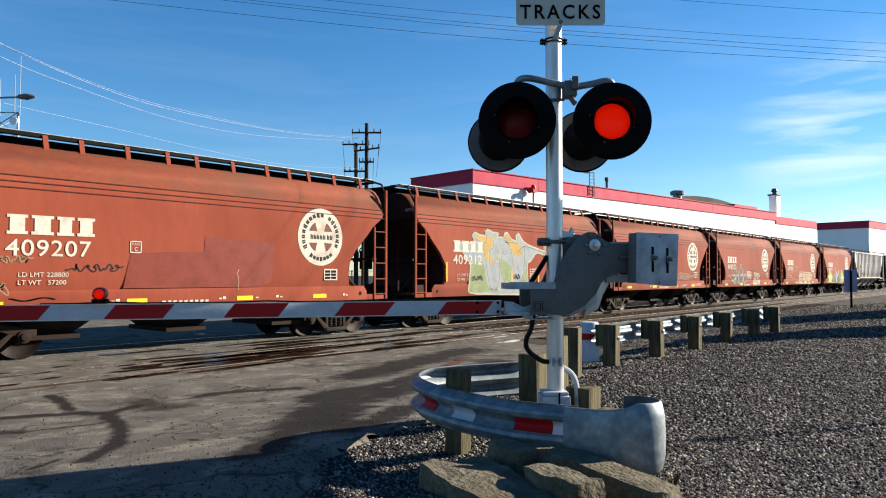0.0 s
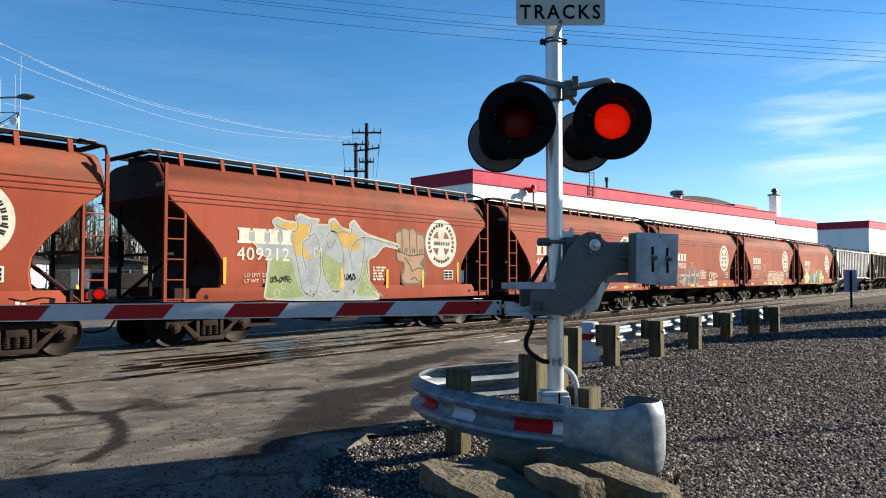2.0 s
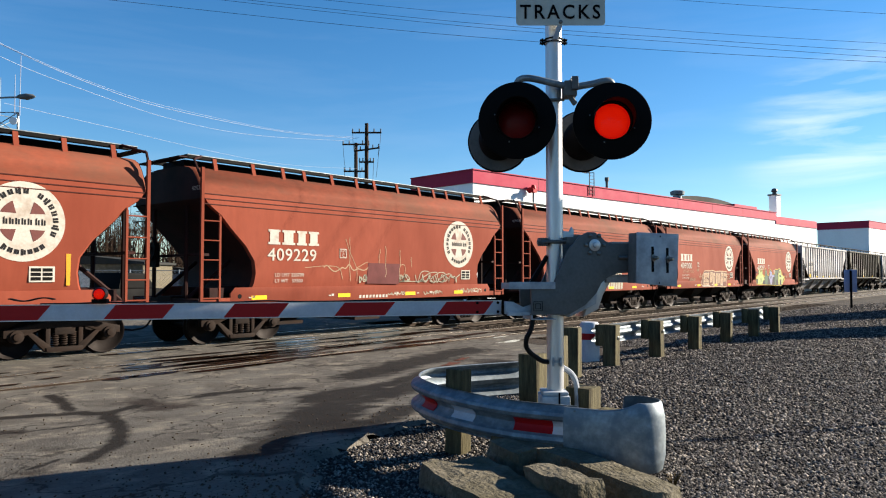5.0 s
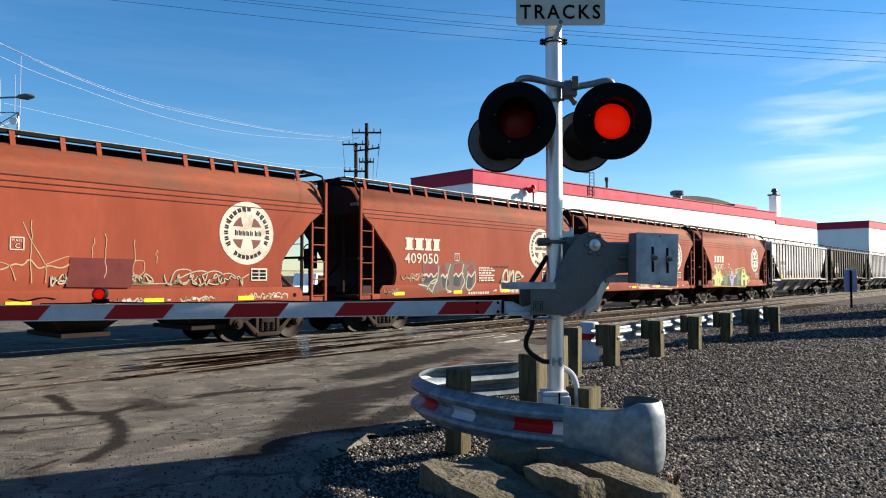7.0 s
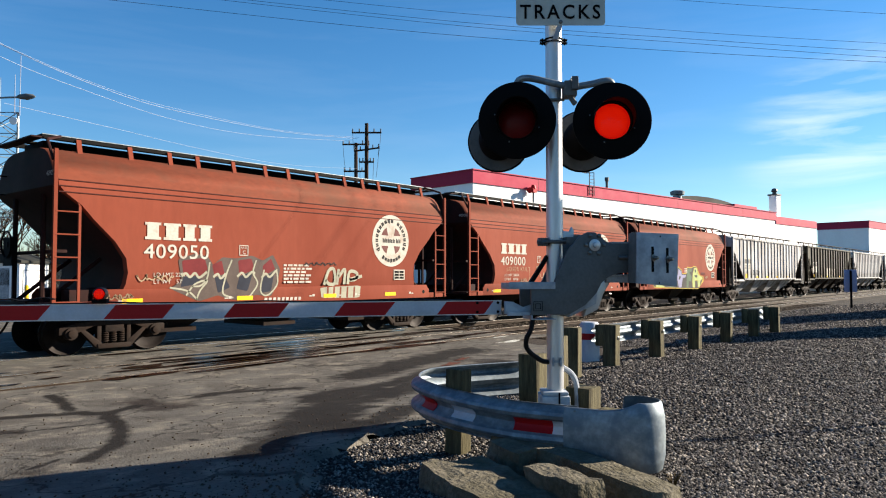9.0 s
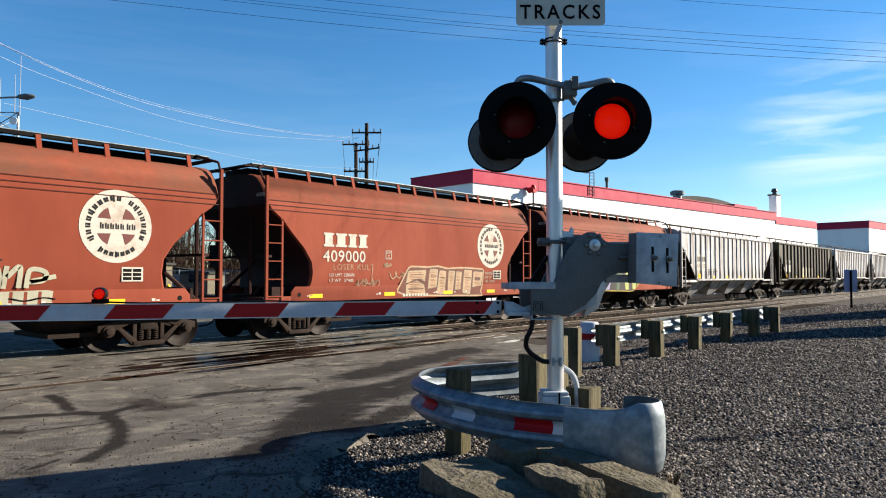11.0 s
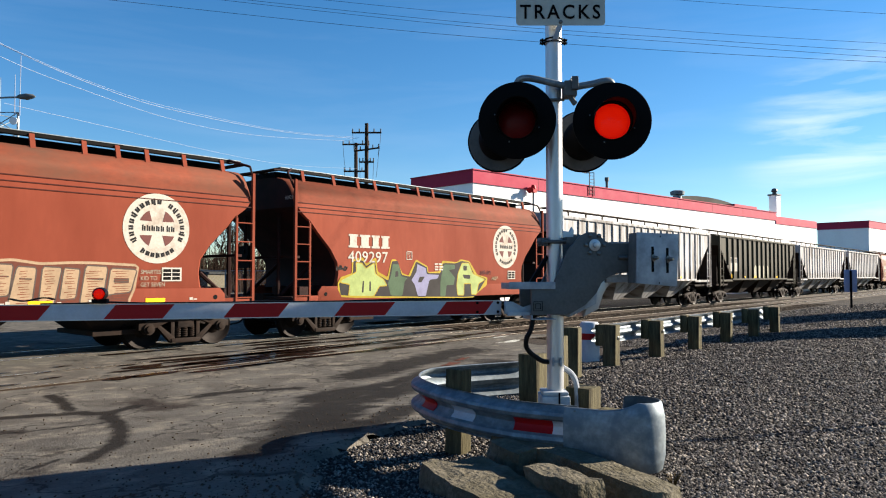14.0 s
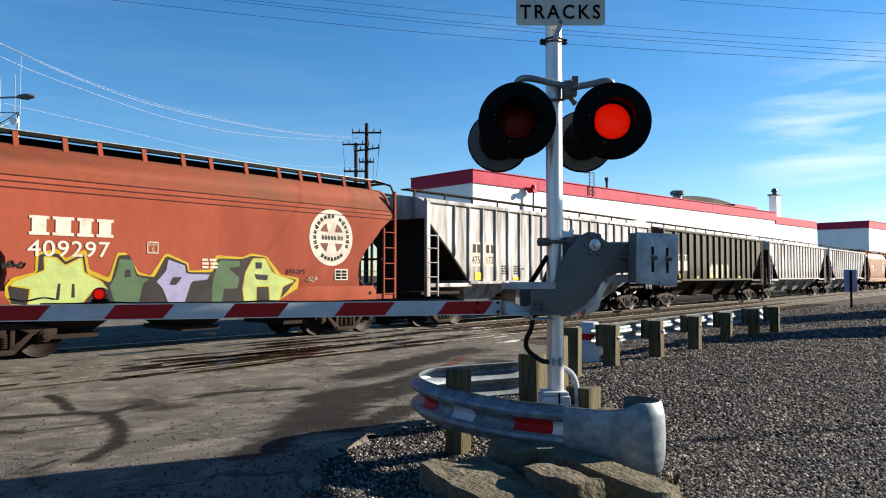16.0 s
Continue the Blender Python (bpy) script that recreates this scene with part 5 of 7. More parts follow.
GRAFFITI[1][2:2] = [
    ("SAGE", 2, [(-3.06, 2.08), (-2.45, 2.12), (-2.37, 1.77), (-2.2, 1.29), (-2.01, 1.1), (-3.28, 1.06), (-3.16, 1.59)]),
    ("SAGE", 2, [(-1.7, 2.35), (-1.25, 2.18), (-0.74, 1.96), (-0.79, 1.46), (-0.9, 1.19), (-1.24, 1.4), (-1.44, 1.77), (-1.51, 2.02)]),
    ("SAGE", 2, [(0.13, 2.11), (0.28, 1.52), (0.74, 1.07), (-0.27, 1.08), (-0.02, 1.55)]),
    ("OCHRE", 2, [(-2.96, 2.94), (-2.54, 3.0), (-1.84, 2.98), (-1.9, 2.68), (-2.13, 2.57), (-2.03, 2.37), (-1.74, 2.0), (-2.11, 2.13), (-2.37, 2.21), (-2.42, 2.56), (-2.38, 2.77), (-2.77, 2.85)]),
    ("OCHRE", 2, [(-1.2, 3.03), (-1.02, 3.1), (-0.7, 2.88), (-0.17, 2.8), (-0.09, 2.34), (-0.47, 2.35), (-0.75, 2.45), (-0.97, 2.88), (-1.19, 2.9)])]
GRAFFITI[1].append(("TAN", 1, [(1.34, 2.88), (1.53, 2.96), (1.69, 3.05), (1.92, 3.02), (2.1, 3.08), (2.25, 2.93), (2.59, 2.87), (2.62, 2.2), (2.41, 2.02), (2.66, 1.78), (2.58, 1.58), (2.32, 1.4), (1.73, 1.41), (1.6, 1.58), (1.74, 1.85), (1.7, 2.05), (1.42, 2.08), (1.38, 2.35)]))
GRAFFITI[5] = []
GRAFFITI[5].append(("YEL", 0, [(-4.43, 1.45), (-4.32, 1.6), (-3.92, 1.71), (-3.92, 2.08), (-3.51, 2.16), (-3.38, 1.98), (-2.99, 2.17), (-2.92, 1.76), (-2.53, 1.6), (-2.36, 2.12), (-2.17, 2.12), (-1.9, 1.72), (-1.64, 1.64), (-1.3, 2.14), (-0.76, 1.93), (-0.73, 1.75), (-0.21, 1.78), (-0.06, 2.12), (0.65, 2.08), (0.88, 2.18), (1.34, 2.12), (1.76, 1.67), (2.33, 1.58), (2.3, 1.32), (1.83, 1.09), (1.51, 0.9), (-4.28, 1.04), (-4.43, 1.28)]))
GRAFFITI[5].append(("INK", 1, [(-3.86, 2.05), (-3.51, 2.07), (-3.38, 1.91), (-3.03, 2.08), (-2.96, 1.69), (-2.49, 1.49), (-2.34, 2.06), (-2.1, 2.08), (-1.92, 1.66), (-1.55, 1.61), (-1.29, 2.08), (-0.8, 1.9), (-0.76, 1.72), (-0.15, 1.72), (-0.03, 2.04), (0.62, 2.04), (0.91, 2.12), (1.31, 2.09), (1.58, 1.7), (2.26, 1.54), (1.93, 1.21), (1.58, 0.93), (-4.32, 1.09), (-4.39, 1.45), (-3.88, 1.71)]))
GRAFFITI[5].append(("LIME", 2, [(-4.35, 1.46), (-4.28, 1.54), (-3.75, 1.74), (-3.77, 2.01), (-3.55, 1.99), (-3.38, 1.84), (-3.07, 2.0), (-3.02, 1.7), (-2.67, 1.52), (-2.55, 1.35), (-2.85, 1.34), (-3.08, 1.05), (-4.04, 1.08), (-4.0, 1.4)]))
GRAFFITI[5].append(("FERN", 2, [(-2.31, 1.99), (-2.04, 1.97), (-1.96, 1.63), (-1.67, 1.57), (-1.8, 1.47), (-1.9, 1.04), (-2.39, 1.06), (-2.51, 1.42), (-2.38, 1.66)]))
GRAFFITI[5].append(("LILAC", 2, [(-1.25, 2.01), (-0.83, 1.88), (-0.8, 1.7), (-0.2, 1.68), (-0.28, 1.54), (-0.67, 1.5), (-0.84, 1.0), (-1.22, 1.01), (-1.37, 1.36), (-1.52, 1.51), (-1.29, 1.76)]))
GRAFFITI[5].append(("FERN", 2, [(0.02, 2.0), (0.57, 1.99), (0.57, 1.86), (0.27, 1.82), (0.57, 1.58), (0.51, 1.34), (0.15, 1.34), (0.09, 0.98), (-0.16, 0.99), (-0.15, 1.51)]))
GRAFFITI[5].append(("LIME", 2, [(0.94, 2.05), (1.3, 2.06), (1.51, 1.71), (2.2, 1.51), (1.83, 1.37), (1.72, 1.01), (1.44, 1.02), (1.41, 1.38), (1.04, 1.38), (1.04, 1.0), (0.71, 1.01), (0.66, 1.33), (0.73, 1.71)]))
GRAFFITI[5].append(("INK", 3, [(0.97, 1.68), (1.38, 1.66), (1.36, 1.53), (1.04, 1.55)]))
GRAFFITI[5].append(("INK", 3, [(1.01, 1.97), (1.2, 1.96), (1.19, 1.81), (1.01, 1.81)]))
GRAFFITI[5].append(("INK", 3, [(-2.19, 1.77), (-2.08, 1.77), (-2.07, 1.62), (-2.21, 1.6)]))
GRAFFITI[5].append(("INK", 3, [(-1.13, 1.61), (-0.9, 1.61), (-1.05, 1.44), (-1.21, 1.44)]))
GRAFFITI[5].append(("INK", 3, [(-3.51, 1.49), (-3.46, 1.49), (-3.48, 1.17), (-3.55, 1.17)]))
GRAFFITI[5].append(("INK", 3, [(-3.25, 1.48), (-3.2, 1.48), (-3.19, 1.21), (-3.26, 1.21)]))
GRAFFITI[3] = []
GRAFFITI[3].append(("SMOKE", 0, [(-3.28, 2.01), (-2.92, 2.13), (-2.56, 2.09), (-2.41, 1.89), (-2.17, 2.07), (-1.8, 2.05), (-1.37, 2.13), (-1.05, 2.01), (-0.75, 2.16), (-0.53, 1.8), (-0.62, 1.43), (-0.8, 1.13), (-1.27, 1.18), (-1.44, 1.05), (-1.99, 1.09), (-2.28, 1.19), (-2.76, 1.06), (-3.47, 1.36), (-3.19, 1.52)]))
for top, low in (([(-3.19, 1.98), (-2.63, 2.05), (-2.55, 1.78), (-2.69, 1.64), (-3.15, 1.64)], [(-3.14, 1.63), (-2.67, 1.63), (-2.82, 1.45), (-3.22, 1.39)]),
                 ([(-2.44, 1.89), (-2.19, 2.0), (-2.11, 1.68), (-2.37, 1.62)], [(-2.37, 1.60), (-2.11, 1.64), (-1.96, 1.37), (-2.28, 1.24)]),
                 ([(-1.75, 2.0), (-1.38, 2.06), (-1.29, 1.79), (-1.71, 1.64)], [(-1.71, 1.63), (-1.33, 1.73), (-1.48, 1.27), (-1.79, 1.33)]),
                 ([(-1.05, 1.88), (-0.81, 2.07), (-0.68, 1.8), (-1.05, 1.62)], [(-1.05, 1.60), (-0.71, 1.73), (-0.8, 1.26), (-1.11, 1.22)])):
    GRAFFITI[3] += [("MAROON", 1, top), ("NAVY", 1, low)]
GRAFFITI[3].append(("CREAM", 0, [(0.76, 1.33), (2.22, 1.37), (2.17, 1.03), (0.81, 1.05)]))
for x in (1.0, 1.22, 1.45, 1.7, 1.95):
    GRAFFITI[3].append(("RUSTY", 1, [(x, 1.34), (x + 0.06, 1.34), (x + 0.04, 1.04), (x - 0.02, 1.04)]))
GRAFFITI[4] = []
GRAFFITI[4].append(("UMBER", 0, [(-1.26, 1.17), (-0.71, 1.92), (0.18, 1.91), (0.61, 1.94), (1.1, 1.87), (1.68, 1.9), (2.11, 1.9), (3.01, 1.86), (2.93, 1.37), (2.82, 1.11), (2.93, 0.97), (-0.82, 1.05)]))
GRAFFITI[4].append(("CREAM2", 1, [(-0.77, 1.8), (0.07, 1.83), (0.0, 1.44), (-0.24, 1.54), (-0.87, 1.39)]))
GRAFFITI[4].append(("CREAM2", 1, [(-0.87, 1.37), (-0.42, 1.54), (-0.03, 1.37), (0.04, 1.04), (-0.87, 1.05)]))
GRAFFITI[4].append(("CREAM2", 1, [(0.22, 1.87), (0.63, 1.85), (0.56, 1.27), (0.11, 1.22)]))
GRAFFITI[4].append(("CREAM2", 1, [(0.68, 1.82), (1.03, 1.8), (0.95, 1.04), (0.53, 1.07)]))
GRAFFITI[4].append(("CREAM2", 1, [(1.13, 1.82), (1.49, 1.8), (1.34, 1.03), (1.06, 1.06)]))
GRAFFITI[4].append(("CREAM2", 1, [(1.52, 1.8), (1.83, 1.77), (1.75, 1.19), (1.44, 1.17)]))
GRAFFITI[4].append(("CREAM2", 1, [(1.93, 1.85), (2.38, 1.83), (2.26, 1.01), (1.82, 1.07)]))
GRAFFITI[4].append(("CREAM2", 1, [(2.43, 1.8), (2.99, 1.77), (2.86, 1.3), (2.35, 1.24)]))
GRAFFITI[4].append(("STEEL", 2, [(-0.68, 1.68), (-0.07, 1.69), (-0.07, 1.67), (-0.69, 1.65)]))
GRAFFITI[4].append(("STEEL", 2, [(-0.77, 1.26), (-0.07, 1.26), (-0.07, 1.23), (-0.77, 1.23)]))
GRAFFITI[4].append(("STEEL", 2, [(0.27, 1.65), (0.55, 1.64), (0.55, 1.61), (0.26, 1.62)]))
GRAFFITI[4].append(("STEEL", 2, [(0.73, 1.6), (0.95, 1.59), (0.95, 1.56), (0.72, 1.57)]))
GRAFFITI[4].append(("STEEL", 2, [(1.97, 1.6), (2.29, 1.59), (2.28, 1.55), (1.95, 1.57)]))
GRAFFITI[4].append(("STEEL", 2, [(2.51, 1.6), (2.82, 1.59), (2.81, 1.48), (2.49, 1.5)]))
GRAFFITI[0] = []
GRAFFITI[0].append(("MAUVE", 0, [(-1.69, 2.12), (-0.0, 2.19), (0.03, 2.52), (1.94, 2.47), (1.87, 1.51), (1.51, 1.37), (-1.85, 1.38), (-1.78, 1.76)]))
GRAFFITI[2] = []
GRAFFITI[2].append(("MAROON2", 0, [(-0.64, 2.0), (0.65, 1.99), (0.59, 1.39), (-0.71, 1.42)]))


def rounded(outline, times=2, cut=0.14):
    """Corners cut, as a spray can leaves them."""
    for _ in range(times):
        out = []
        for (x0, z0), (x1, z1) in zip(outline, outline[1:] + outline[:1]):
            out += [(x0 + (x1 - x0) * cut, z0 + (z1 - z0) * cut), (x1 + (x0 - x1) * cut, z1 + (z0 - z1) * cut)]
        outline = out
    return outline


def stroke(outline, thick, y):
    """A closed sprayed line."""
    n, vs = len(outline), []
    for i, (x, z) in enumerate(outline):
        (xa, za), (xb, zb) = outline[i - 1], outline[(i + 1) % n]
        d = Vector((xb - xa, 0, zb - za)).normalized() * thick
        vs += [(x - d.z, y, z + d.x), (x + d.z, y, z - d.x)]
    return Shape().add(vs, [(2 * i, 2 * i + 1, (2 * i + 3) % (2 * n), (2 * i + 2) % (2 * n)) for i in range(n)])


LINES = {(1, "PALE"): "CREAM", (1, "TAN"): "STEEL", (4, "CREAM2"): "SMOKE", (4, "UMBER"): "CREAM2", (5, "LIME"): "YEL", (5, "LILAC"): "INK"}
for k, pieces in GRAFFITI.items():
    base = None
    for colour, layer, outline in pieces:
        y = SIDE - 0.0055 - 0.0012 * layer
        outline = rounded(outline, 2 if k == 1 else 1, 0.14 if k == 1 else 0.08) if k in (1, 3, 4, 5) else outline
        sh = Shape().slab(outline, y - 0.001, y)
        if layer == 0:
            base = part("spray_paint", sh, PAINTS[colour], CARS[k], "flat sprayed paint shape", smooth=False)
        else:
            part("colour_patch", sh, PAINTS[colour], base, smooth=False)
        if (k, colour) in LINES:
            part("sprayed_outline", stroke(outline, 0.026 if layer == 0 or (k, colour) == (1, "PALE") else 0.014, y - (0.0032 if (k, colour) == (1, "PALE") else 0.0016)), PAINTS[LINES[k, colour]], base, smooth=False)


def brushed(car, colour, pts, thick, lift=0.0):
    """A sprayed line through points, open at both ends."""
    path = smooth_path([(x, 0, z) for x, z in pts], 6)
    y = SIDE - (0.0060 if car == 2 else 0.0100) - lift * 0.4
    vs = []
    for i, p in enumerate(path):
        d = (path[min(i + 1, len(path) - 1)] - path[max(i - 1, 0)]).normalized() * thick
        vs += [(p.x - d.z, y, p.z + d.x), (p.x + d.z, y, p.z - d.x)]
    sh = Shape().add(vs, [(2 * i, 2 * i + 1, 2 * i + 3, 2 * i + 2) for i in range(len(path) - 1)])
    part("sprayed_line", sh, PAINTS[colour], CARS[car], smooth=False)


for pts in ([(-1.9, 2.63), (-2.11, 2.52), (-2.14, 2.28), (-2.09, 2.04), (-2.01, 1.82)], [(-1.84, 2.98), (-1.9, 2.68), (-1.73, 2.75), (-1.57, 2.39), (-1.52, 1.83), (-1.6, 1.4), (-1.75, 1.12)],
            [(-1.01, 2.63), (-1.18, 2.4), (-1.3, 2.46), (-1.33, 2.67), (-1.19, 2.83), (-0.99, 2.79), (-0.8, 2.48), (-0.71, 1.97), (-0.79, 1.46), (-0.9, 1.21), (-1.17, 1.34), (-1.43, 1.77), (-1.48, 2.14)],
            [(0.05, 2.74), (0.02, 2.24), (-0.12, 1.58), (-0.38, 1.12)], [(0.22, 2.24), (0.12, 1.98), (0.25, 1.55), (0.41, 1.28), (0.82, 1.05)],
            [(-0.41, 1.92), (-0.47, 2.17), (-0.4, 2.46), (-0.17, 2.67), (0.2, 2.72), (1.43, 2.53)], [(-2.46, 2.56), (-2.31, 2.03), (-2.21, 1.59), (-2.09, 1.26), (-1.76, 1.09)],
            [(-3.0, 2.94), (-2.77, 2.85), (-2.41, 2.78), (-2.29, 2.95), (-2.36, 3.19)], [(-1.19, 3.08), (-1.12, 2.84), (-0.7, 2.85), (-0.48, 2.81), (-0.41, 3.08)]):
    brushed(1, "CREAM", pts, 0.024)
    brushed(1, "SLATE", [(x + 0.022, z - 0.01) for x, z in pts], 0.012, 0.0015)
for pts in ([(1.6, 3.0), (1.63, 2.34)], [(1.93, 3.02), (1.97, 2.26)], [(2.25, 2.92), (2.29, 2.25)], [(1.35, 2.39), (1.63, 2.32), (1.97, 2.24), (2.29, 2.27), (2.62, 2.3)],
            [(1.72, 2.2), (1.99, 1.92), (2.06, 1.78), (2.36, 1.88), (2.64, 1.78)], [(1.99, 1.51), (2.16, 1.59), (2.34, 1.47)]):
    brushed(1, "INK", pts, 0.015)
for x in (1.45, 1.52, 1.74, 1.82, 2.08, 2.16, 2.4, 2.5):
    brushed(1, "INK", [(x, 2.32), (x + 0.01, 2.46)], 0.018)
for pts in ([(-3.2, 1.64), (-3.09, 1.69), (-2.99, 1.61), (-2.87, 1.7), (-2.76, 1.6), (-2.57, 1.73)], [(-2.41, 1.61), (-2.29, 1.68), (-2.21, 1.58), (-2.08, 1.69)],
            [(-1.77, 1.62), (-1.64, 1.71), (-1.53, 1.61), (-1.36, 1.73), (-1.27, 1.69)], [(-1.09, 1.59), (-0.96, 1.69), (-0.84, 1.61), (-0.66, 1.77)]):
    brushed(3, "CREAM", pts, 0.028)
for pts in ([(-3.08, 1.2), (-2.87, 1.45), (-2.56, 1.53), (-2.74, 1.3), (-2.83, 1.09)], [(-1.92, 2.01), (-2.07, 1.65), (-2.15, 1.24), (-1.87, 1.12)],
            [(-1.24, 2.02), (-1.33, 1.71), (-1.2, 1.44), (-1.46, 1.1)], [(-0.64, 1.8), (-0.62, 1.43), (-0.91, 1.16), (-1.11, 1.29), (-1.01, 1.79)],
            [(-3.47, 1.38), (-3.05, 1.3), (-2.8, 1.1)], [(-2.5, 1.95), (-2.56, 1.6), (-2.72, 1.42), (-2.95, 1.4)]):
    brushed(3, "CREAM", pts, 0.02, 0.001)
for pts in ([(0.89, 1.4), (1.05, 1.77), (1.23, 1.81), (1.27, 1.45), (1.06, 1.42), (0.95, 1.53)], [(1.4, 1.82), (1.34, 1.4)], [(1.4, 1.61), (1.62, 1.81), (1.6, 1.41)],
            [(1.73, 1.41), (1.8, 1.75), (2.07, 1.71), (2.03, 1.55), (1.8, 1.53), (2.26, 1.63)]):
    brushed(3, "CREAM", pts, 0.045)
# loops over the lower side of the third car
for pts, col, w_ in (([(1.45, 1.45), (1.6, 1.75), (1.95, 1.75), (1.85, 1.5), (1.55, 1.5), (2.0, 1.72), (2.35, 1.72), (2.25, 1.45), (2.0, 1.5), (2.45, 1.74), (2.75, 1.68), (2.65, 1.45), (2.4, 1.5), (2.9, 1.7), (3.2, 1.55)], "CREAM", 0.012),
                     ([(0.35, 1.7), (0.55, 1.72), (0.4, 1.5), (0.7, 1.66), (0.8, 1.5), (0.9, 1.68), (1.05, 1.5), (0.35, 1.47), (1.7, 1.47)], "CREAM", 0.012),
                     ([(-2.9, 1.85), (-2.2, 1.9), (-1.75, 1.85), (-1.6, 1.55)], "CREAM2", 0.008), ([(-1.5, 2.65), (-1.35, 2.3), (-1.1, 1.85), (-1.08, 1.5)], "CREAM2", 0.008),
                     ([(-1.1, 1.85), (-0.75, 2.0), (-0.66, 2.02)], "CREAM2", 0.008), ([(0.6, 1.95), (0.85, 1.95), (0.85, 1.7), (0.65, 1.65), (0.62, 1.85)], "CREAM2", 0.008)):
    brushed(2, col, pts, w_)
for pts in ([(-0.35, 1.85), (-0.45, 1.9), (-0.4, 1.75), (-0.28, 1.68), (-0.22, 1.85), (-0.3, 1.85)], [(-0.1, 1.5), (-0.1, 1.75), (0.05, 1.85), (0.12, 1.7), (-0.05, 1.55), (-0.2, 1.42)], [(-0.2, 1.6), (-0.3, 1.68), (-0.12, 1.58)]):
    brushed(2, "CREAM2", pts, 0.008)
# bubbles in the green letters and hatching in the pink ones
for x, z, r in ((-0.05, 1.75, 0.05), (0.1, 1.55, 0.06), (0.2, 1.3, 0.08), (-1.25, 1.6, 0.06), (-1.1, 1.35, 0.09), (-1.4, 1.3, 0.06), (-2.7, 1.4, 0.07), (-2.9, 1.2, 0.09), (0.35, 1.1, 0.07)):
    ring = [(x + r * math.cos(a), z + 1.2 * r * math.sin(a)) for a in [radians(v) for v in range(0, 360, 24)]]
    part("bubble", stroke(ring, 0.008, SIDE - 0.0107), PAINTS["CREAM"], CARS[1], smooth=False)
rg = random.Random(44)
for x0, x1 in ((-0.75, -0.05), (0.2, 0.55), (0.66, 0.95), (1.12, 1.38), (1.5, 1.78), (1.9, 2.28), (2.44, 2.88)):
    hatch = Shape()
    for i in range(13):
        z = 1.12 + 0.05 * i + rg.uniform(-0.012, 0.012)
        a, b = x0 + rg.uniform(0.02, 0.1), x1 - rg.uniform(0.02, 0.12)
        hatch.slab([(a, z), (b, z + 0.012), (b, z + 0.02), (a, z + 0.014)], SIDE - 0.0107, SIDE - 0.0100)
    tagged(part("hatching", hatch, PAINTS["RUSTY"], CARS[4], smooth=False), kind="stuff")
# upright weathered reflectors
for car, xs in ((1, (-0.8, 0.95, 2.5)),):
    for x in xs:
        part("reflector", Shape().slab([(x, 1.28), (x + 0.09, 1.28), (x + 0.09, 1.82), (x, 1.82)], SIDE - 0.0125, SIDE - 0.006), M_ORANGE, CARS[car])


def scrawl(car, colour, x0, x1, z, amp, seed, thick=0.014, loops=5):
    """A thin sprayed line with loops along the side."""
    rg = random.Random(seed)
    ph, n = rg.random() * 6, 90
    pts = []
    for i in range(n):
        t = i / (n - 1)
        a = t * loops * 2 * math.pi + ph
        pts.append(Vector((x0 + (x1 - x0) * t + amp * 0.7 * math.cos(a * (1 + 0.1 * math.sin(a * 0.4))), 0,
                           z + amp * (0.6 * math.sin(a) + 0.4 * math.sin(a * 2.3 + ph)))))
    s = Shape()
    y = SIDE - (0.0060 if car in (0, 2, 4) else 0.0100)
    vs = []
    for i, p in enumerate(pts):
        d = (pts[min(i + 1, n - 1)] - pts[max(i - 1, 0)]).normalized()
        o = Vector((-d.z, 0, d.x)) * thick
        vs += [(p.x + o.x, y, p.z + o.z), (p.x - o.x, y, p.z - o.z)]
    s.add(vs, [(2 * i, 2 * i + 1, 2 * i + 3, 2 * i + 2) for i in range(n - 1)])
    part("scrawl", s, PAINTS[colour], CARS[car], "thin sprayed scrawl", smooth=False)


for car, col, x0, x1, z, amp, lp in (
        (0, "TAN", -4.4, -3.6, 1.95, 0.07, 6), (0, "INK", -2.95, -1.9, 1.8, 0.08, 5), (0, "TAN", -4.4, -4.0, 1.4, 0.12, 3),
        (1, "INK", -3.1, -2.5, 1.55, 0.09, 7), (1, "INK", -0.6, -0.3, 1.6, 0.10, 5), (1, "CREAM", -2.0, -0.2, 1.2, 0.06, 9),
        (2, "CREAM2", -2.3, -0.6, 1.85, 0.1, 2), (2, "CREAM", 0.0, 1.0, 1.55, 0.09, 6), (2, "CREAM", 1.4, 3.4, 1.55, 0.14, 7),
        (2, "CREAM", 0.2, 1.0, 1.12, 0.05, 6), (2, "CREAM", 1.7, 2.6, 1.12, 0.06, 7), (2, "CREAM", 3.3, 4.6, 1.15, 0.08, 8), (2, "CREAM", -1.0, -0.4, 1.55, 0.12, 4),
        (3, "CREAM2", -4.2, -3.4, 1.6, 0.08, 4), (3, "TAN", -4.9, -4.3, 1.2, 0.06, 5), (3, "INK", 0.2, 1.3, 1.95, 0.04, 6),
        (4, "CREAM2", -1.5, -0.2, 1.65, 0.12, 6), (4, "TAN", -2.9, -2.0, 1.45, 0.1, 5), (4, "CREAM2", -1.8, -1.5, 1.95, 0.06, 4), (4, "CREAM2", -1.1, -0.3, 1.2, 0.04, 7),
        (5, "INK", -4.5, -4.1, 1.85, 0.07, 4), (5, "MAROON2", 1.9, 2.5, 1.75, 0.07, 5), (5, "CREAM2", 2.6, 2.9, 1.55, 0.06, 4)):
    scrawl(car, col, x0, x1, z, amp, car * 31 + round(x0 * 10), loops=lp)
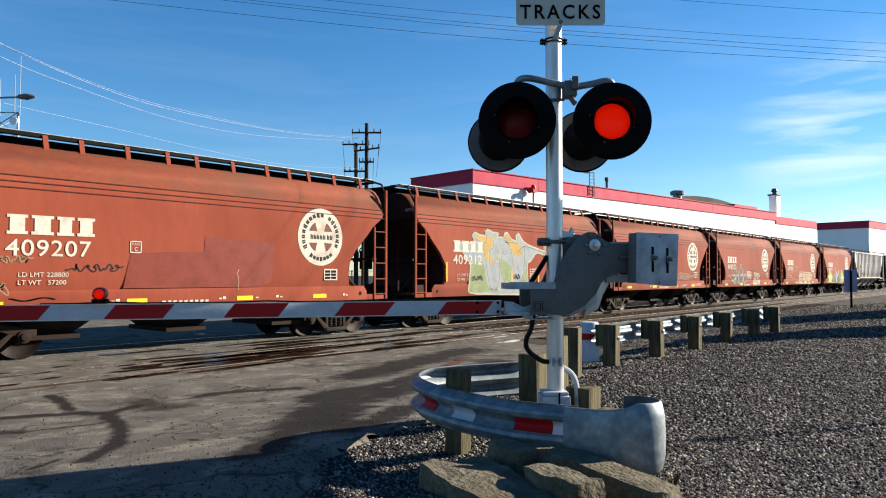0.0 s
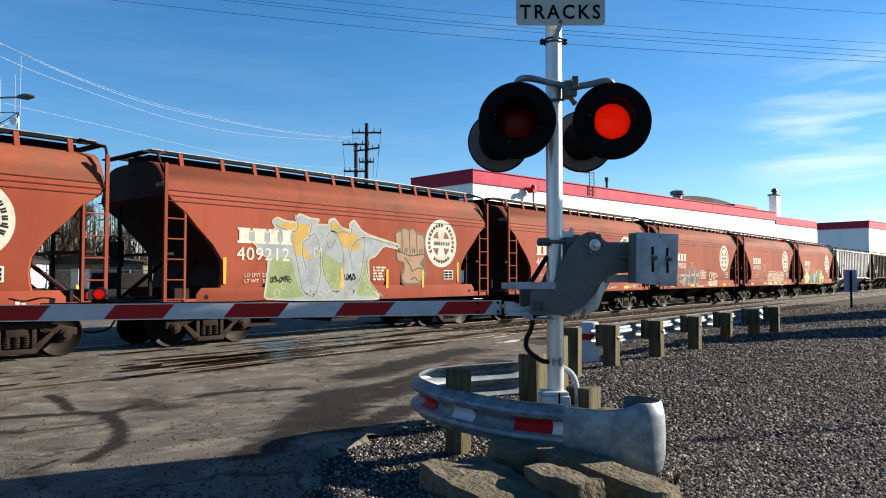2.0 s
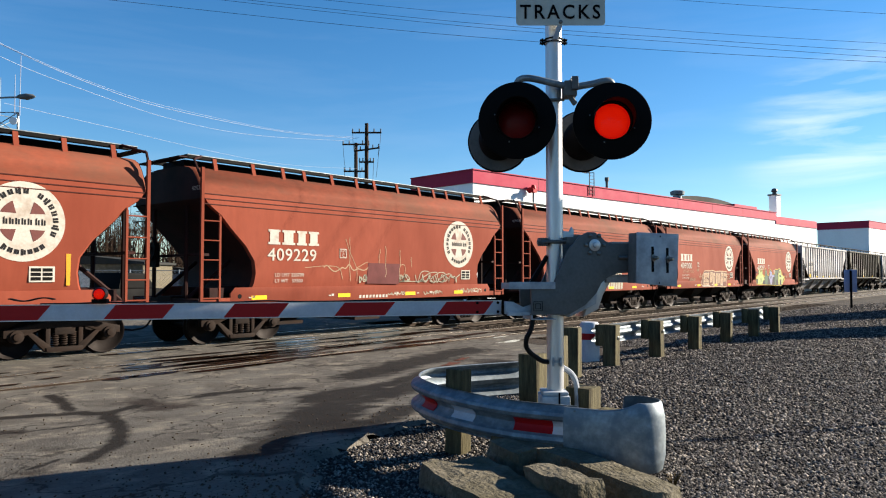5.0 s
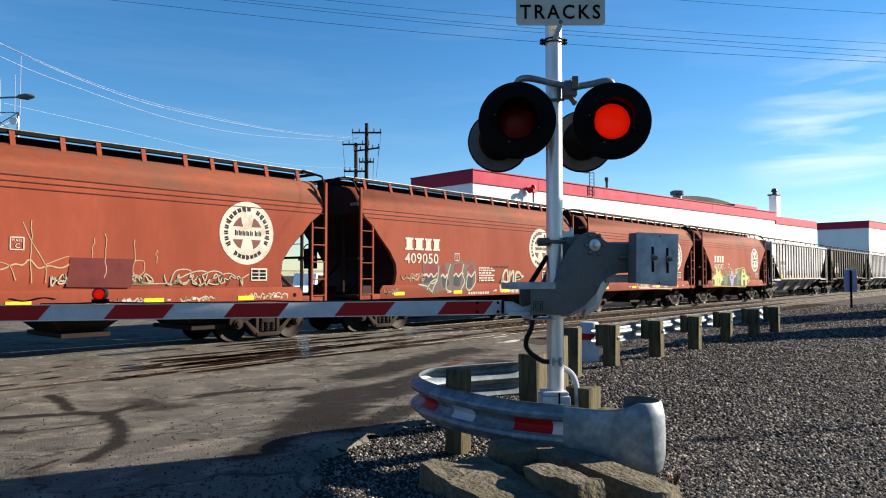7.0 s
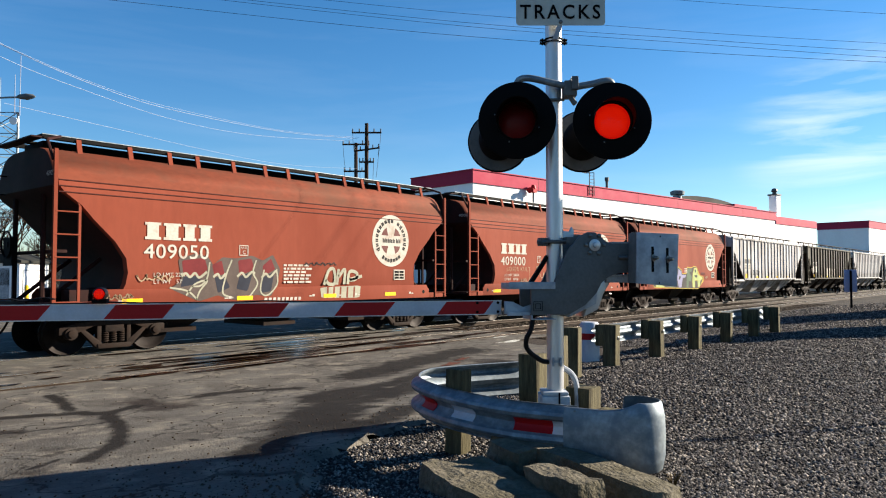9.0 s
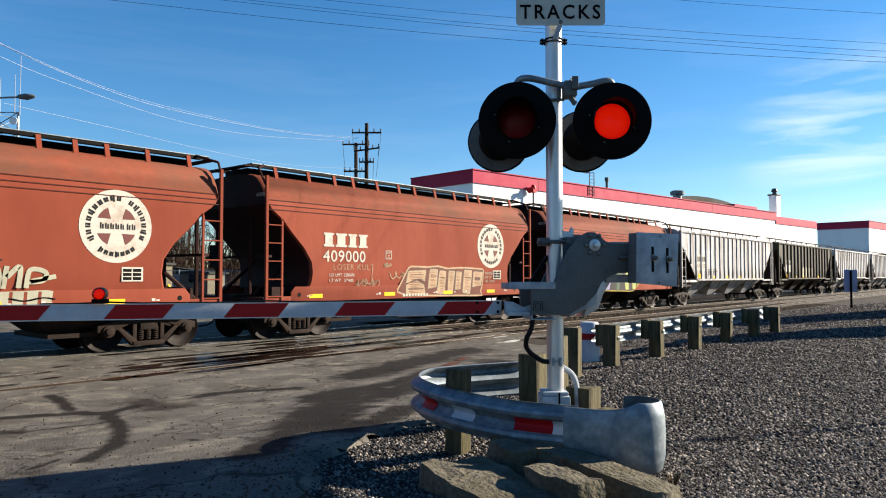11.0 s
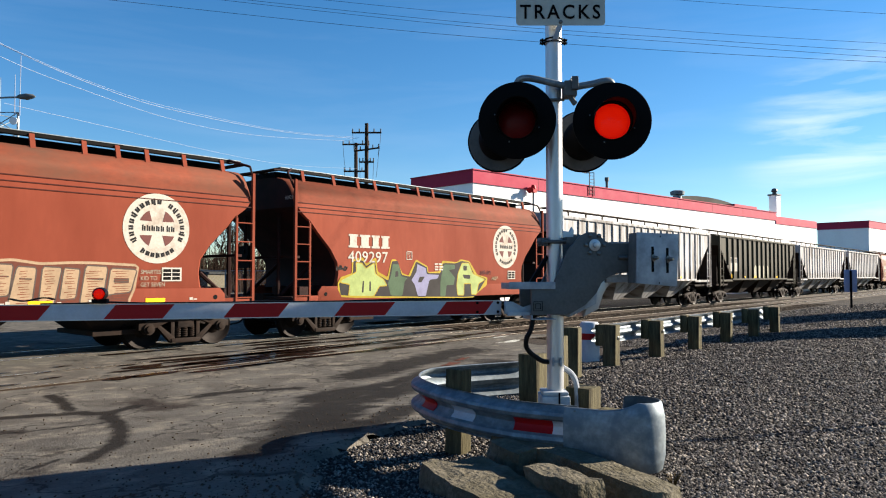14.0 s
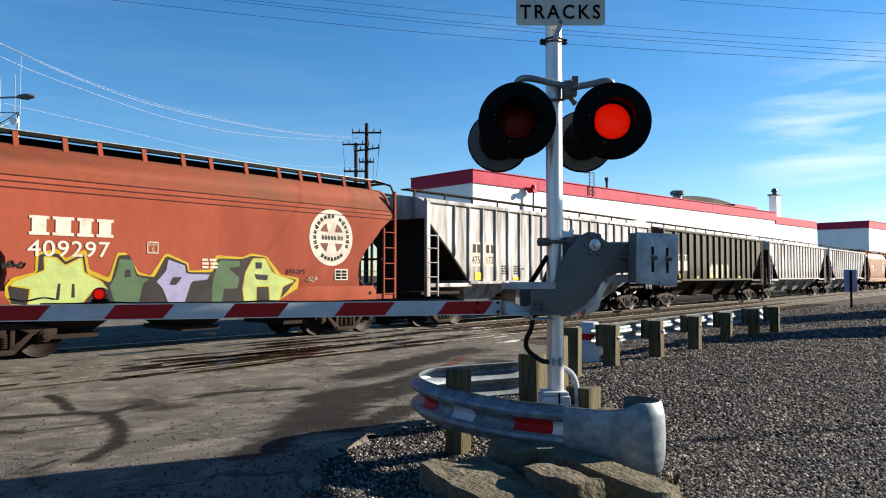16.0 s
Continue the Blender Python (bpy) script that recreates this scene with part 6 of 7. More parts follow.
for row, txt in enumerate(("SMARTEST", "KID TO", "GET SEVEN")):
    words(txt, 0.125, PAINTS["CREAM"], (3.06, SIDE - 0.010, 1.68 - 0.135 * row), CARS[4], "sprayed_words", "thin cream sprayed words", squeeze=0.9)
words("LOSER KULT", 0.23, PAINTS["CREAM2"], (-3.72, SIDE - 0.006, 1.80), CARS[4], "sprayed_words", "thin cream sprayed words", squeeze=1.08, bold=-0.003, space=1.12)


def run_mark(car, x, z0, z1, seed):
    """A thin pale run down the side."""
    rg = random.Random(seed)
    s = Shape()
    n = 8
    xs = [x + rg.uniform(-0.03, 0.03) for _ in range(n + 1)]
    vs = []
    for i in range(n + 1):
        z = z0 + (z1 - z0) * i / n
        vs += [(xs[i] - 0.008, SIDE - 0.009, z), (xs[i] + 0.008, SIDE - 0.009, z)]
    s.add(vs, [(2 * i, 2 * i + 1, 2 * i + 3, 2 * i + 2) for i in range(n)])
    part("paint_run", s, PAINTS["CREAM2"], CARS[car], smooth=False)


for k, (car, x, z0, z1) in enumerate(((2, -1.35, 1.5, 2.7), (2, 0.05, 1.6, 2.5), (2, 0.65, 1.5, 2.4), (2, 1.15, 1.9, 2.2), (2, -0.2, 2.0, 2.4), (0, 0.9, 1.3, 1.8), (4, -2.25, 1.4, 1.9), (1, -0.9, 1.5, 1.9))):
    run_mark(car, x, z0, z1, k)


def side_text_bars(car, x, z, rows, wide, mat, y, seed):
    """Small writing that nobody can read, as bars."""
    rg = random.Random(seed)
    s = Shape()
    for r in range(rows):
        cx = x
        while cx < x + wide:
            w_ = rg.uniform(0.06, 0.2)
            s.slab([(cx, z - r * 0.085), (cx + w_, z - r * 0.085), (cx + w_, z + 0.05 - r * 0.085), (cx, z + 0.05 - r * 0.085)], y - 0.002, y)
            cx += w_ + 0.04
    return tagged(part("small_writing", s, mat, car, smooth=False), kind="stuff")


for k, x, z, rows_, wide_ in ((3, -0.42, 1.88, 6, 0.72), (1, 0.42, 1.85, 5, 0.4), (5, -0.42, 1.98, 3, 0.3)):
    side_text_bars(CARS[k], x, z, rows_, wide_, M_WHITE_MARK, SIDE - 0.007, k)
# marks on the grey and olive cars
YG = -1.548
for car, mat, xs in ((w1, M_MARK_DARK, -5.83), (w2, M_MARK_DARK, -6.2)):
    words("475", 0.36, mat, (xs, YG, 2.05), car, "number", squeeze=0.85) if car is w1 else None
    words("173", 0.36, mat, (xs + 0.76, YG, 2.05), car, "number", squeeze=0.85) if car is w1 else None
    b = Shape()
    for i, x in enumerate((0.05, 0.3, 0.80, 1.08)):
        b.slab([(xs + x, 2.42), (xs + x + 0.17, 2.42), (xs + x + 0.17, 2.70), (xs + x, 2.70)], YG - 0.004, YG)
    part("owner_mark", b, mat, car)
    if car is w1:
        for x in (-5.9, -5.14):
            part("white_panel", Shape().slab([(x, 1.95), (x + 0.66, 1.95), (x + 0.66, 2.78), (x, 2.78)], YG + 0.003, YG + 0.006), M_WHITE_MARK, car)
    if car is w2:
        wb = Shape()
        for x in (-6.2, -5.45):
            wb.slab([(x, 1.9), (x + 0.6, 1.9), (x + 0.6, 2.75), (x, 2.75)], YG - 0.002, YG)
        part("white_panel", wb, M_WHITE_MARK, car)
        for x in (-1.6, -0.8, 0.05, 1.0):
            part("spray_paint", Shape().slab([(x, 1.5), (x + 0.5, 1.5), (x + 0.55, 2.2), (x + 0.3, 2.35), (x - 0.05, 2.1)], YG - 0.004, YG), PAINTS["CREAM"], car)
    for x in (xs + 0.15, xs + 2.4, xs + 4.6, xs + 7, xs + 9.5):
        part("reflector", Shape().slab([(x, 1.5), (x + 0.45, 1.5), (x + 0.45, 1.6 if x > xs + 1 else 1.75), (x, 1.6 if x > xs + 1 else 1.75)], YG - 0.005, YG), M_YELLOW, car)
    side_text_bars(car, xs + 1.7, 1.95, 4, 0.3, M_MARK_DARK, YG - 0.001, 3)
    side_text_bars(car, xs + 2.45, 1.95, 4, 0.5, M_MARK_DARK, YG - 0.001, 4)

# ---- the little light on the gate arm ----
part("light_cap", Shape().lathe((ARM_X, 0.036, 0.118), (0, 1, 0), [(0.0, 0.043), (0.02, 0.040), (0.03, 0.041)], 24, False), M_PLASTIC, ARM_LIGHT)
part("light_lens", Shape().lathe((ARM_X, 0.06, 0.118), (0, 1, 0), [(0.0, 0.041), (0.018, 0.035), (0.03, 0.021), (0.034, 0.002)], 24, False), M_LENS, ARM_LIGHT, "small red glass lens")
ME_SMALL = reflector_mesh(0.033)
rest_small = pose(ARM_X, 0.052, 0.118, 0, 0, 180)
BULBS.append((part("reflector", ME_SMALL, None, ARM_LIGHT, "turning red reflector", at=rest_small), rest_small, 0.5))
coil = Shape().tube([(3.02 + 0.0011 * i + 0.012 * math.cos(i * 0.7), 0.02 + 0.012 * math.sin(i * 0.7), 0.085 + 0.01 * math.sin(i * 0.03)) for i in range(230)], 0.004, 5)
part("coiled_cable", coil, M_PLASTIC, ARM_LIGHT)


# ---- guard rails ----
W_BEAM = [(-0.156, 0.012), (-0.15, 0.0), (-0.125, 0.02), (-0.105, 0.07), (-0.085, 0.08), (-0.06, 0.072), (-0.03, 0.02), (0.0, 0.004), (0.03, 0.02), (0.06, 0.072), (0.085, 0.08),
          (0.105, 0.07), (0.125, 0.02), (0.15, 0.0), (0.156, 0.012)]


def sweep(path, profile, scale=None):
    """A bent sheet: profile of (height, outward), outward to the left of the way."""
    s = Shape()
    n, vs = len(profile), []
    for i, p in enumerate(path):
        d = path[min(i + 1, len(path) - 1)] - path[max(i - 1, 0)]
        o = Vector((-d.y, d.x, 0)).normalized()
        k = scale[i] if scale else 1
        for inner in (0.0, -0.005):
            vs += [(p.x + o.x * (w + inner), p.y + o.y * (w + inner), p.z + h * k) for h, w in profile]
    m = 2 * n
    fs = []
    for i in range(len(path) - 1):
        for k in range(n - 1):
            fs.append((i * m + k, i * m + k + 1, (i + 1) * m + k + 1, (i + 1) * m + k))
            fs.append((i * m + n + k, (i + 1) * m + n + k, (i + 1) * m + n + k + 1, i * m + n + k + 1))
        for k in (0, n - 1):
            fs.append((i * m + k, i * m + n + k, (i + 1) * m + n + k, (i + 1) * m + k))
    for i in (0, len(path) - 1):
        fs += [(i * m + k, i * m + k + 1, i * m + n + k + 1, i * m + n + k) for k in range(n - 1)]
    return s.add(vs, fs)


def guard_rail():
    g = thing("guard_rail", pose(0, 0, 0), "galvanised guard rail bent round the signal's foot", "guard rail")
    way = smooth_path([(4.40, 2.50, 0.588), (4.27, 2.93, 0.597), (4.25, 3.37, 0.615), (4.345, 3.79, 0.63), (4.565, 4.12, 0.64), (4.95, 4.29, 0.645), (5.40, 4.14, 0.65), (5.97, 3.86, 0.655)], 8)
    part("beam", sweep(way, W_BEAM), M_GALV, g, "corrugated galvanised beam")
    # flared end piece, curled back on itself
    flat = [(-0.158, 0.0), (-0.15, 0.012), (-0.09, 0.03), (0.0, 0.034), (0.09, 0.03), (0.15, 0.012), (0.158, 0.0)]
    tail = smooth_path([(4.365, 2.56, 0.59), (4.40, 2.40, 0.59), (4.425, 2.26, 0.588), (4.45, 2.15, 0.582), (4.485, 2.075, 0.58), (4.55, 2.05, 0.58), (4.615, 2.085, 0.58), (4.63, 2.16, 0.58), (4.58, 2.21, 0.58)], 6)
    n = len(tail)
    sc = [1.0 + 0.45 * min(1, max(0, (i / n - 0.20) / 0.25)) ** 1.6 for i in range(n)]
    tail.reverse()
    sc.reverse()
    tp = part("end_piece", sweep(tail, [(h, w + 0.07) for h, w in flat], sc), M_GALV, g, "smooth flared end piece")
    for y_, z_ in ((2.47, 0.722), (2.27, 0.722), (2.47, 0.46)):
        part("bolt", Shape().lathe((4.30 + (2.53 - y_) * 0.2, y_, z_), (-1, -0.15, 0.3), [(0, 0.022), (0.01, 0.02), (0.016, 0.008)], 10), M_BOLT, tp)
    for i, (k0, k1, mat) in enumerate(((22, 26, M_ARM_RED), (14, 18, M_ARM_WHITE), (3, 8, M_ARM_RED), (1, 3, M_ARM_WHITE))):
        strip = sweep(way[k0:k1 + 1], [(-0.045, 0.052), (-0.02, 0.022), (0.0, 0.014), (0.02, 0.022), (0.045, 0.052)])
        part("reflector", strip, mat, g, "red reflective strip" if mat is M_ARM_RED else "white reflective strip")
    return g


guard_rail()
far_rail = thing("guard_rail", pose(0, 0, 0), "straight galvanised guard rail along the gravel", "guard rail")
part("beam", sweep(smooth_path([(10.4, 5.58, 0.68), (13.0, 5.59, 0.68), (16.0, 5.60, 0.68), (19.6, 5.61, 0.68)], 8), W_BEAM), M_GALV, far_rail)


def timber_post(x, y, h, wide=0.17, deep=0.21, turn=0.0, seed=0, tilt=0.0):
    rg = random.Random(seed)
    s = Shape().box(-wide / 2, wide / 2, -deep / 2, deep / 2, -0.25, h)
    ob = part("timber_post", s, M_WOOD, None, bevel=0.01, at=pose(x, y, rise(y) - 0.03, rg.uniform(-1, 1), tilt, turn + rg.uniform(-2, 2)))
    return tagged(ob, "weathered square timber guard rail post", "post", "timber posts of the guard rail")


for i, (x, y, h, w_, d_) in enumerate(((4.39, 3.56, 0.62, 0.13, 0.16), (5.72, 3.72, 0.62, 0.2, 0.2), (4.93, 2.76, 0.49, 0.2, 0.2), (4.74, 2.45, 0.37, 0.26, 0.18), (7.55, 4.56, 0.66, 0.17, 0.21), (8.84, 5.10, 0.70, 0.17, 0.21))):
    timber_post(x, y, h, w_, d_, 0 if i < 4 else 10, i)
for k, x in enumerate((10.41, 12.14, 13.93, 15.74, 17.65, 19.34)):
    timber_post(x, 5.31, 0.66 if k == 0 else 0.64, 0.16, 0.22, 0, 20 + k)
    blk = part("spacer_block", Shape().box(-0.085, 0.085, -0.07, 0.07, -0.17, 0.17), M_WOOD, None, bevel=0.01, at=pose(x + (0.04 if k == 0 else -0.01), 5.495, 0.69))
    tagged(blk, "square timber spacer block behind the guard rail", "spacer block", "spacer blocks of the guard rail")
    bt = part("post_bolt", Shape().lathe((x + 0.01, 5.198, 0.66), (0, -1, 0), [(0, 0.03), (0.012, 0.03), (0.02, 0.012)], 8), M_BOLT)
    tagged(bt, "zinc bolt head on the timber post", "bolt", "bolts of the guard rail")


def bollard():
    b = thing("striped_bollard", pose(11.18, 6.11, rise(6.11) - 0.04), "white pipe bollard with a red band", "bollard")
    part("pipe", Shape().lathe((0, 0, 0), (0, 0, 1), [(0, 0.168), (0.66, 0.168), (0.7, 0.14)], 28), M_ARM_WHITE, b)
    part("band", Shape().lathe((0, 0, 0), (0, 0, 1), [(0.40, 0.171), (0.51, 0.171)], 28, False), M_ARM_RED, b)


bollard()


def lump(name, x, y, z, size, turn, seed, mat, label, rough=0.03, tilt=(0, 0)):
    """A broken block with an uneven surface."""
    bm = bmesh.new()
    bmesh.ops.create_cube(bm, size=1)
    bmesh.ops.subdivide_edges(bm, edges=bm.edges, cuts=7, use_grid_fill=True)
    for v in bm.verts:
        p = Vector((v.co.x * size[0], v.co.y * size[1], v.co.z * size[2]))
        r = v.co.length
        p *= 1 - 0.10 * max(0, r - 0.6)
        q = p * 6 + Vector((seed * 7.1, 0, 0))
        p += Vector((noise.noise(q), noise.noise(q + Vector((9, 0, 0))), noise.noise(q + Vector((0, 9, 0))))) * rough
        p += Vector((noise.noise(q * 4), noise.noise(q * 4 + Vector((9, 0, 0))), noise.noise(q * 4 + Vector((0, 9, 0))))) * rough * 0.3
        v.co = p
    me = bpy.data.meshes.new(name)
    bm.to_mesh(me)
    bm.free()
    me.materials.append(mat)
    me.shade_smooth()
    me.set_sharp_from_angle(angle=radians(50))
    ob = new(name, me)
    ob.matrix_basis = pose(x, y, z, tilt[0], tilt[1], turn)
    return tagged(ob, label, "concrete", "broken concrete by the gravel")


def near(px_r, px_f):
    """From right and ahead of the eye to the plan."""
    return (0.7634 * px_f + 0.6459 * px_r, 0.6459 * px_f - 0.7634 * px_r)


for nm, r, f, z, size, turn, seed, lab, tl in (
        ("concrete_curb", 0.86, 4.72, 0.37, (1.5, 0.24, 0.2), -106, 1, "long broken concrete kerb lying on the gravel", (0, 3)),
        ("concrete_slab", 0.27, 4.40, 0.325, (0.95, 0.46, 0.16), -112, 2, "flat broken concrete slab on the gravel", (0, 2)),
        ("concrete_chunk", 0.47, 4.92, 0.40, (0.34, 0.17, 0.2), -108, 3, "rounded broken kerb piece on the slab", (4, 6)),
        ("concrete_chunk", 0.70, 4.22, 0.39, (0.55, 0.18, 0.2), -112, 4, "rounded broken kerb piece on the slab", (2, -3)),
        ("concrete_chunk", 0.02, 4.62, 0.34, (0.40, 0.10, 0.16), -105, 7, "jagged small concrete piece in the gravel", (3, 2))):
    x, y = near(r, f)
    lump(nm, x, y, z, size, turn, seed, M_CONC, lab, 0.022, tl)
lump("stone", *near(1.20, 4.42), 0.35, (0.11, 0.09, 0.06), 20, 9, M_CONC, "rounded grey stone in the gravel", 0.02)
lump("stone", *near(-0.25, 4.95), 0.33, (0.022, 0.02, 0.02), 20, 11, M_CONC, "small pale stone in the gravel", 0.01)


def weed(x, y, n, h, seed, mat, label):
    rg = random.Random(seed)
    s = Shape()
    for _ in range(n):
        a, l_ = rg.uniform(0, 6.28), h * rg.uniform(0.5, 1)
        b = Vector((math.cos(a), math.sin(a), 0)) * l_ * rg.uniform(0.15, 0.7)
        s.tube([(0, 0, -0.03), (b.x * 0.3, b.y * 0.3, l_ * 0.5), (b.x * 0.7, b.y * 0.7, l_ * 0.85), (b.x, b.y, l_ * rg.uniform(0.7, 1.0))], 0.0028, 3)
    ob = part("weed", s, mat, None, at=pose(x, y, rise(y) - 0.02))
    tagged(ob, label, "weed", "dry weeds in the gravel")


M_WEED = material("brown_weed", dull(92, 60, 40), 0.8, grain=20, vary=0.2, bump=0)
weed(*near(0.62, 4.6), 9, 0.16, 1, M_WEED, "curled brown dead weed on the concrete")
weed(*near(1.42, 4.45), 16, 0.14, 2, M_GRASS, "pale dry grass tuft in the gravel")
weed(*near(1.75, 6.0), 12, 0.12, 3, M_GRASS, "pale dry grass tuft in the gravel")


# ---- loose stones ----
def stones(name, count, place, low, high, mat, label, seed):
    """Many small angular stones in one mesh."""
    rg = np.random.default_rng(seed)
    P = []
    while len(P) < count:
        x, y, z, k = place(rg)
        if z is not None:
            P.append((x, y, z, k))
    P = np.array(P)
    n = len(P)
    unit = np.array([(1, 0, 0), (-1, 0, 0), (0, 1, 0), (0, -1, 0), (0, 0, 1), (0, 0, -1)], float)
    size = rg.uniform(low, high, n) * P[:, 3]
    v = unit[None] * rg.uniform(0.55, 1.15, (n, 6, 1)) + rg.uniform(-0.3, 0.3, (n, 6, 3))
    v *= np.array((1, 0.8, 0.6))
    a = rg.uniform(0, 6.283, n)
    c, s = np.cos(a), np.sin(a)
    x = v[:, :, 0] * c[:, None] - v[:, :, 1] * s[:, None]
    y = v[:, :, 0] * s[:, None] + v[:, :, 1] * c[:, None]
    v = np.stack((x, y, v[:, :, 2]), 2) * size[:, None, None] + P[:, None, :3] + np.array((0, 0, 1))[None, None] * (size * 0.2)[:, None, None]
    tri = np.array([(0, 2, 4), (2, 1, 4), (1, 3, 4), (3, 0, 4), (2, 0, 5), (1, 2, 5), (3, 1, 5), (0, 3, 5)])
    f = (tri[None] + 6 * np.arange(n)[:, None, None]).reshape(-1, 3)
    me = bpy.data.meshes.new(name)
    me.vertices.add(n * 6)
    me.vertices.foreach_set("co", v.reshape(-1))
    me.loops.add(f.size)
    me.loops.foreach_set("vertex_index", f.reshape(-1).astype(np.int32))
    me.polygons.add(len(f))
    me.polygons.foreach_set("loop_start", np.arange(0, f.size, 3, dtype=np.int32))
    me.update(calc_edges=True)
    me.materials.append(mat)
    ob = new(name, me)
    return tagged(ob, label, "gravel", kind="stuff")


def on_lot(rg):
    f = 3.9 + 15.0 * rg.random() ** 2.0
    r = f * rg.uniform(-0.36, 0.66)
    x, y = near(r, f)
    if x < edge_x(y) - (0.4 if 3.7 < y < 4.7 else 0.12) or y > 6.6 + 0.1 * max(0, x - 13):
        return x, y, None, 1
    return x, y, rough_ground(x, y), 1 + (f - 4) * 0.05


stones("gravel", 120000, on_lot, 0.010, 0.024, M_STONE, "loose grey crushed gravel", 3)


def on_far_lot(rg):
    f = 16.0 + 24.0 * rg.random() ** 1.4
    r = f * rg.uniform(0.12, 0.66)
    x, y = near(r, f)
    if y > 9.2:
        return x, y, None, 1
    return x, y, rough_ground(x, y), 1 + (f - 16) * 0.05


stones("gravel", 45000, on_far_lot, 0.016, 0.036, M_STONE, "loose grey crushed gravel farther off", 4)


def on_road(rg):
    f = 4.2 + 9.0 * rg.random() ** 1.4
    r = f * rg.uniform(-0.62, 0.2)
    x, y = near(r, f)
    e = edge_x(y)
    if x > e or rg.random() > math.exp(-(e - x) * 0.55) + 0.06 or y > 10.5:
        return x, y, None, 1
    return x, y, rise(y) + 0.005, 1


stones("grit", 1600, on_road, 0.004, 0.015, M_BALLAST, "scattered grit on the asphalt", 5)


def on_bed(rg):
    x = 16.8 + 32 * rg.random() ** 1.5
    y = rg.uniform(9.4, 18.8)
    if min(abs(y - t - o) for t in TRACKS for o in (-0.75, 0.75)) < 0.1:
        return x, y, None, 1
    return x, y, -0.14, 1 + (x - 16) * 0.015


stones("ballast", 26000, on_bed, 0.02, 0.05, M_BALLAST, "brown crushed ballast between the rails", 7)

ME_TIE = Shape().box(-0.115, 0.115, -1.25, 1.25, -0.2, -0.105).mesh("tie", M_TIE, bevel=0.01)
for ty in TRACKS:
    bedt = thing("tie_row", pose(17.0, ty, 0), "dark weathered timber ties under the rails", "railway ties", kind="structure")
    for k in range(48):
        part("tie", ME_TIE, None, bedt, at=pose(0.56 * k, 0.03 * math.sin(k * 3.1), 0, 0, 0, 1.2 * math.sin(k * 1.7)))


# ---- puddles and damp stains on the crossing ----
def puddle(x, y, a, b, turn, seed, mat=None, lift=0.010, ragged=0.35):
    rg = random.Random(seed)
    s = Shape()
    n = 40
    ring = []
    for i in range(n):
        t = 2 * math.pi * i / n
        k = 1 + ragged * noise.noise((math.cos(t) * 1.6 + seed, math.sin(t) * 1.6, 3)) + 0.5 * ragged * noise.noise((math.cos(t) * 5 + seed, math.sin(t) * 5, 8))
        u, v = a * k * math.cos(t), b * k * math.sin(t)
        c, q = math.cos(radians(turn)), math.sin(radians(turn))
        X, Y = x + u * c - v * q, y + u * q + v * c
        ring.append((X, Y))
    base = [(X, Y, (road_height(X, Y) if Y < 10.6 else 0.0) + lift) for X, Y in ring]
    mid = (x, y, (road_height(x, y) if y < 10.6 else 0.0) + lift)
    s.add(base + [mid], [(i, (i + 1) % n, n) for i in range(n)])
    ob = part("puddle", s, mat or M_WET, None)
    return tagged(ob, "shallow muddy brown puddle on the asphalt", "puddle", kind="structure")


for i, (x, y, a, b, tn) in enumerate(((5.45, 11.35, 0.3, 0.14, 5), (6.0, 11.36, 0.45, 0.13, 5), (6.4, 12.47, 0.42, 0.18, 4), (7.9, 12.2, 0.95, 0.24, 2), (8.2, 12.75, 1.3, 0.16, 2), (8.9, 11.5, 0.6, 0.07, 2), (10.5, 12.45, 1.5, 0.2, 1), (9.2, 12.05, 1.0, 0.13, 4), (9.6, 12.75, 1.9, 0.16, 2), (12.2, 12.55, 1.6, 0.15, 2),
                                      (13.6, 11.95, 1.4, 0.12, 3), (13.4, 13.6, 2.2, 0.14, 1), (16.0, 12.3, 1.4, 0.12, 2), (11.6, 14.3, 1.8, 0.16, 0), (8.0, 11.9, 0.5, 0.08, 4),
                                      (10.6, 13.75, 1.0, 0.1, 2), (15.4, 13.9, 1.2, 0.1, 2))):
    puddle(x, y, a, b, tn, i + 1)
rp_ = random.Random(4)
for i in range(30):
    puddle(rp_.uniform(7.0, 18.0), rp_.uniform(10.9, 15.2), rp_.uniform(0.4, 1.6), rp_.uniform(0.04, 0.11), rp_.uniform(-2, 5), 100 + i)
for i, (x, y, a, b, tn) in enumerate(((3.75, 12.8, 0.2, 0.05, 5), (4.3, 13.4, 0.25, 0.05, 5), (4.9, 13.0, 0.18, 0.05, 5), (5.4, 13.6, 0.2, 0.05, 5), (4.0, 11.9, 0.22, 0.05, 5), (4.7, 12.2, 0.2, 0.05, 5),
                                      (3.3, 12.2, 0.2, 0.05, 5), (6.3, 12.9, 0.22, 0.05, 5))):
    puddle(x, y, a, b, tn, i + 40)
M_BRICK = material("brick_rubble", dull(150, 84, 62), 0.9, grain=20, vary=0.3, bump=0.4)
for x, y, a, b, tn, mat, nm, lab in ((14.7, 10.25, 0.55, 0.10, 10, M_SIGN, "road_paint", "scuffed white paint on the asphalt"), (15.6, 11.2, 0.4, 0.06, 5, M_SIGN, "road_paint", "scuffed white paint on the asphalt"),
                                     (10.1, 8.35, 0.5, 0.13, 30, M_BRICK, "brick_dust", "reddish crushed brick on the road's edge"), (10.9, 8.75, 0.3, 0.08, 20, M_BRICK, "brick_dust", "reddish crushed brick on the road's edge")):
    ob = puddle(x, y, a, b, tn, round(x * 10), mat, 0.008, 0.9)
    ob.name = nm
    tagged(ob, lab, "road surface")


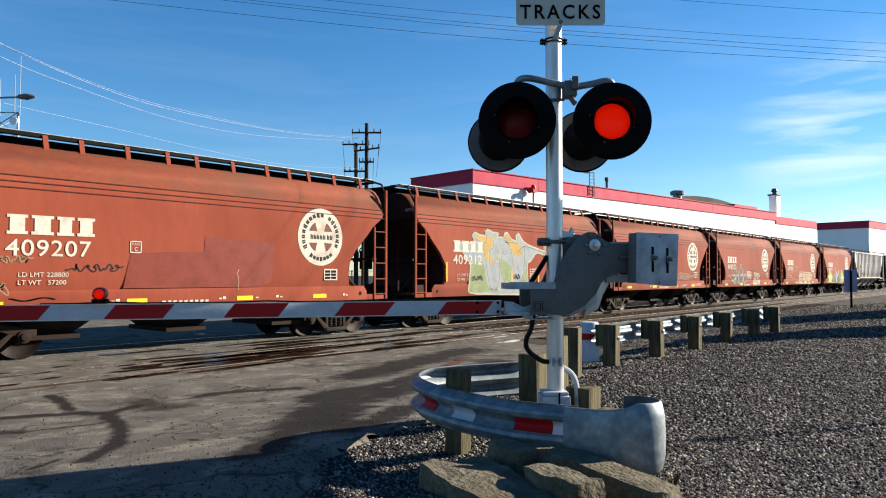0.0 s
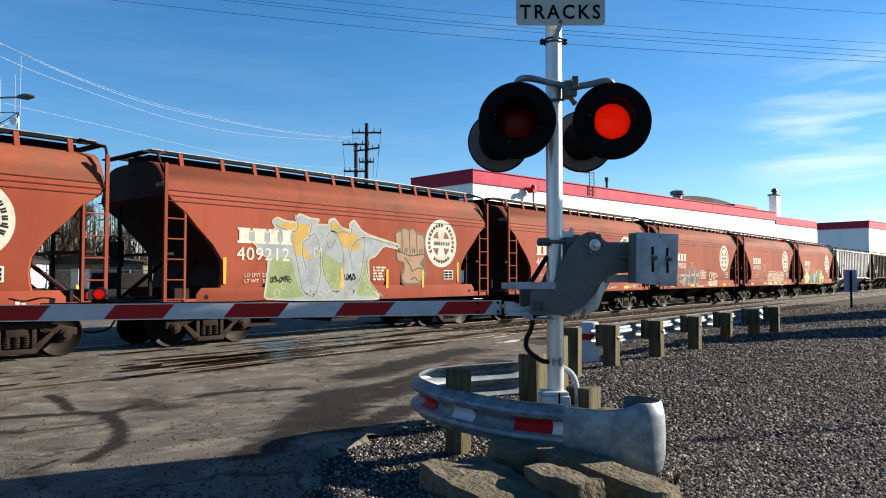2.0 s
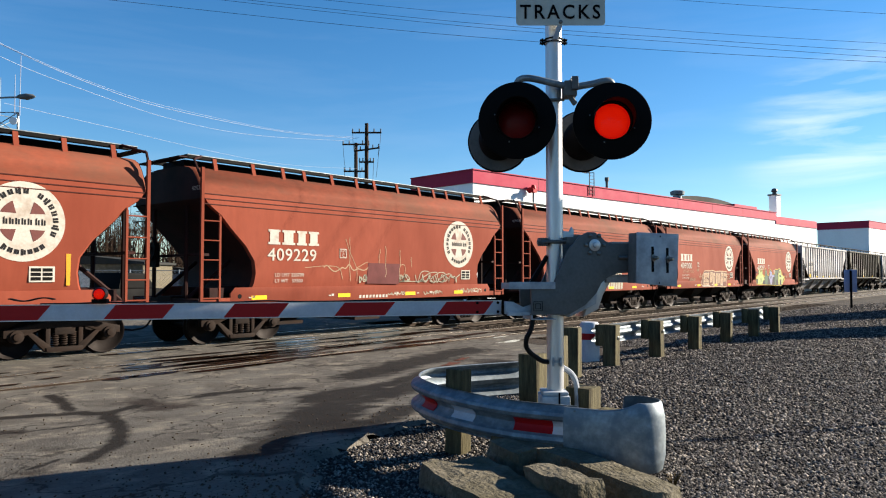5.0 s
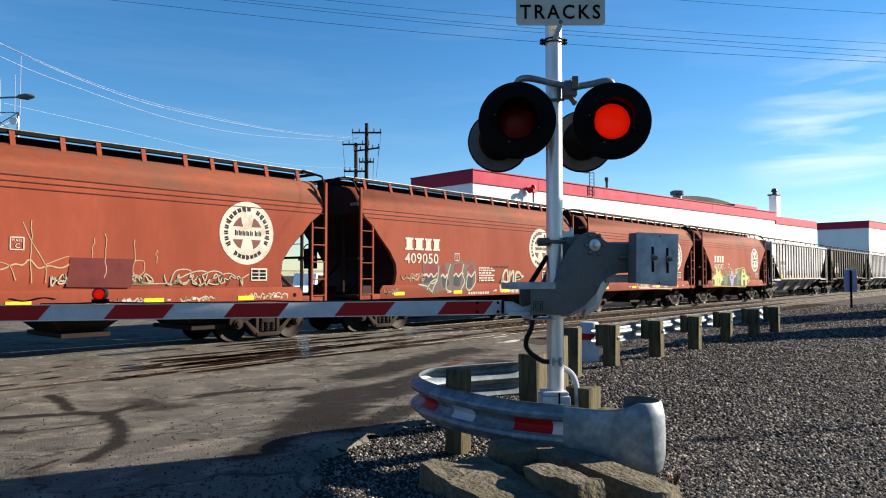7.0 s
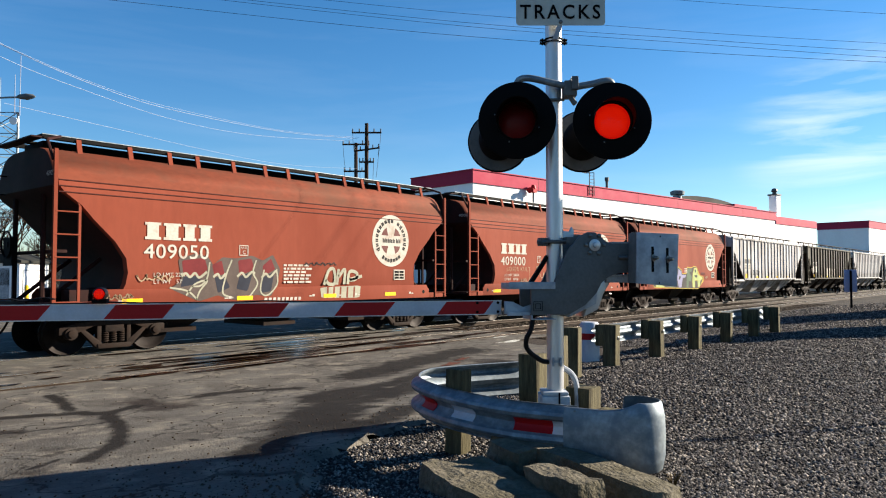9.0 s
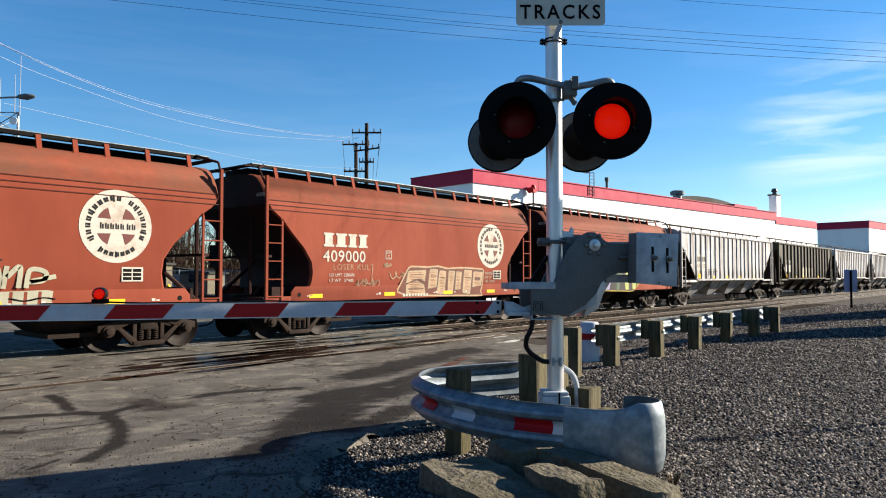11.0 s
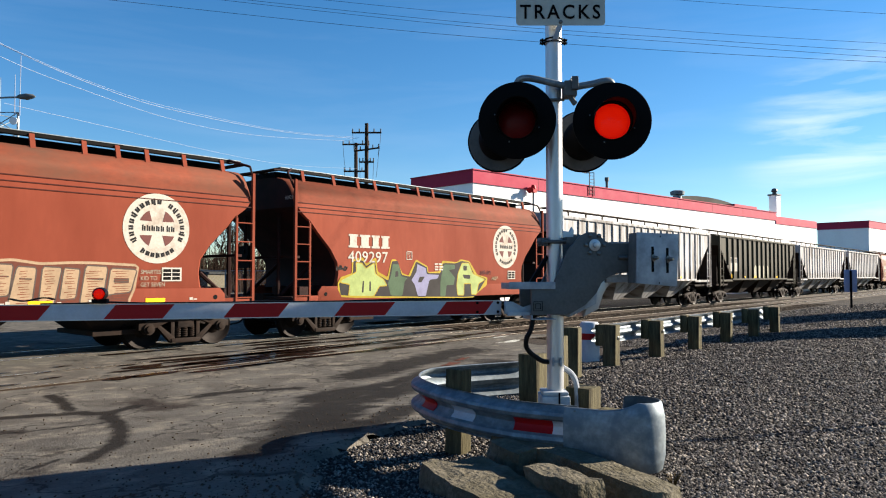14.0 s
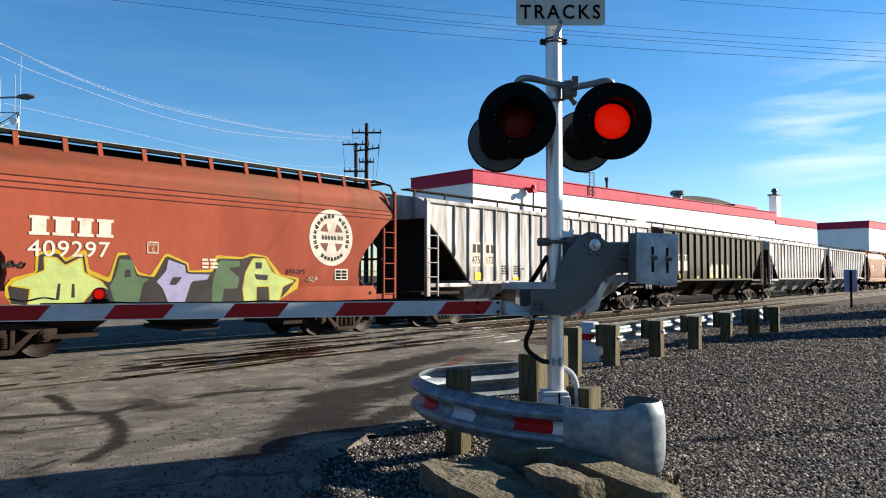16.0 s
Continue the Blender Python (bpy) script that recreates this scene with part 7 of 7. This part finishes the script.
# ---- buildings behind the train ----
def warehouse(name, corner, turn, long, deep, high, label, band=0.78):
    b = thing(name, pose(corner[0], corner[1], 0, 0, 0, turn), label, "building")
    part("wall", Shape().box(0, long, 0, deep, -0.2, high - 0.05), M_WALL_WHITE, b, "plain white wall")
    part("roof", Shape().box(0.2, long - 0.2, 0.2, deep - 0.2, high - 0.05, high - 0.02), M_ROOF, b)
    part("band", Shape().box(-0.08, long + 0.08, -0.08, -0.003, high - band, high), M_BAND, b, "red metal band along the roofline")
    part("band", Shape().box(-0.08, -0.003, -0.003, deep + 0.08, high - band, high), M_BAND, b)
    part("coping", Shape().box(-0.14, long + 0.14, -0.14, 0.25, high, high + 0.06).box(-0.14, 0.25, 0.25, deep + 0.1, high, high + 0.06), M_BAND, b)
    for k in range(int(long / 6)):
        part("panel_joint", Shape().box(6 + 6 * k, 6.03 + 6 * k, -0.085, -0.08, high - band, high), M_TRIM, b)
    return b


wh = warehouse("warehouse", (33.75, 26.2), -7.0, 43.4, 5.6, 8.0, "long white warehouse with a red roof band")
part("wall", Shape().box(43.4, 54.3, 0, 5.6, -0.2, 7.6), M_WALL_WHITE, wh)
part("band", Shape().box(43.5, 54.4, -0.08, -0.003, 6.9, 7.66), M_BAND, wh)
part("raised_parapet", Shape().box(35.6, 40.4, 0.5, 3.9, 7.9, 8.42), M_BAND, wh, "raised red parapet")
dome = Shape()
for k in range(12):
    a0, a1 = math.pi * k / 12, math.pi * (k + 1) / 12
    xs0, zs0, xs1, zs1 = 37.2 - 8.6 * math.cos(a0), 8.1 + 1.35 * math.sin(a0), 37.2 - 8.6 * math.cos(a1), 8.1 + 1.35 * math.sin(a1)
    dome.add([(xs0, 4.0, zs0), (xs1, 4.0, zs1), (xs1, 5.5, zs1), (xs0, 5.5, zs0)], [(0, 1, 2, 3)])
dome.slab([(37.2 - 8.6 * math.cos(math.pi * k / 12), 8.1 + 1.35 * math.sin(math.pi * k / 12)) for k in range(13)], 4.0, 4.05)
part("curved_roof", dome, M_ROOF, wh, "low curved grey roof")
part("wall", Shape().box(28.8, 43.3, 4.05, 5.5, 7.9, 8.2), M_WALL_WHITE, wh)
ch = part("chimney", Shape().box(45.4, 46.3, 0.6, 1.4, 7.4, 10.0), M_WALL_WHITE, wh, "square white chimney")
part("chimney_cap", Shape().box(45.3, 46.4, 0.5, 1.5, 10.0, 10.15).lathe((45.85, 1.0, 10.15), (0, 0, 1), [(0, 0.2), (0.25, 0.22), (0.32, 0.34), (0.55, 0.26), (0.65, 0.08)], 12), M_MACH, ch)
vt = Shape().lathe((29.5, 3.0, 8.0), (0, 0, 1), [(0, 0.4), (0.95, 0.4), (1.0, 0.62), (1.3, 0.66), (1.4, 0.45)], 14)
part("roof_vent", vt, M_GALV, wh)
part("roof_pipe", Shape().rod((15.7, 1.2, 7.9), (15.7, 1.2, 8.85), 0.1, 8).lathe((15.7, 1.2, 8.85), (0, 0, 1), [(0, 0.16), (0.28, 0.16)], 10), M_MACH, wh)
ld = Shape()
for x in (11.6, 12.15):
    ld.rod((x, -0.14, 7.35), (x, -0.14, 9.0), 0.035, 6)
for k in range(6):
    ld.rod((11.6, -0.14, 7.5 + 0.25 * k), (12.15, -0.14, 7.5 + 0.25 * k), 0.02, 6)
ld.tube([(11.6, -0.14, 9.0), (11.6, 0.5, 9.05), (12.15, 0.5, 9.05), (12.15, -0.14, 9.0)], 0.03, 6)
part("roof_ladder", ld, M_MACH, wh)
hp = Shape().rod((5.19, -0.35, 4.0), (5.19, -0.35, 7.0), 0.07, 8)
hn = part("wall_pipe", hp, M_GALV, wh)
part("horn", Shape().box(5.02, 5.36, -0.5, -0.2, 7.0, 7.25).lathe((5.19, -0.35, 7.25), (0, 0, 1), [(0, 0.2), (0.25, 0.12)], 10).rod((4.9, -0.35, 7.15), (4.65, -0.5, 7.1), 0.1, 8, 0.2), M_ARM_RED, hn, "red alarm horn")
warehouse("warehouse", (128.8, 21.2), -7.0, 40.0, 7.6, 10.25, "white warehouse with a red roof band far along the track", 1.1)


# ---- poles, wires, lamp and mast behind the train ----
def utility_pole(x, y, h, arms, label, lean=0.0):
    p = thing("utility_pole", pose(x, y, -0.03, 0, lean, 0), label, "utility pole", "utility poles")
    part("pole", Shape().lathe((0, 0, 0), (0, 0, 1), [(-0.3, 0.17), (h, 0.12)], 12), M_POLE_WOOD, p)
    for z, half, tilt in arms:
        d = Vector((0.646, -0.763, 0)) * half
        arm = part("cross_arm", Shape().rod((-d.x, -d.y, z - tilt), (d.x, d.y, z + tilt), 0.06, 6), M_POLE_WOOD, p)
        for k in (-0.95, -0.5, 0.5, 0.95):
            q = d * k
            part("insulator", Shape().lathe((q.x, q.y, z + tilt * k), (0, 0, 1), [(0, 0.03), (0.1, 0.05), (0.2, 0.03), (0.24, 0.05), (0.28, 0.02)], 8), M_MACH, arm)
            if abs(k) > 0.9:
                part("hanging_wire", Shape().tube(smooth_path([(q.x, q.y, z), (q.x * 0.95, q.y * 0.95, z - 0.8), (q.x * 0.8, q.y * 0.8, z - 1.9)], 4), 0.014, 5), M_WIRE, arm)
    return p


utility_pole(33.3, 34.95, 11.98, ((11.35, 1.0, 0.0), (10.2, 0.85, 0.12), (9.35, 0.5, 0.0)), "tall dark wooden utility pole with cross arms")
utility_pole(34.2, 36.9, 11.0, ((10.9, 0.95, 0.0), (9.0, 0.85, 0.0)), "dark wooden utility pole with two cross arms", -0.4)


def cable(pts, r, mat, label):
    ob = part("cable", Shape().tube(smooth_path(pts, 6), r, 6), mat, None)
    tagged(ob, label, "cable", "overhead cables")


BR = "thin overhead cable from the utility pole, sunlight in its colour"
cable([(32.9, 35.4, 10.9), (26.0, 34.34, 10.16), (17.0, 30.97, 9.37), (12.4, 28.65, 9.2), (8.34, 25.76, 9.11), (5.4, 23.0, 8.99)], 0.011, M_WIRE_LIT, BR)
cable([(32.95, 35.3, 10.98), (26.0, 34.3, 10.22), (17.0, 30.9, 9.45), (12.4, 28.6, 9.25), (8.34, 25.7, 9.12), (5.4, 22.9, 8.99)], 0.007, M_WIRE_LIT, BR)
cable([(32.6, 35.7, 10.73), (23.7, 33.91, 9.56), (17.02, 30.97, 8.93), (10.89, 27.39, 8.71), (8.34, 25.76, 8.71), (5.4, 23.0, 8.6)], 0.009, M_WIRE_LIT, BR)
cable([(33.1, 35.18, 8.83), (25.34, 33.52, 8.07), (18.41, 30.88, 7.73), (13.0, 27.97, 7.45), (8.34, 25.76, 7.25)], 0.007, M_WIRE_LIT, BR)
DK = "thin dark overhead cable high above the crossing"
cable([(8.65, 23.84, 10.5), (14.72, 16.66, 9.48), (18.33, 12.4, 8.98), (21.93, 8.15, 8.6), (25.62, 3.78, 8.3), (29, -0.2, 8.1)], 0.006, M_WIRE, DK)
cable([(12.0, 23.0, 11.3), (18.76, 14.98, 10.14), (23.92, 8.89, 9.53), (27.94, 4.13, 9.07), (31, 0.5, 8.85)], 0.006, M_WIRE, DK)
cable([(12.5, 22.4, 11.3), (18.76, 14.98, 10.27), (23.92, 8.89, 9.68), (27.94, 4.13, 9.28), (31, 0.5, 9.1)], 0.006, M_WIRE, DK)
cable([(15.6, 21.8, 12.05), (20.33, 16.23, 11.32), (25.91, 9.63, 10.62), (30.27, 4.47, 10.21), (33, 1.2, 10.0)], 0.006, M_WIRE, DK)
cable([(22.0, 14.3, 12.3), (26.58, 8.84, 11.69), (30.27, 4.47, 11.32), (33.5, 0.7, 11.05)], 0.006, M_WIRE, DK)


def street_lamp():
    l_ = thing("street_lamp", pose(11.2, 44.0, -0.03), "grey street lamp with a long arm", "street lamp")
    part("pole", Shape().lathe((0, 0, 0), (0, 0, 1), [(0, 0.12), (10.9, 0.07)], 12), M_GALV, l_)
    part("arm", Shape().tube(smooth_path([(0, 0, 10.6), (0.7, -0.8, 10.85), (2.2, -2.55, 10.98), (2.75, -3.2, 11.0)], 4), 0.05, 8), M_GALV, l_)
    head = part("lamp_head", Shape().lathe((2.65, -3.1, 11.02), (0.646, -0.763, 0.02), [(0, 0.06), (0.15, 0.13), (0.5, 0.17), (0.8, 0.12), (0.95, 0.03)], 14), M_MACH, l_)
    part("lens", Shape().lathe((3.0, -3.5, 10.95), (0, 0, -1), [(0, 0.13), (0.06, 0.1), (0.1, 0.03)], 12), M_GALV, head)


street_lamp()


def lattice_tower():
    t = thing("lattice_tower", pose(16.45, 50.2, -0.03, 0, 0, HEADING), "steel lattice radio tower with whip antennas", "radio tower")
    legs = [(-1.05, -0.6), (1.05, -0.6), (0.0, 1.2)]
    top = 11.9
    for x, y in legs:
        part("leg", Shape().rod((x, y, 0), (x, y, top), 0.07, 8), M_GALV, t)
    n = 9
    for k in range(n):
        z0, z1 = top * k / n, top * (k + 1) / n
        for i in range(3):
            a, b = legs[i], legs[(i + 1) % 3]
            part("brace", Shape().rod((*a, z0), (*b, z1), 0.03, 5), M_GALV, t)
            part("brace", Shape().rod((*b, z0), (*a, z1), 0.03, 5), M_GALV, t)
            part("brace", Shape().rod((*a, z1), (*b, z1), 0.03, 5), M_GALV, t)
    for x, h in ((1.15, 3.6), (0.82, 2.4), (-0.5, 1.6), (-0.1, 2.2)):
        part("whip_antenna", Shape().rod((x, -0.6, top - 0.2), (x, -0.6, top + h), 0.035, 6, 0.02), M_WIRE_LIT, t)
    part("dish", Shape().lathe((0.95, -0.85, top - 0.6), (0.1, -1, 0), [(-0.12, 0.05), (0.0, 0.2), (0.06, 0.24), (0.1, 0.24), (0.12, 0.02)], 18), M_WALL_WHITE, t, "small white dish")


lattice_tower()


def track_sign():
    s = thing("track_sign", pose(38.9, 7.2, rise(7.2) - 0.05, 0, 0, HEADING), "blue-grey back of a small sign on a post", "sign")
    part("post", Shape().box(-0.04, 0.04, -0.03, 0.03, 0, 1.85), M_BLACK, s)
    part("plate", Shape().box(-0.31, 0.31, 0.032, 0.045, 0.80, 1.88), M_BLUE, s, bevel=0.004)


track_sign()


# ---- yard beyond the tracks, seen between the cars ----
def shed(x, y, w_, d_, h, mat, label, turn=-50):
    b = thing("shed", pose(x, y, -0.03, 0, 0, turn), label, "shed")
    part("wall", Shape().box(-w_ / 2, w_ / 2, 0, d_, 0, h), mat, b)
    part("roof", Shape().slab([(-w_ / 2 - 0.2, h + 0.004), (w_ / 2 + 0.2, h + 0.004), (w_ / 2 + 0.2, h + 0.15), (0, h + 0.6), (-w_ / 2 - 0.2, h + 0.15)], -0.2, d_ + 0.2), M_ROOF, b)
    part("door", Shape().box(-0.6, 0.6, -0.02, -0.002, 0, 2.1), M_PLATE, b)
    part("window", Shape().box(w_ / 2 - 1.6, w_ / 2 - 0.6, -0.02, -0.002, 1.1, 2.0), M_BLACK, b)


shed(15.0, 46.5, 2.4, 3, 2.4, M_WALL_WHITE, "small white shed behind a fence")
shed(20.0, 47.5, 8, 5, 2.4, M_CONC, "low dull brown shed far behind the fence")
shed(31.0, 56.0, 6, 5, 1.8, M_CONC, "low dull brown shed near the utility poles")


def fence():
    f = thing("chain_link_fence", pose(14.0, 40.0, -0.03, 0, 0, -25), "chain link fence with thin posts", "fence")
    for k in range(9):
        part("post", Shape().rod((2.5 * k, 0, 0), (2.5 * k, 0, 2.0), 0.035, 6), M_GALV, f)
    for z in (0.15, 1.95):
        part("rail", Shape().rod((0, 0, z), (20, 0, z), 0.02, 6), M_GALV, f)
    mesh_ = Shape()
    for k in range(100):
        for o in (-1, 1):
            a, b = 0.2 * k, 0.2 * k + o * 1.8
            if 0 <= b <= 20:
                mesh_.rod((a, 0, 0.15), (b, 0, 1.95), 0.006, 3, caps=False)
    tagged(part("wire_mesh", mesh_, M_GALV, f), kind="stuff")


fence()
for k in range(4):
    b = part("yellow_bollard", Shape().lathe((0, 0, 0), (0, 0, 1), [(0, 0.1), (1.15, 0.1), (1.22, 0.05)], 14), M_YELLOW, None, at=pose(13.2 + 1.9 * k, 37.2 - 0.9 * k, -0.03))
    tagged(b, "yellow steel bollard in the yard", "bollard", "yellow bollards of the yard")


def pickup(x, y, turn, paint, label):
    p = thing("pickup_truck", pose(x, y, -0.01, 0, 0, turn), label, "pickup truck")
    part("body", Shape().slab([(-2.6, 0.45), (2.6, 0.45), (2.65, 0.85), (2.5, 1.02), (1.3, 1.1), (-2.6, 1.1)], -0.95, 0.95), paint, p, bevel=0.04)
    cab = part("cab", Shape().slab([(-0.9, 1.1), (1.25, 1.1), (0.65, 1.75), (-0.75, 1.78)], -0.82, 0.82), paint, p, bevel=0.05)
    part("side_window", Shape().slab([(-0.7, 1.16), (0.95, 1.16), (0.55, 1.66), (-0.65, 1.68)], -0.825, 0.825), M_BLACK, cab)
    for x_ in (-1.7, 1.65):
        for y_ in (-0.9, 0.9):
            part("wheel", Shape().lathe((x_, y_ - 0.11, 0.37), (0, 1, 0), [(0, 0.2), (0.0, 0.36), (0.03, 0.38), (0.19, 0.38), (0.22, 0.36), (0.22, 0.2)], 20), M_BLACK, p)
    for y_ in (-0.85, 0.85):
        part("tail_light", Shape().box(-2.63, -2.59, y_ - 0.08, y_ + 0.08, 0.75, 1.0), M_ARM_RED, p)


pickup(14.5, 30.5, 20, M_BLACK, "dark pickup truck parked beyond the tracks")
pickup(26.0, 31.5, 10, M_WALL_WHITE, "white pickup truck parked beyond the tracks")


# bare winter trees far behind the yard
def bare_tree(x, y, h, seed):
    rg = random.Random(seed)
    t = thing("bare_tree", pose(x, y, -0.03), "bare grey winter tree far behind the yard", "tree", "bare trees")
    part("trunk", Shape().rod((0, 0, -0.2), (0.1, 0, h * 0.45), 0.2, 8, 0.12), M_POLE_WOOD, t)
    s = Shape()

    def grow(p, d, l_, r, n):
        q = p + d * l_
        s.rod(p, q, r, 5, r * 0.6, caps=False)
        if n:
            for _ in range(3):
                e = (d + Vector((rg.uniform(-0.8, 0.8), rg.uniform(-0.8, 0.8), rg.uniform(-0.1, 0.5)))).normalized()
                grow(q, e, l_ * rg.uniform(0.55, 0.8), r * 0.6, n - 1)
    for _ in range(5):
        grow(Vector((0.1, 0, h * 0.42)), Vector((rg.uniform(-0.6, 0.6), rg.uniform(-0.6, 0.6), 1)).normalized(), h * 0.22, 0.08, 5)
    part("crown", s, M_POLE_WOOD, t)


for k, (x, y, h) in enumerate(((20, 60, 7), (27, 64, 8), (36, 66, 7), (14, 62, 6), (16.5, 51, 6), (22.5, 54, 7), (29.5, 57, 7), (12, 55, 6), (25, 50, 5.5), (40, 63, 7), (19, 49, 5))):
    bare_tree(x, y, h, k)


def thicket(x0, y0, x1, y1, count, tall, seed):
    """Leafless scrub along a line."""
    rg = random.Random(seed)
    sh = Shape()
    for _ in range(count):
        t = rg.random()
        p = Vector((x0 + (x1 - x0) * t, y0 + (y1 - y0) * t + rg.uniform(-2, 2), -0.1))
        h = tall * rg.uniform(0.5, 1.0) * (0.8 + 0.3 * math.sin(t * 17))
        q = p + Vector((rg.uniform(-0.5, 0.5), rg.uniform(-0.5, 0.5), h))
        sh.rod(p, q, 0.05, 4, 0.015, caps=False)
        for _ in range(5):
            u = p.lerp(q, rg.uniform(0.25, 0.9))
            sh.rod(u, u + Vector((rg.uniform(-1, 1), rg.uniform(-1, 1), rg.uniform(0.3, 1.3))), 0.025, 3, 0.008, caps=False)
    tagged(part("scrub", sh, M_POLE_WOOD, None, smooth=False), "dense leafless brown scrub behind the yard", "scrub", kind="stuff")


thicket(6, 52, 26, 56, 700, 7.0, 5)
thicket(24, 55, 46, 64, 600, 7.5, 6)


# ---- unseen board on a post, added to throw shadow across the asphalt ----
rs = thing("road_sign", pose(8.92, 0.214, rise(0.214) - 0.05, 0, 0, 57), "unseen square board on a steel post, added for its shadow", "road sign")
part("post", Shape().rod((0, 0.03, 0), (0, 0.03, 3.95), 0.025, 10), M_GALV, rs)
part("plate", Shape().slab([(-0.72, 2.67), (0.72, 2.67), (0.72, 3.95), (-0.72, 3.95)], -0.003, 0.0), M_SIGN, rs)


# ---- unseen houses added towards the sun to cast shadows on the gravel ----
for x, y, w_, d_, h in ((25.4, -0.4, 2.2, 3.0, 3.9), (37.05, -0.1, 4.6, 5.0, 5.0)):
    e = thing("equipment_house", pose(x, y, rise(y) - 0.05, 0, 0, -41), "plain metal house out of view, added to cast a shadow", "equipment house", "equipment houses")
    part("wall", Shape().box(-d_ / 2, d_ / 2, -w_ / 2, w_ / 2, 0, h - 0.1), M_GALV, e)
    part("roof", Shape().box(-d_ / 2 - 0.1, d_ / 2 + 0.1, -w_ / 2 - 0.1, w_ / 2 + 0.1, h - 0.1, h), M_GALV, e, bevel=0.02)
    part("door", Shape().box(-0.45, 0.45, -w_ / 2 - 0.03, -w_ / 2 - 0.003, 0.1, 2.1), M_MACH, e)


# ---- what moves ----
def motions():
    for ob, x0 in TRAIN:
        walk(ob, [(t, pose(x0 - SPEED * t, TRACK_Y, 0)) for t in (0.0, 4.0, 8.0, 12.0, 16.0)])
    step = 5 / FPS
    turns = [(k * step, pose(0, 0, 0, 0, -math.degrees(SPEED * k * step / 0.457), 0)) for k in range(97)]
    for ob, x in WHEELSETS:
        walk(ob, [(t, Matrix.Translation((x, 0, 0)) @ m) for t, m in turns])
    for ob, rest, phase in BULBS:
        rows, on = [(0.0, phase > 0.25)], phase > 0.25
        for n in range(17):
            a = n * 1.0035 + 0.04
            b = n * 1.0035 + 0.58
            rows += [(a, phase < 0.25), (b, phase > 0.25)]
        rows = [r for r in rows if r[0] <= 15.9]
        keys = [(0.0, 0 if rows[0][1] else 180)]
        for t, lit in rows[1:]:
            f0 = round(t * FPS)
            a0, a1 = keys[-1][1], keys[-1][1] + 180
            for i in range(4):
                keys.append(((f0 + i) / FPS, a0 + 60 * i))
        keys.append((16.0, keys[-1][1]))
        out, seen = [], -1
        for t, a in keys:
            if round(t * FPS) > seen:
                out.append((t, rest @ pose(0, 0, 0, 0, 0, a)))
                seen = round(t * FPS)
        walk(ob, out)


motions()
